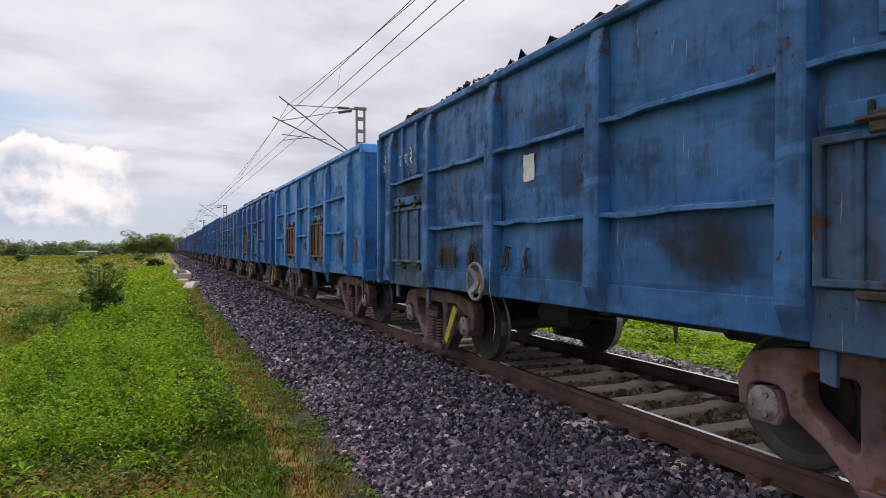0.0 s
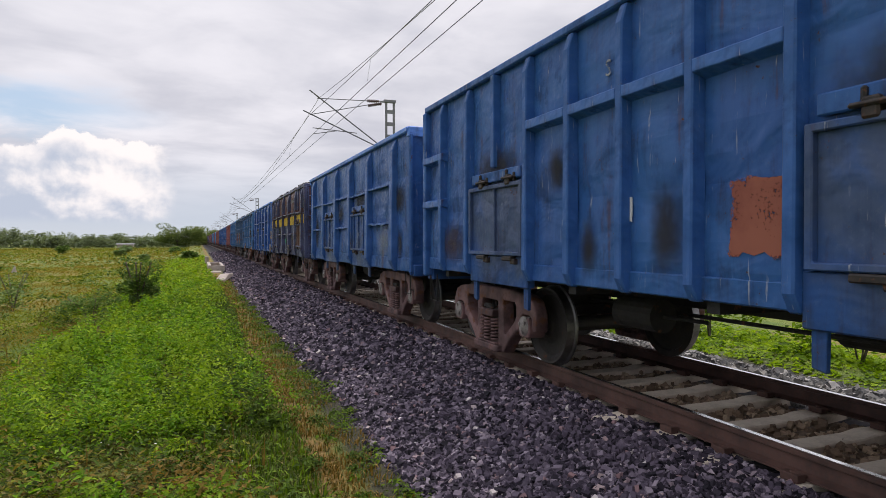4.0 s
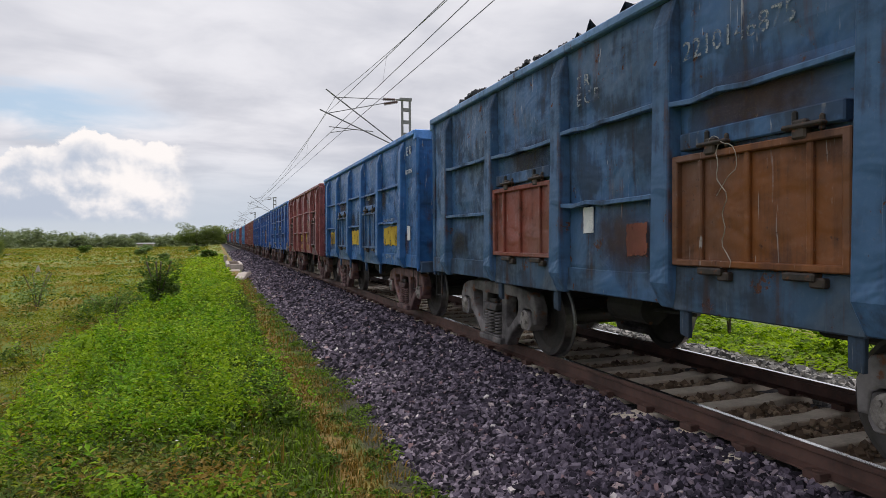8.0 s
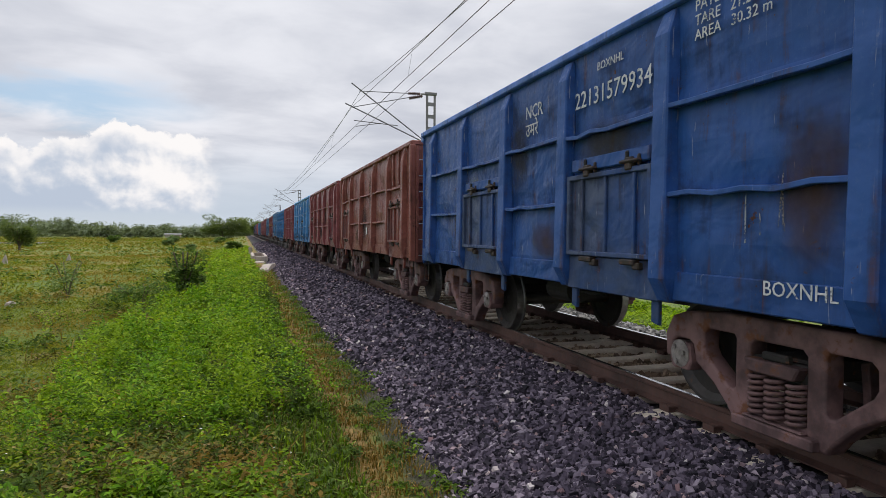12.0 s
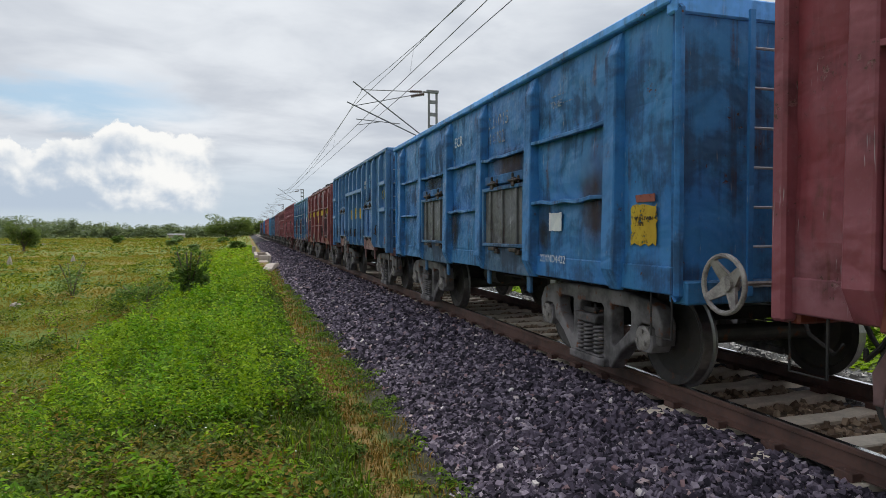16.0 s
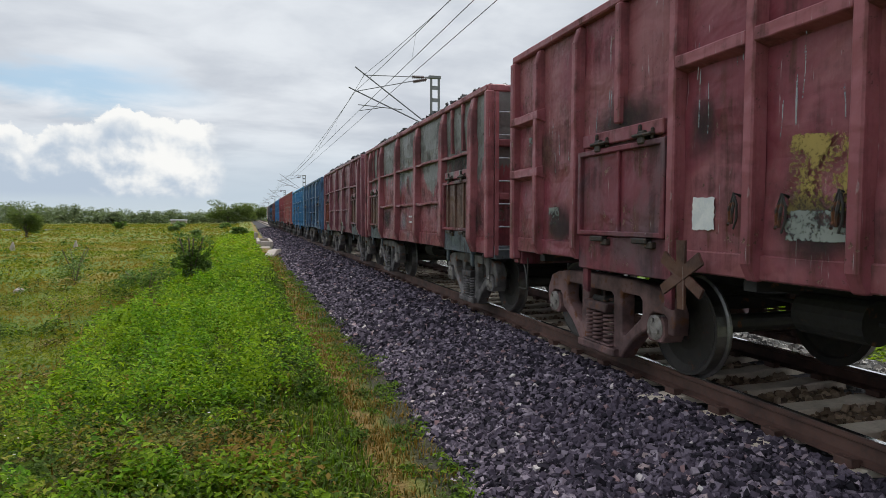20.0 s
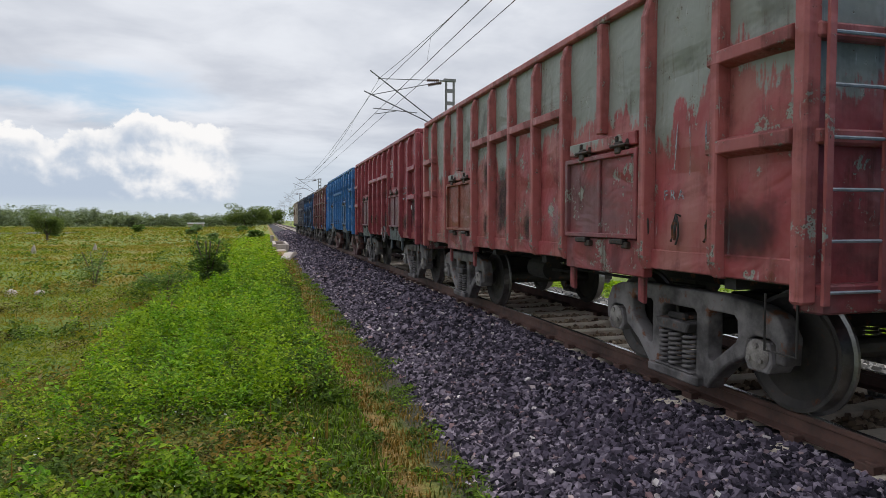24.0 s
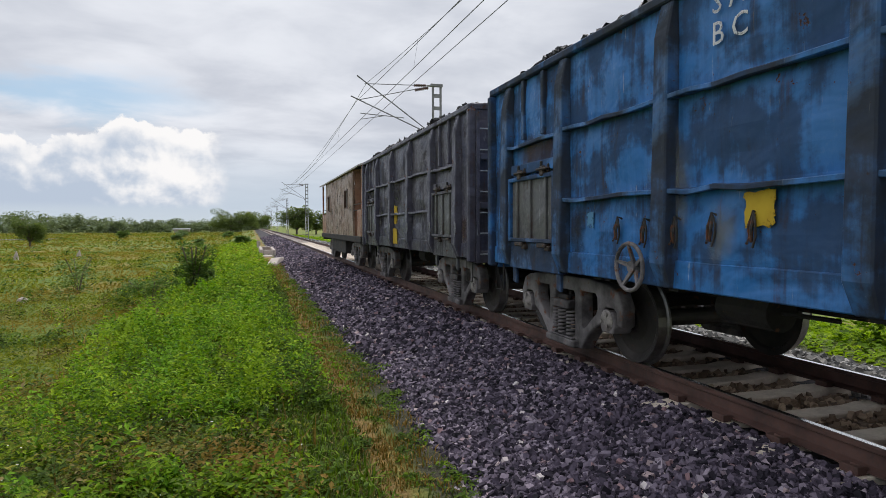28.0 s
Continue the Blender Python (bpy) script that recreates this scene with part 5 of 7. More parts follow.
    (24, "patch", 9.6, 2.1, 0.25, 0.26, "W"), (24, "patch", 9.55, 2.6, 0.5, 1.1, "S"), (24, "text", 4.4, 2.85, 0.22, "SCR", "f"), (24, "patch", 2.2, 1.75, 0.5, 0.2, "Y"), (24, "patch", 4.9, 1.04, 1.5, 0.17, "Z"), (24, "patch", 3.3, 1.04, 1.5, 0.15, "Z"), (24, "patch", 1.5, 1.04, 1.4, 0.15, "Z"), (24, "patch", 1.5, 1.5, 0.5, 0.3, "V"), (24, "rope", 3.1, 1.0),
    (25, "text", 0.12, 1.92, 0.12, "R.7.83", "w"), (25, "patch", 1.01, 1.47, 0.28, 0.2, "T"), (25, "patch", 3.49, 1.48, 0.24, 0.24, "W"), (25, "patch", 4.50, 1.72, 0.46, 0.5, "V"), (25, "patch", 4.50, 1.40, 0.5, 0.2, "T"), (25, "scratches", 1.25, 2.3), (25, "scratches", 2.1, 2.6), (25, "scratches", 3.6, 2.4), (25, "scratches", 4.5, 2.3), (25, "scratches", 5.3, 2.2), (25, "star", 3.44, 1.02),
    (25, "patch", 0.5, 2.35, 0.3, 0.12, "T"), (25, "hooks", 3.85, 1.6, 4), (25, "rope", 5.5, 1.7),
    (26, "text", 5.0, 1.45, 0.09, "--- ---\n-- ----", "w"),
    (27, "text", 4.0, 1.62, 0.16, "7/1  10105", "f"), (27, "patch", 0.3, 1.6, 0.3, 0.5, "X"),
    (29, "patch", 8.0, 1.7, 0.24, 0.18, "W"), (29, "text", 8.2, 1.1, 0.14, "---- -----", "w"),
    (30, "hooks", 8.0, 1.5, 3), (30, "text", 8.2, 1.62, 0.12, "F R A", "f"),
    (31, "text", 6.63, 2.92, 0.18, "BOXNR\n25029\n61056", "w"), (31, "text", 5.05, 1.16, 0.12, "250296\n61056", "w"), (31, "text", 8.3, 2.2, 0.1, "-- --- ----\n---- -----\n--- - - -", "f"), (31, "hooks", 3.6, 1.6, 4),
    (31, "text", 4.9, 2.7, 0.16, "E R", "f"), (31, "patch", 8.7, 1.5, 0.16, 0.18, "D"), (31, "patch", 10 - 0.9, 1.75, 0.2, 0.1, "W"),
    (32, "text", 6.4, 2.85, 0.2, "GA\nEC", "f"), (32, "text", 8.1, 2.85, 0.14, "-- ---\n---- --", "f"), (32, "patch", 8.3, 1.65, 0.16, 0.24, "W"), (32, "hooks", 3.4, 1.5, 6), (32, "text", 9.3, 1.4, 0.12, "-----\n----", "w"),
    (33, "text", 5.9, 2.9, 0.17, "100395\n61380", "w"), (33, "text", 4.6, 2.8, 0.16, "E\nN R", "f"), (33, "patch", 4.9, 1.55, 0.4, 0.16, "Y"), (33, "text", 3.9, 1.6, 0.08, "-- --\n----\n--", "w"), (33, "patch", 6.2, 1.1, 2.4, 0.12, "B"), (33, "bluepost", 0, 0),
    (33, "patch", 9.45, 1.9, 0.4, 1.4, "B"), (33, "patch", 7.62, 2.8, 0.16, 0.7, "B"), (33, "patch", 1.1, 2.2, 0.5, 0.3, "S"),
    (34, "patch", 5.00, 1.55, 0.26, 0.24, "Y"), (34, "patch", 2.75, 1.49, 0.13, 0.18, "S"), (34, "text", 4.5, 2.98, 0.24, "S A\nB C", "w"), (34, "patch", 9.4, 1.95, 0.32, 0.2, "W"), (34, "text", 5.9, 2.75, 0.2, "1010196011", "y"), (34, "hooks", 3.3, 1.5, 5), (34, "rope", 9.9, 0.9),
    (35, "patch", 4.3, 1.7, 0.35, 0.42, "Y"), (35, "patch", 5.6, 1.35, 0.5, 0.4, "X"), (35, "patch", 4.3, 1.2, 0.5, 0.35, "Y"),
    (22, "scratches", 8.5, 2.2), (22, "scratches", 7.0, 2.6), (30, "scratches", 8.6, 2.0), (5, "scratches", 8.5, 2.4), (13, "scratches", 4.9, 2.2), (16, "scratches", 8.3, 1.7), (19, "scratches", 2.9, 2.2),
    (12, "scratches", 1.5, 2.2), (20, "scratches", 5.0, 2.1), (32, "scratches", 8.5, 2.2), (28, "scratches", 3.0, 2.0),
]
SWATCH = {"W": M_PAPER, "K": M_IRON, "D": M_IRON, "F": M_FADED, "G": plain("green rag", (0.03, 0.22, 0.12), (0.05, 0.3, 0.17), 0.8),
          "Y": worn_mark("worn yellow paint", (0.44, 0.275, 0.012), (0.58, 0.40, 0.025), 0.22, 5.0, 0.8, 0.06), "R": worn_mark("worn red-oxide paint", (0.24, 0.062, 0.045), (0.32, 0.095, 0.065), 0.35, 5.0, 0.8, 0.22),
          "X": worn_mark("red-oxide dab", (0.26, 0.075, 0.05), (0.34, 0.11, 0.07), 0.2, 5.0, 0.8, 0.22), "O": worn_mark("orange primer dab", (0.26, 0.105, 0.04), (0.36, 0.16, 0.06), 0.3, 5.0, 0.8, 0.22),
          "B": worn_mark("fresh blue dab", (0.03, 0.14, 0.38), (0.05, 0.20, 0.46), 0.3, 4.0, 0.8, 0.22), "P": worn_mark("dull pink dab", (0.25, 0.115, 0.11), (0.36, 0.18, 0.165), 0.4, 6.0, 0.8, 0.22),
          "V": worn_mark("faded yellow paint", (0.26, 0.19, 0.06), (0.38, 0.28, 0.08), 0.75, 5.0, 0.8, 0.2),
          "Z": worn_mark("whitewashed sill", (0.30, 0.29, 0.30), (0.48, 0.46, 0.47), 0.55, 4.0, 0.8, 0.12),
          "S": worn_mark("light blue dab", (0.08, 0.23, 0.42), (0.12, 0.29, 0.46), 0.5, 4.0, 0.8, 0.22), "M": worn_mark("brown undercoat", (0.10, 0.05, 0.045), (0.15, 0.075, 0.06), 0.4, 4.0, 0.8, 0.22),
          "T": worn_mark("scoured grey-green undercoat", (0.15, 0.17, 0.16), (0.27, 0.29, 0.27), 0.75, 4.0, 0.8, 0.22), "L": worn_mark("chalky grey-blue paint", (0.11, 0.16, 0.23), (0.18, 0.24, 0.31), 0.3, 4.0, 0.8, 0.22)}
LETTER = {"k": M_IRON, "w": M_WHITE, "f": M_FADED, "y": SWATCH["Y"]}
BOUNDS = {"W": "white paper sticker", "Y": "yellow paint patch", "X": "red-oxide paint patch", "O": "orange primer patch", "B": "fresh blue paint patch"}
ROPE = [Shape().tube([(-0.03 * math.sin(i * 0.3), 0.05 * math.sin(i * 0.55) + 0.03 * math.sin(i * 1.3), -0.045 * i) for i in range(20)], 0.0035, 5).tube(
    [(-0.02, -0.2 * math.sin(i * 0.28), -0.03 * i - 0.02 * math.cos(i)) for i in range(13)], 0.0026, 5).tube(
    [(-0.03, 0.03 * i, 0.05 * math.sin(i * 0.5) - 0.008 * i) for i in range(10)], 0.0026, 5).mesh("rope")]
HOOK = Shape().tube([(0, 0, 0), (-0.05, 0.01, 0.02), (-0.07, 0.03, -0.08), (-0.05, 0.05, -0.16), (-0.09, 0.02, -0.2)], 0.011)
HOOK.tube([(-0.05, 0.01, 0.02), (-0.06, -0.03, -0.06), (-0.05, -0.02, -0.15), (-0.06, 0.0, -0.23)], 0.008).tube([(-0.05, 0.0, 0.0), (-0.07, 0.0, -0.1), (-0.05, 0.03, -0.19)], 0.012)
HOOK = HOOK.mesh("hook")
STAR = Shape()
for _a in range(3):
    _c, _s = math.cos(_a * 1.047 + 0.5), math.sin(_a * 1.047 + 0.5)
    STAR.prism([(0.26 * _c - 0.05 * _s, 0.26 * _s + 0.05 * _c), (0.26 * _c + 0.05 * _s, 0.26 * _s - 0.05 * _c),
                (-0.26 * _c + 0.04 * _s, -0.26 * _s - 0.04 * _c), (-0.26 * _c - 0.04 * _s, -0.26 * _s + 0.04 * _c)], 0, -0.02 - 0.004 * _a, -0.004 * _a)
STAR = STAR.mesh("brake_wheel")
FACE = Matrix(((0, 0, -1, 0), (-1, 0, 0, 0), (0, 1, 0, 0), (0, 0, 0, 1)))   # letters on the side that faces the path


def bars(text, size):
    """Plain bars in place of writing that cannot be read."""
    s = Shape()
    for r, row in enumerate(text.split("\n")):
        x = 0.0
        for word in row.split(" "):
            if word:
                s.box(x, x + 0.42 * size * len(word), -r * size * 1.25, -r * size * 1.25 + size * 0.42, 0, 0.003)
            x += 0.42 * size * (len(word) + 1)
    return s.mesh("lettering")


def add_mark(w, L, kind, mark, seed, n):
    what, u, z, *rest = mark[1:]
    y = L / 2 - u - SLACK.get(mark[0], 0.0)
    wide = rest[0] / 2 if what in ("patch", "stripe") else 0.3
    Y, Z = np.meshgrid(y + np.linspace(-wide, wide, 5), (z if what != "stripe" else 2.2) + np.linspace(-0.1, 0.1, 3), indexing="ij")
    x = -(HW + max(0.004, float(bulge(kind, Y, Z).max())) + 0.004 + 0.0009 * n)
    if what == "patch":
        a, h, c = rest
        part("patch", blotch(a, h, seed, 0.03 if c == "W" else 0.06), SWATCH[c], w, BOUNDS.get(c, ""), pose(x, y, z))
    elif what == "strip":
        a, h, c = rest
        part("patch", blotch(a, h, seed, 0.1), SWATCH[c], w, BOUNDS.get(c, ""), pose(-(HW + 0.126), y, z))
    elif what == "text":
        size, words, c = rest
        me = bars(words, size) if set(words) <= set("- \n") else lettering(words, size, c)
        me["own"] = 1
        part("lettering", me, LETTER[c], w, "", Matrix.Translation((x - 0.006, y, z)) @ FACE)
    elif what == "stripe":
        h, c = rest[0], rest[1]
        p = [0.0] + marks(kind)[0] + [L]
        z, u1 = rest[0], z
        h, c = rest[1], rest[2]
        for i, (a, b) in enumerate(zip(p[:-1], p[1:])):
            part("stripe", blotch(b - a - 0.22, h * 1.9, seed + i, 0.04, 14), SWATCH[c], w, "worn yellow stripe", pose(-(HW + 0.036), L / 2 - (a + b) / 2, z))
            if i:
                part("stripe", blotch(0.19, h * 1.8, seed + 40 + i, 0.03, 5), SWATCH[c], w, "worn yellow stripe", pose(-(HW + 0.129), L / 2 - a, z))
    elif what == "hooks":
        for i in range(rest[0]):
            part("hook", HOOK, M_UNDER, w, "", pose(-(HW + 0.01), y - 0.42 * i, z + 0.02 * math.sin(i * 5), 0, 0, 20 * math.sin(i * 3)))
    elif what == "rope":
        part("rope", ROPE[0], M_ROPE, w, "pale frayed rope", pose(-(HW + 0.12), y, z, 0, 0, 30 * math.sin(seed)))
    elif what == "ring":
        ring = Shape().tube([(0, rest[0] * math.cos(a * 0.262), 0.7 * rest[0] * math.sin(a * 0.262)) for a in range(25)], rest[1] if len(rest) > 1 else 0.006, 4)
        part("patch", ring.mesh("patch"), M_YELLOW, w, "thin yellow oval stamp", pose(x, y, z))
    elif what == "oval":
        pts = [(1.1 * rest[0] * math.cos(i * 0.2618), 0.72 * rest[0] * math.sin(i * 0.2618)) for i in range(24)]
        part("patch", Shape().prism(pts, 0, -0.003, 0.0).mesh("patch"), SWATCH["Y"], w, "large oval yellow paint patch", pose(x, y, z))
    elif what == "hanger":
        me = Shape().prism([(0.04, 0.0), (-0.03, -0.02), (-0.03, -0.22), (-0.12, -0.52), (-0.05, -0.54), (0.04, -0.24)], 0, -0.012, 0.0).mesh("hanger", 0.004)
        part("hanger", me, {"g": M_GALV, "o": M_ORANGE, "s": M_GREYSTEEL}[rest[0]], w, "bent hanging door strap", pose(-(HW + 0.06), y, z))
    elif what == "scratches":
        q = random.Random(seed)
        for _ in range(5):
            h, v = q.uniform(0.12, 0.45), q.uniform(-0.28, 0.28)
            run = Shape().prism([(-0.004, h / 2), (0.005, h * 0.4), (q.uniform(-0.004, 0.012), 0.0), (0.006, -h / 2), (-0.002, -h / 2), (-0.006, 0.0)], 0, -0.002, 0.0)
            part("scratch", run.mesh("scratch"), M_FADED, w, "", pose(x, y + v, z + q.uniform(-0.25, 0.25), q.uniform(-6, 6)))
    elif what == "star":
        part("brake_wheel", STAR, M_BROWN, w, "rusty cross-shaped brake handle", pose(-(HW + 0.16), y, z))


M_BLUEPOST = paint("worn blue post paint", SKY, BLUE, 0.4, 0.3, 77.0)


TOPS = {8: (0.125, 0.045, 0.040, 0.05), 30: (0.27, 0.285, 0.265, -0.20), 24: (0.06, 0.18, 0.36, -0.45), 26: (0.17, 0.17, 0.165, 0.0)}     # paint of the upper panels, how far it reaches down
M_STAIN = stain("coal grime", (0.020, 0.019, 0.020), (0.045, 0.040, 0.038), 0.52)
M_RUSTSTAIN = stain("brown rust grime", (0.06, 0.032, 0.022), (0.12, 0.065, 0.042), 0.42)
M_SCUFF = stain("pale chalky scuff", (0.25, 0.28, 0.31), (0.38, 0.40, 0.42), 0.28)
STAINS = {(w, h): blotch(w, h, int(w * 100 + h * 10), 0.02, 3) for w, h in ((0.5, 0.9), (0.9, 0.6), (1.2, 0.7), (0.4, 0.6), (0.7, 1.3))}

DOOR_SOOT = blotch(1.5, 0.62, 77, 0.02, 3)


def add_stains(w, kind, k, L, heavy):
    """Smears of coal dirt beside the posts and doors, rust and pale scuffs."""
    r = random.Random(k * 31)
    p = marks(kind)[0]
    n, done = int(10 + 12 * heavy), []
    for a, b, what in marks(kind)[1]:
        if what == "door" and r.random() < 0.4 + 0.6 * heavy:
            part("grime_stain", DOOR_SOOT, M_STAIN if r.random() < 0.7 else M_RUSTSTAIN, w, "", pose(-(HW + 0.048), L / 2 - (a + b) / 2 + r.uniform(-0.1, 0.1), 2.30))
            done.append(((a + b) / 2, 2.30, 1.3, 0.5))
    for i in range(n):
        c = r.random()
        size, mat = r.choice(list(STAINS)), M_STAIN if c < 0.62 else M_RUSTSTAIN if c < 0.82 else M_SCUFF
        u = r.choice(p) + r.choice((-1, 1)) * (0.12 + size[0] * 0.4) if c < 0.75 else r.uniform(0.5, L - 0.5)
        u = min(max(u, size[0] / 2 + 0.05), L - size[0] / 2 - 0.05)
        z = min(r.choice((1.0, 1.0, 1.0, 1.75)) + size[1] / 2 + 0.08, KINDS[kind]["z1"] - 0.12 - size[1] / 2)
        if any(abs(u - a) < (size[0] + c) / 2 and abs(z - b) < (size[1] + d) / 2 for a, b, c, d in done):
            continue
        done.append((u, z, *size))
        Y, Z = np.meshgrid(L / 2 - u + np.linspace(-0.5, 0.5, 7) * size[0], z + np.linspace(-0.5, 0.5, 5) * size[1], indexing="ij")
        x = -(HW + 0.004 + max(0.0, float(bulge(kind, Y, Z).max())) + 0.0005 * (i % 8))
        part("grime_stain", STAINS[size], mat, w, "", pose(x, L / 2 - u, z))


def make_wagon(k, y_mid):
    kind, base, worn, rust, grime, peeled, peel, coal, wheel, bog, doors, sill, label = FLEET[k]
    L = KINDS[kind]["L"]
    w = thing("open_wagon", label, "railway wagon", "wagons of the train")
    if base[2] > base[0]:
        worn, rust = (worn[0] * 0.82, worn[1] * 0.92, worn[2] * 1.06), rust * 0.75
        base = (base[0] * 1.42, base[1] * 1.34, base[2] * 1.20)
    else:
        base, worn = (base[0] * 1.15, base[1] * 1.22, base[2] * 1.38), (worn[0] * 1.2, worn[1] * 1.25, worn[2] * 1.4)
    # trim tones are raised: worn edges, plus skylight on the ledges painted in
    edge = tuple(0.6 * a + 0.65 * b + 0.010 for a, b in zip(base, worn))
    first = tuple(0.5 * a + 0.5 * b for a, b in zip(base, worn))
    if k == 34:
        edge = (0.06, 0.10, 0.17)
    if k == 24:
        first, edge = (0.045, 0.13, 0.27), (0.12, 0.24, 0.38)
    trim = paint(f"wagon trim paint lightened for skylight {k}", first, edge, rust, grime * (0.9 if k != 34 else 1.3), k * 1.9 + 2, peel or (0.13, 0.055, 0.035), peeled)
    body = paint(f"wagon paint {k}", base, worn, rust, grime, k * 1.37, peel or (0.13, 0.055, 0.035), peeled, TOPS.get(k))
    dim = tuple(0.4 * a + 0.6 * b for a, b in zip(base, (0.085, 0.092, 0.10)))
    door = paint(f"wagon door paint {k}", tuple(a * 0.9 for a in base), dim, rust + 0.1, grime + 0.1, k * 2.11 + 5, peel or (0.13, 0.055, 0.035), peeled + 0.1)
    bogie = M_BOGIE_GREY if bog else M_BOGIE_BROWN
    leaf = [DOORS.get(c) or (M_GRIME if c == "g" else M_DOORBROWN if c == "d" else door) for c in doors]
    coping = trim if kind != "H" else paint(f"wagon coping paint {k}", tuple(1.25 * c + 0.02 for c in edge), tuple(1.7 * c + 0.05 for c in edge), rust, 0.15, k * 2.7 + 1)
    rims = [DOORS[c] if c in "rox" else door for c in doors]
    role = dict(coping=coping, rim_a=rims[0], rim_b=rims[1], body=body, trim=trim, sill=SILLS.get(sill, door), door_a=leaf[0], door_b=leaf[1], iron=M_IRON, rung=M_RUNG,
                under=M_UNDER, bogie=bogie, wheel=[M_WHEEL, M_TREAD, M_CAP])
    made = []
    for name, me, r, m, up in KITS[kind]:
        mat = role[r]
        if k == 33 and name == "corner_post":
            mat = M_BLUEPOST
        ob = part(name, me, mat, w if up is None else made[up], m=m)
        made.append(ob)
        if name == "wheelset":
            WHEELS.append((ob, y_mid + made[up].matrix_basis.translation.y + m.translation.y, m))
    if coal:
        part("coal_load", COAL[kind, k % 2], M_COAL, w, "heap of black coal")
    if wheel:
        u, wide, pale = wheel
        part("brake_wheel", WHEEL_WIDE if wide else WHEEL_THIN, M_CAP if pale else M_BOGIE_GREY, w, "spoked hand brake wheel",
             pose(-(HW + 0.14), L / 2 - u, 1.08, k * 23))
    for n, mark in enumerate([q for q in MARKS if q[0] == k and q[1] != "bluepost"]):
        add_mark(w, L, kind, mark, n * 17 + k * 5, n)
    add_stains(w, kind, k, L, grime if k != 34 else 0.8)
    if k in (1, 3, 4):
        for e in (1, -1):
            lever = Shape().prism([(-0.62, 0.66), (-0.50, 0.70), (-0.20, 0.22), (-0.30, 0.18)], 0, -1.30, -1.27)
            part("brake_lever", lever.mesh("brake_lever", 0.006), M_YELLOW, w, "yellow painted brake lever", pose(0, e * 3.262 - 0.3, 0))
    MOVING.append((w, y_mid))
    return w


SLACK = {1: -0.21, 3: 0.06, 4: 0.16, 5: 0.11, 8: 0.11, 9: 0.16, 14: 0.1, 15: 0.12, 16: 0.14, 19: -0.13, 20: -0.18, 22: -0.12, 23: -0.1, 24: 0.08,
         25: 0.08, 26: 0.1, 27: -0.1, 30: 0.14, 32: 0.09}          # play in the couplers


def build_train():
    far = 0.0
    for k in sorted(FLEET):
        kind = FLEET[k][0]
        far += 10.963 if k in (10, 28) else PITCH[kind]
        make_wagon(k, far - KINDS[kind]["L"] / 2 + SLACK.get(k, 0.0))
    return far


TRAIN_END = build_train()


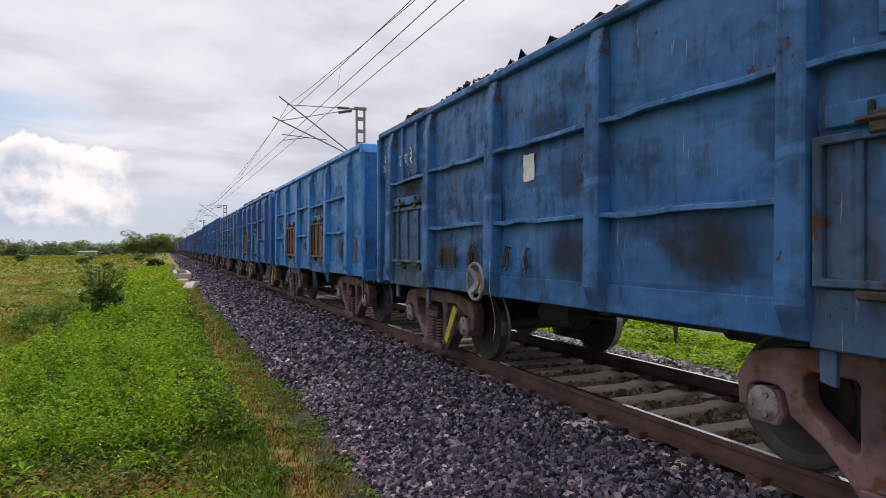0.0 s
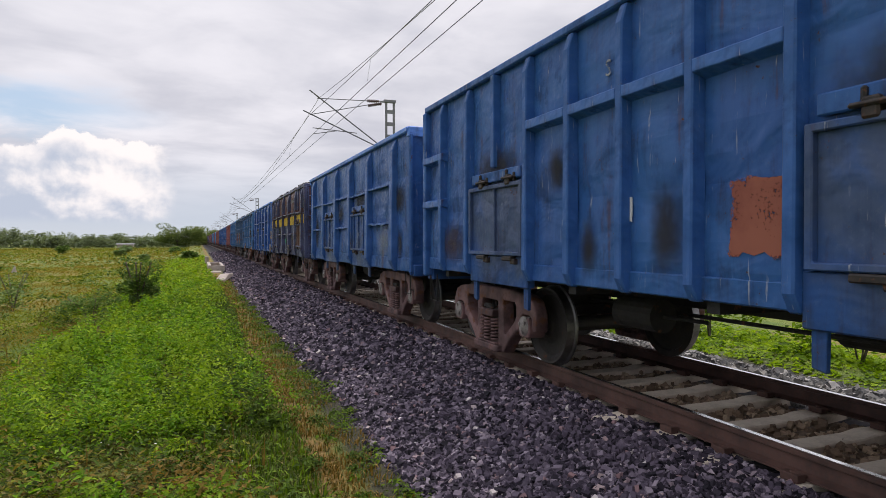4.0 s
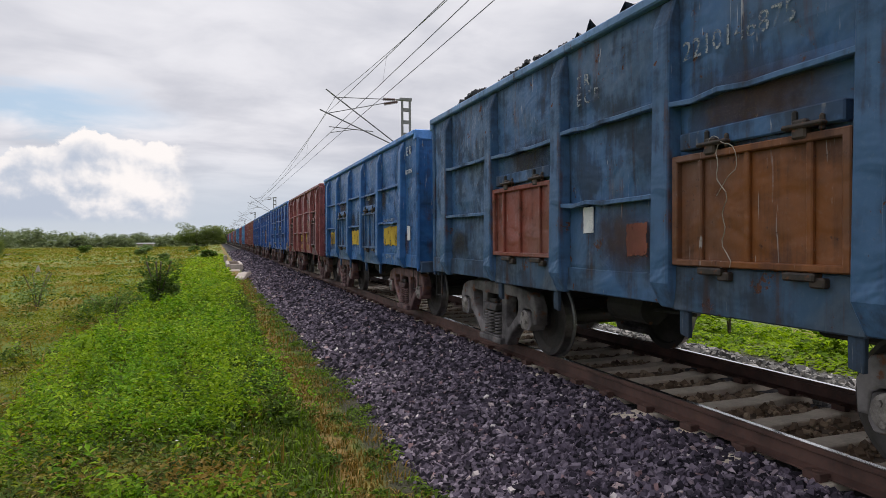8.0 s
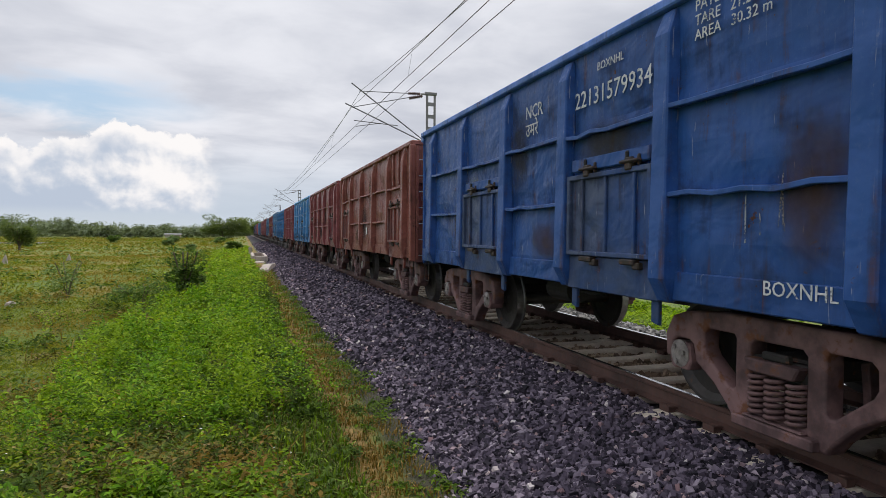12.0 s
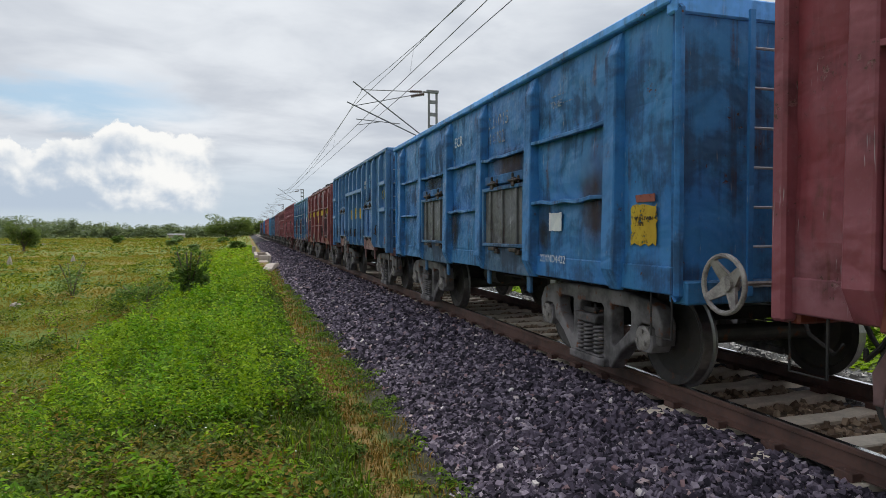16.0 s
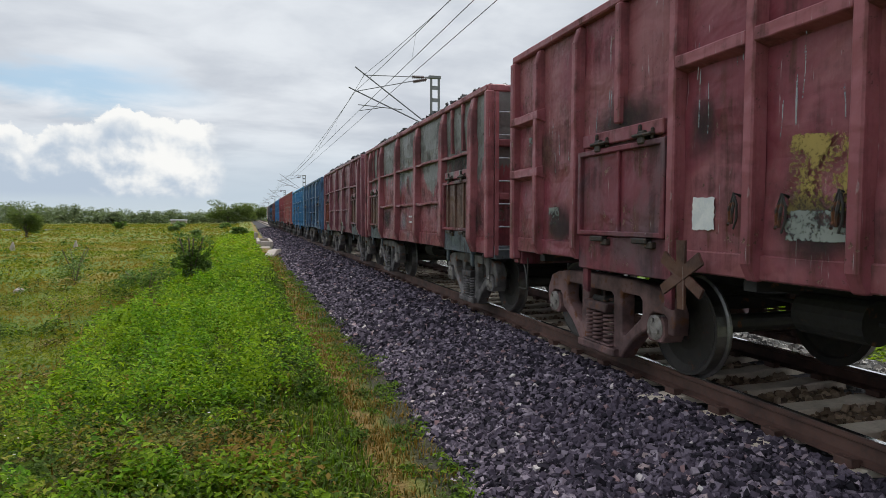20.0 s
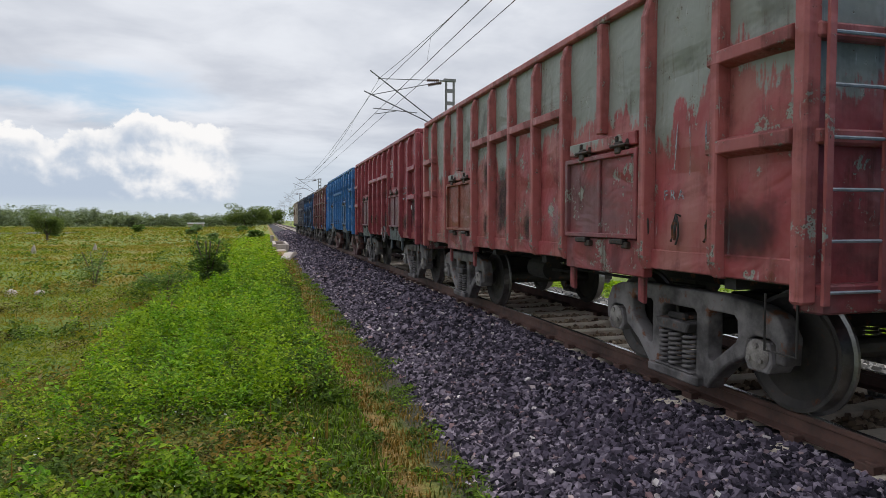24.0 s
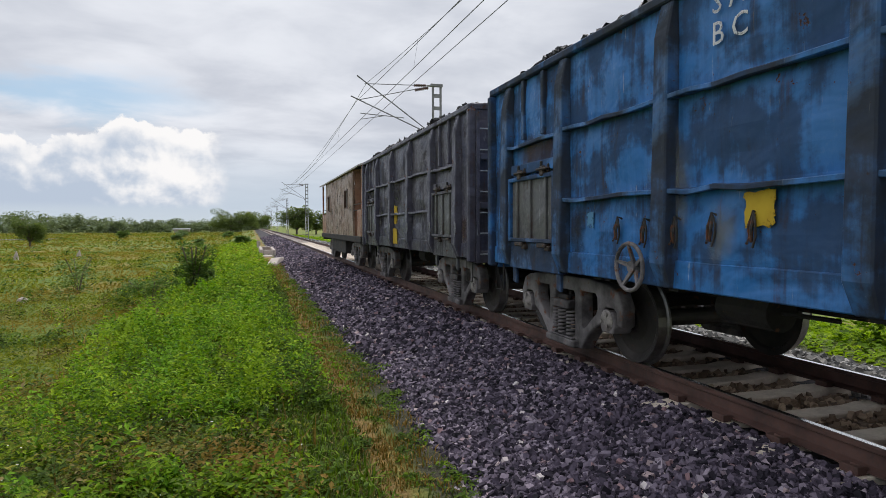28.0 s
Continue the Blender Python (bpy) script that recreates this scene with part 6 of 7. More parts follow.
# ---- brake van ----
def build_van(y_mid, L):
    body = paint("brake van paint", (0.31, 0.195, 0.145), (0.36, 0.265, 0.205), 0.6, 0.35, 91.0, (0.16, 0.15, 0.13), 0.5)
    inner = paint("rusty van cabin wall", (0.30, 0.15, 0.095), (0.34, 0.21, 0.15), 0.6, 0.3, 92.0)
    pale = plain("pale van roof", (0.42, 0.41, 0.39), (0.55, 0.53, 0.50), 0.8, 0.0, 3.0, 0.0, 0.35)
    rusty = paint("rusted van end paint", (0.36, 0.15, 0.08), (0.40, 0.27, 0.19), 0.7, 0.2, 93.0, (0.24, 0.2, 0.17), 0.4)
    van = thing("brake_van", "rusty orange-brown brake van with an open end platform", "brake van")
    W, z0, z1, P = 1.45, 1.05, 3.35, 1.7
    a, b = -L / 2 + P, L / 2 - P
    for s in (-1, 1):
        w = Shape()
        cuts = [a, a + 1.1, a + 2.0, b - 1.7, b - 0.8, b]
        for i in range(len(cuts) - 1):
            if i % 2:
                bx(s, W - 0.05, W, cuts[i], cuts[i + 1], z0, 2.05, w)
                bx(s, W - 0.05, W, cuts[i], cuts[i + 1], 2.75, z1, w)
            else:
                bx(s, W - 0.05, W, cuts[i], cuts[i + 1], z0, z1, w)
        part("side_wall", w.mesh("side_wall"), body, van)
        for i in (1, 3):
            f = Shape()
            y0, y1 = cuts[i], cuts[i + 1]
            for q in ((y0, y0 + 0.05, 2.05, 2.75), (y1 - 0.05, y1, 2.05, 2.75), (y0 + 0.05, y1 - 0.05, 2.05, 2.10), (y0 + 0.05, y1 - 0.05, 2.70, 2.75)):
                bx(s, W - 0.06, W + 0.02, *q, f)
            win = part("window", f.mesh("window"), M_BROWN, van)
            # a black sheet fills each window as the unlit cabin inside
            part("shutter", bx(s, W - 0.045, W - 0.03, y0 + 0.05, y1 - 0.05, 2.10, 2.70).mesh("shutter"), M_IRON, win, "black sheet standing for the unlit window opening")
        part("side_sill", bx(s, W - 0.1, W + 0.03, -L / 2, L / 2, 0.90, 1.10).mesh("side_sill", 0.01), M_UNDER, van)
        for y in (-L / 2 + 0.05, L / 2 - 0.05):
            part("platform_post", bx(s, W - 0.09, W - 0.02, y - 0.04, y + 0.04, 1.1, z1).mesh("platform_post"), rusty, van)
        for e in (-1, 1):
            y0, y1 = sorted((e * (L / 2 - P), e * (L / 2 - 0.1)))
            part("platform_side", bx(s, W - 0.05, W - 0.01, y0, y0 + 0.75 if e < 0 else y1, 1.1, 1.95).mesh("platform_side"), rusty, van)
            for z in (1.95, 2.15):
                part("handrail", Shape().tube([(s * (W - 0.03), y0, z), (s * (W - 0.03), y1, z)], 0.018).mesh("handrail"), M_IRON, van)
    for y in (a, b):
        part("cabin_wall", Shape().box(-W + 0.06, -0.35, y - 0.03, y + 0.03, z0, z1).box(0.35, W - 0.06, y - 0.03, y + 0.03, z0, z1).box(
            -0.35, 0.35, y - 0.03, y + 0.03, 3.0, z1).mesh("cabin_wall"), inner, van)
        part("cabin_door", Shape().box(-0.34, 0.34, y - 0.02, y + 0.02, z0, 2.99).mesh("cabin_door"), body, van)
    for e in (-1, 1):
        y = e * (L / 2 - 0.05)
        part("end_panel", Shape().box(-W + 0.1, -0.4, y - 0.02, y + 0.02, 1.1, 2.0).box(0.4, W - 0.1, y - 0.02, y + 0.02, 1.1, 2.0).mesh("end_panel"), rusty, van)
        for x in (-1.1, -0.75, 0.75, 1.1):
            part("grille_bar", Shape().tube([(x, y, 2.0), (x, y, z1)], 0.014).mesh("grille_bar"), M_IRON, van)
        part("headstock", Shape().box(-1.4, 1.4, min(e * (L / 2 - 0.1), e * (L / 2 + 0.1)), max(e * (L / 2 - 0.1), e * (L / 2 + 0.1)), 0.80, 1.05).mesh("headstock", 0.01), M_UNDER, van)
        part("coupler", Shape().box(-0.14, 0.14, min(e * (L / 2), e * (L / 2 + 0.46)), max(e * (L / 2), e * (L / 2 + 0.46)), 0.82, 1.06).mesh("coupler", 0.02), M_UNDER, van)
    n = 14
    arc = [(-1.55 + 3.1 * i / n, 3.35 + 0.34 * (1 - (2 * i / n - 1) ** 2)) for i in range(n + 1)]
    part("roof", Shape().prism(arc + [(x, z - 0.05) for x, z in arc[::-1]], 1, -L / 2 - 0.12, L / 2 + 0.12).mesh("roof"), pale, van, "pale arched roof")
    part("floor_plate", Shape().box(-W, W, -L / 2, L / 2, 1.02, 1.09).box(-0.2, 0.2, -L / 2, L / 2, 0.75, 1.02).mesh("floor_plate"), M_UNDER, van)
    # dark box added as a skirt for the black depth of the underframe
    part("battery_box", Shape().box(-1.4, -0.5, -1.9, 1.9, 0.40, 1.0).mesh("battery_box", 0.02), M_UNDER, van)
    for e in (1, -1):
        bo = part("bogie", BOGIE["bolster"], M_UNDER, van, m=pose(0, e * 3.4, 0))
        for s in (-1, 1):
            part("side_frame", BOGIE["frame"], M_BOGIE_GREY, bo, m=pose(s * 1.13, 0, 0))
            for u in (-0.15, 0.0, 0.15):
                part("spring", BOGIE["spring"], M_BOGIE_GREY, bo, m=pose(s * 1.21, u, 0))
        for u in (-1.0, 1.0):
            m = pose(0, u, R_WHEEL)
            WHEELS.append((part("wheelset", BOGIE["wheelset"], [M_WHEEL, M_TREAD, M_CAP], bo, m=m), y_mid + e * 3.4 + u, m))
    MOVING.append((van, y_mid))


build_van(TRAIN_END + 0.93 + 5.8, 11.6)


# ---- beside the track ----
def build_culvert():
    c = thing("culvert_head", "pale weathered concrete culvert box at the ballast edge", "culvert")
    for nm, b in (("wall", (0.50, 0.72, 44.5, 51.5, -1.0, -0.12)), ("wall", (1.35, 1.55, 44.5, 51.5, -1.0, -0.16)), ("end_wall", (0.72, 1.35, 44.5, 44.75, -1.0, -0.16)),
                  ("end_wall", (0.72, 1.35, 51.2, 51.5, -1.0, -0.14)), ("ledge", (0.42, 1.3, 42.6, 44.48, -1.0, -0.48)), ("stub", (0.42, 0.72, 58.0, 58.4, -1.0, 0.15))):
        part(nm, Shape().box(*b).mesh(nm, 0.03), M_CONCRETE, c)
    slab = Shape().prism([(-2.4, -0.12), (0.2, -0.14), (2.2, -0.34), (2.5, -0.30), (2.45, -0.12), (0.2, 0.12), (-2.3, 0.12)], 0, -0.22, 0.24).mesh("concrete_slab", 0.03)
    s = part("concrete_slab", slab, M_CONCRETE, m=pose(1.22, 35.0, -0.36, 2, 4, 173))
    tagged(s, "cracked pale concrete slab fallen along the ballast edge", "slab")


build_culvert()


# ---- plants ----
def leaf_soup(name, P, size, mat, up=0.6, slim=0.5, seed=1, fold=0.25):
    """Diamond leaves at the points P. up: how far they lie flat."""
    r = np.random.RandomState(seed)
    n = len(P)
    a = r.rand(n) * 6.283
    tilt = (r.rand(n) - 0.35) * 1.6 * (1 - up) + (r.rand(n) - 0.45) * 0.6
    d = np.stack([np.cos(a) * np.cos(tilt), np.sin(a) * np.cos(tilt), np.sin(tilt)], 1)
    w = np.stack([-np.sin(a), np.cos(a), (r.rand(n) - 0.5) * (1.4 - 0.8 * up)], 1)
    w /= np.linalg.norm(w, axis=1, keepdims=True)
    s = (size * (0.6 + 0.8 * r.rand(n)))[:, None]
    lift = np.array([0, 0, 1.0]) * s * fold
    v = np.stack([P - d * s, P + w * s * slim + lift, P + d * s, P - w * s * slim + lift], 1).reshape(-1, 3)
    return soup(name, v, np.arange(4 * n).reshape(n, 4), mat)


def blade_soup(name, P, height, mat, seed=1, lean=0.5, width=0.06):
    r = np.random.RandomState(seed)
    n = len(P)
    a = r.rand(n) * 6.283
    h = (height * (0.5 + r.rand(n)))[:, None]
    d = np.stack([np.cos(a), np.sin(a), 0 * a], 1)
    k = (r.rand(n) * lean)[:, None]
    side = np.stack([-np.sin(a), np.cos(a), 0 * a], 1) * h * width
    top = P + d * h * k + np.array([0, 0, 1.0]) * h * (1 - 0.35 * k)
    mid = P + d * h * k * 0.35 + np.array([0, 0, 1.0]) * h * 0.55
    v = np.stack([P - side, P + side, mid + side * 0.7, top, mid - side * 0.7], 1).reshape(-1, 3)
    i = np.arange(n)[:, None] * 5
    f = np.concatenate([i + np.array([[0, 1, 2]]), i + np.array([[0, 2, 4]]), i + np.array([[4, 2, 3]])], 0)
    return soup(name, v, f, mat)


def scatter(n, x0, x1, y0, y1, seed, keep=None):
    r = np.random.RandomState(seed)
    x, y = x0 + (x1 - x0) * r.rand(n), y0 + (y1 - y0) * r.rand(n)
    if keep is not None:
        k = r.rand(n) < keep(x, y)
        x, y = x[k], y[k]
    return x, y, r


M_LUSH = by_piece("lush bright weed leaves", [(0.0, (0.055, 0.11, 0.004)), (0.4, (0.165, 0.30, 0.006)), (0.75, (0.29, 0.45, 0.010)), (1.0, (0.42, 0.55, 0.035))], 0.65, 0.15, 0.45,
                  (0.7, 0.50, 0.66, (0.27, 0.41, 0.010)))
M_EMERALD = by_piece("emerald weed leaves", [(0.0, (0.045, 0.115, 0.004)), (0.5, (0.145, 0.32, 0.007)), (0.9, (0.25, 0.45, 0.012)), (1.0, (0.38, 0.56, 0.08))], 0.6, 0.15, 0.45)
M_GREYGRASS = by_piece("grey-green short grass", [(0.0, (0.045, 0.072, 0.018)), (0.5, (0.105, 0.15, 0.034)), (0.9, (0.18, 0.22, 0.06)), (1.0, (0.32, 0.27, 0.12))], 0.8, 0.2, 0.3)
M_BROWNWEED = by_piece("brownish dry weeds", [(0.0, (0.050, 0.045, 0.012)), (0.5, (0.12, 0.115, 0.022)), (0.85, (0.20, 0.20, 0.04)), (1.0, (0.34, 0.26, 0.12))], 0.8, 0.2, 0.3)
M_LIME = by_piece("yellow-green weed leaves", [(0.0, (0.075, 0.14, 0.004)), (0.5, (0.16, 0.28, 0.008)), (1.0, (0.29, 0.42, 0.025))], 0.7, 0.15, 0.42)
M_DEEP = by_piece("deep green weed leaves", [(0.0, (0.034, 0.066, 0.008)), (0.6, (0.085, 0.150, 0.014)), (1.0, (0.17, 0.25, 0.035))], 0.7, 0.15, 0.3)
M_MID = by_piece("mid-green weed leaves", [(0.0, (0.045, 0.09, 0.006)), (0.5, (0.11, 0.20, 0.008)), (1.0, (0.22, 0.34, 0.02))], 0.7, 0.15, 0.4)
M_OLIVE = by_piece("olive and dry field plants", [(0.0, (0.080, 0.12, 0.010)), (0.5, (0.19, 0.26, 0.016)), (0.85, (0.30, 0.34, 0.032)), (1.0, (0.42, 0.33, 0.10))], 0.75, 0.2, 0.35,
                   (0.35, 0.46, 0.58, (0.27, 0.175, 0.038)))
M_FIELD = by_piece("mixed field grass", [(0.0, (0.095, 0.14, 0.008)), (0.5, (0.18, 0.225, 0.012)), (1.0, (0.28, 0.295, 0.025))], 0.8, 0.12, 0.35,
                   (0.13, 0.45, 0.57, (0.27, 0.205, 0.034)))
M_STRAW = by_piece("dry straw and short grass", [(0.0, (0.085, 0.085, 0.012)), (0.35, (0.19, 0.135, 0.024)), (0.8, (0.30, 0.175, 0.042)), (1.0, (0.42, 0.29, 0.10))], 0.8, 0.2, 0.2)
M_STEM = by_piece("grey dry stalks", [(0.0, (0.16, 0.12, 0.08)), (1.0, (0.42, 0.36, 0.28))], 0.85, 0.2)
M_BUSH = by_piece("mid-green bush leaves", [(0.0, (0.055, 0.11, 0.026)), (0.6, (0.125, 0.22, 0.05)), (1.0, (0.25, 0.34, 0.11))], 0.7, 0.15, 0.4)
M_PALELEAF = by_piece("grey-green leaves", [(0.0, (0.10, 0.18, 0.06)), (1.0, (0.28, 0.38, 0.16))], 0.7, 0.2, 0.3)
M_TREE = by_piece("tree leaves", [(0.0, (0.085, 0.13, 0.045)), (0.6, (0.15, 0.205, 0.07)), (1.0, (0.24, 0.29, 0.105))], 0.8, 0.1, 0.45)
# pale greens: the haze of distance is mixed into the leaf colour
M_FAR_HAZE = by_piece("distant tree leaves with haze in their colour", [(0.0, (0.15, 0.19, 0.125)), (0.6, (0.20, 0.25, 0.155)), (1.0, (0.27, 0.32, 0.195))], 0.9, 0.05, 0.3)
M_BARK = plain("grey-brown bark", (0.09, 0.07, 0.05), (0.17, 0.14, 0.11), 0.9, 0.0, 9.0, 0.01)
M_PETAL = plain("white petals", (0.7, 0.7, 0.62), (0.8, 0.8, 0.72), 0.7)


def low_grass(x, y):
    """Short grass close to the standpoint, between the weeds and the path."""
    return smooth(-0.30, 0.15, x + 0.25 * waves(x, y, 1.3, 44)) * smooth(8.2, 6.6, y + 0.4 * waves(x, y, 1.6, 45))


def dry_hollow(x, y):
    """A brownish dip among the weeds close to the standpoint."""
    return np.exp(-((x + 1.0 + 0.2 * waves(x, y, 1.0, 46)) / 0.75) ** 2 - ((y - 5.5) / 1.0) ** 2)


def mound(x, y):
    """How high the weeds stand."""
    lush = smooth(-3.6, -1.6, x) * (1 - smooth(0.25, 0.8, x))
    return (0.05 + 0.26 * lush * (0.6 + 0.4 * waves(x, y, 1.1, 41)) + 0.10 * smooth(-2.0, -5.0, x) * (0.6 + 0.6 * waves(x, y, 1.6, 42))
            + 0.05 * np.clip(waves(x, y, 0.45, 43), 0, 1)) * (1 - 0.7 * smooth(0.7, 1.3, x)) * (1 - 0.75 * low_grass(x, y)) * (1 - 0.5 * dry_hollow(x, y))


def weeds(name, label, n, x0, x1, y0, y1, size, mat, seed, keep, up=0.55, grow=1.0, slim=0.5):
    x, y, r = scatter(n, x0, x1, y0, y1, seed, keep)
    h = np.clip(mound(x, y) * grow, 0.02, 2)
    z = ground_height(x, y) + h * r.rand(len(x)) ** 0.55
    tagged(new(name, leaf_soup(name, np.stack([x, y, z], 1), np.full(len(x), size), mat, up, slim, seed)), label, "weeds", kind="stuff")


def is_lush(x, y):
    edge = -2.1 + 0.5 * waves(x * 0, y, 4.0, 51) - 0.02 * np.clip(y, 0, 60)
    thin = (1 - 0.93 * low_grass(x, y)) * (1 - 0.8 * dry_hollow(x, y))
    return thin * np.clip(0.04 + 0.96 * smooth(edge - 0.7, edge + 0.5, x) * (0.55 + 0.6 * smooth(-0.6, 0.2, waves(x, y, 0.5, 52))), 0, 1) * (1 - 0.97 * smooth(0.40, 0.74, x + 0.22 * waves(x * 0, y, 1.3, 57)))


def clumped(x, y):
    """Where the taller weeds gather, with gaps between them."""
    return is_lush(x, y) * (0.06 + 0.94 * smooth(-0.22, 0.18, waves(x, y, 0.8, 53)))


def is_field(x, y):
    return np.clip(1.05 - is_lush(x, y), 0.08 + 0.4 * smooth(7.0, 3.5, y), 1) * (1 - 0.95 * smooth(0.35, 0.7, x + 0.2 * waves(x * 0, y, 1.3, 57)))


def tufts(name, label, n, leaves, x0, x1, y0, y1, size, radius, height, mat, seed, keep, slim=0.5):
    """Single plants: domes of leaves of uneven size."""
    x, y, r = scatter(n, x0, x1, y0, y1, seed, keep)
    n = len(x)
    R, H = radius * (0.45 + 1.1 * r.rand(n) ** 1.5), height * (0.35 + 1.0 * r.rand(n) ** 1.3)
    H = H * (1 - 0.75 * smooth(0.45, 1.1, x)) * np.where(x > 1.15, 1.6, 1.0)
    i = np.repeat(np.arange(n), leaves)
    a, q = r.rand(len(i)) * 6.283, np.sqrt(r.rand(len(i)))
    px, py = x[i] + R[i] * q * np.cos(a), y[i] + R[i] * q * np.sin(a)
    z = np.maximum(ground_height(px, py), np.where((px > 1.15) & (px < 3), bed_height(px), -9.0)) + H[i] * (1 - 0.75 * q * q) * (0.35 + 0.65 * r.rand(len(i)) ** 0.6)
    tagged(new(name, leaf_soup(name, np.stack([px, py, z], 1), np.full(len(i), size), mat, 0.35, slim, seed)), label, "weeds", kind="stuff")


def build_plants():
    # a low carpet first, then plants that stand out of it
    # carpet leaves are darker greens, painting shade into the gaps between clumps
    weeds("verge_weeds", "deep green leafy undergrowth painting shaded gaps on the verge", 30000, -5, 1.1, 2.0, 11, 0.030, M_DEEP, 61, is_lush, 0.55, 0.7)
    weeds("verge_weeds", "bright green leafy weeds along the bank", 24000, -6, 1.1, 11, 26, 0.056, M_MID, 62, is_lush, 0.55, 0.7)
    weeds("verge_weeds", "bright green weeds farther along the bank", 26000, -6, 1.0, 26, 90, 0.12, M_LUSH, 63, is_lush, 0.55, 0.8)
    weeds("verge_weeds", "green leafy weeds around the standpoint", 16000, -7, 0.8, -10, 2.0, 0.045, M_MID, 126, None, 0.55, 0.9)
    tufts("verge_plants", "bright bushy weeds around the standpoint", 500, 34, -7, 0.6, -10, 2.0, 0.040, 0.28, 0.3, M_LUSH, 127, lambda x, y: 0.2 + 0.8 * smooth(0.6, 1.4, np.hypot(x, y)))
    weeds("field_weeds", "olive low weeds mixed with dry stalks", 20000, -9, 0.9, 2.0, 11, 0.034, M_OLIVE, 64, is_field, 0.4, 0.7)
    weeds("field_weeds", "olive field weeds with dry patches", 46000, -20, 0.9, 11, 27, 0.060, M_FIELD, 65, is_field, 0.1, 0.9, 0.22)
    weeds("field_weeds", "yellow-green field plants", 40000, -60, 0.8, 27, 80, 0.16, M_FIELD, 66, is_field, 0.1, 1.1, 0.22)
    weeds("field_weeds", "distant yellow-green field plants", 40000, -190, 0.5, 80, 260, 0.28, M_FIELD, 67, is_field, 0.1, 2.0, 0.25)
    weeds("trackside_weeds", "green weeds beyond the far rail", 22000, 8.2, 14, 2.0, 30, 0.07, M_LUSH, 68, None, 0.4, 1.2)
    weeds("trackside_weeds", "green weeds far beyond the track", 14000, 8.2, 40, 30, 140, 0.22, M_LUSH, 69, None, 0.4, 2.0)
    bank = lambda x, y: clumped(x, y) * (0.25 + 0.7 * smooth(4.5, 8.0, y + 1.2 * waves(x, y, 1.8, 54)))
    part_bank = lambda x, y: np.clip(is_lush(x, y) * (smooth(-0.1, 0.5, waves(x, y, 1.8, 54)) + 0.6 * smooth(7.0, 4.0, y)), 0, 1)
    rough = lambda x, y: is_field(x, y) * smooth(-0.7, 0.5, waves(x, y, 2.4, 55))
    tufts("verge_plants", "bright bushy weeds on the verge", 420, 64, -5, 1.0, 2.0, 11, 0.028, 0.21, 0.46, M_LUSH, 101, bank)
    tufts("verge_plants", "darker weeds on the verge", 1100, 50, -5, 0.7, 2.0, 11, 0.028, 0.2, 0.34, M_DEEP, 102, part_bank)
    # rounded clumps that stand out of the verge, then the brownish dip and the short grass before them
    heart = lambda x, y: clumped(x, y) * smooth(-2.3, -1.5, x) * smooth(5.6, 7.0, y) * (0.35 + 0.65 * smooth(-0.3, 0.4, waves(x, y, 1.6, 63)))
    tufts("verge_plants", "rounded emerald weeds on the verge", 130, 330, -2.6, 0.6, 6.0, 13, 0.026, 0.32, 0.76, M_EMERALD, 131, heart)
    tufts("verge_plants", "rounded bright green weeds on the verge", 170, 280, -3.6, 0.5, 6.0, 14, 0.027, 0.32, 0.74, M_LUSH, 132, clumped)
    tufts("verge_plants", "rounded emerald weeds along the bank", 300, 130, -3.0, 0.7, 13, 30, 0.045, 0.42, 0.55, M_EMERALD, 133, lambda x, y: is_lush(x, y) * smooth(-0.2, 0.4, waves(x, y, 2.4, 64)))
    # dark leaf colour here paints the shaded right side of the bank
    tufts("verge_plants", "weeds at the foot of the bank, coloured dark as its shaded side", 520, 70, 0.10, 0.80, 6.6, 26, 0.026, 0.17, 0.36, M_DEEP, 134, lambda x, y: smooth(0.1, 0.4, x) * smooth(-0.6, 0.2, waves(x, y, 1.4, 65)))
    tufts("verge_plants", "leafy yellow-green weeds close by", 150, 150, -2.4, 0.5, 2.6, 5.0, 0.028, 0.24, 0.36, M_LIME, 135, lambda x, y: smooth(0.5, 0.0, x) * smooth(-0.5, 0.2, waves(x, y, 1.2, 66)))
    tufts("verge_plants", "bright leafy weeds close by", 70, 150, -1.6, 0.4, 2.6, 4.8, 0.026, 0.22, 0.36, M_EMERALD, 136, lambda x, y: smooth(0.0, 0.5, waves(x, y, 1.0, 67)))
    tufts("verge_plants", "brownish weeds in a dip of the verge", 260, 80, -2.6, 0.4, 4.0, 7.4, 0.022, 0.20, 0.30, M_BROWNWEED, 137, dry_hollow)
    tufts("field_plants", "brownish scrub in the field", 420, 60, -12, -1.6, 9, 30, 0.045, 0.36, 0.42, M_BROWNWEED, 138, lambda x, y: is_field(x, y) * smooth(0.1, 0.7, waves(x, y, 3.2, 68)))
    tufts("field_plants", "dark hollows of scrub in the field", 150, 90, -6.5, -1.6, 9, 24, 0.045, 0.40, 0.46, M_DEEP, 139, lambda x, y: smooth(0.2, 0.8, waves(x, y, 3.0, 69)))
    for n, h, mat, seed in ((26000, 0.085, M_GREYGRASS, 141), (9000, 0.12, M_MID, 142), (4000, 0.10, M_BROWNWEED, 143)):
        x, y, r = scatter(n, -0.6, 1.0, 2.2, 8.4, seed, lambda x, y: low_grass(x, y) * smooth(0.98, 0.75, x))
        tagged(new("short_grass", blade_soup("short_grass", np.stack([x, y, ground_height(x, y) - 0.01], 1), np.full(len(x), h), mat, seed, 1.2, 0.075)),
               "short grey-green grass before the weeds", "grass", kind="stuff")
    near = lambda x, y: smooth(6.5, 3.5, y + 1.0 * waves(x, y, 1.5, 61)) * smooth(-0.3, 0.4, waves(x, y, 1.0, 62))
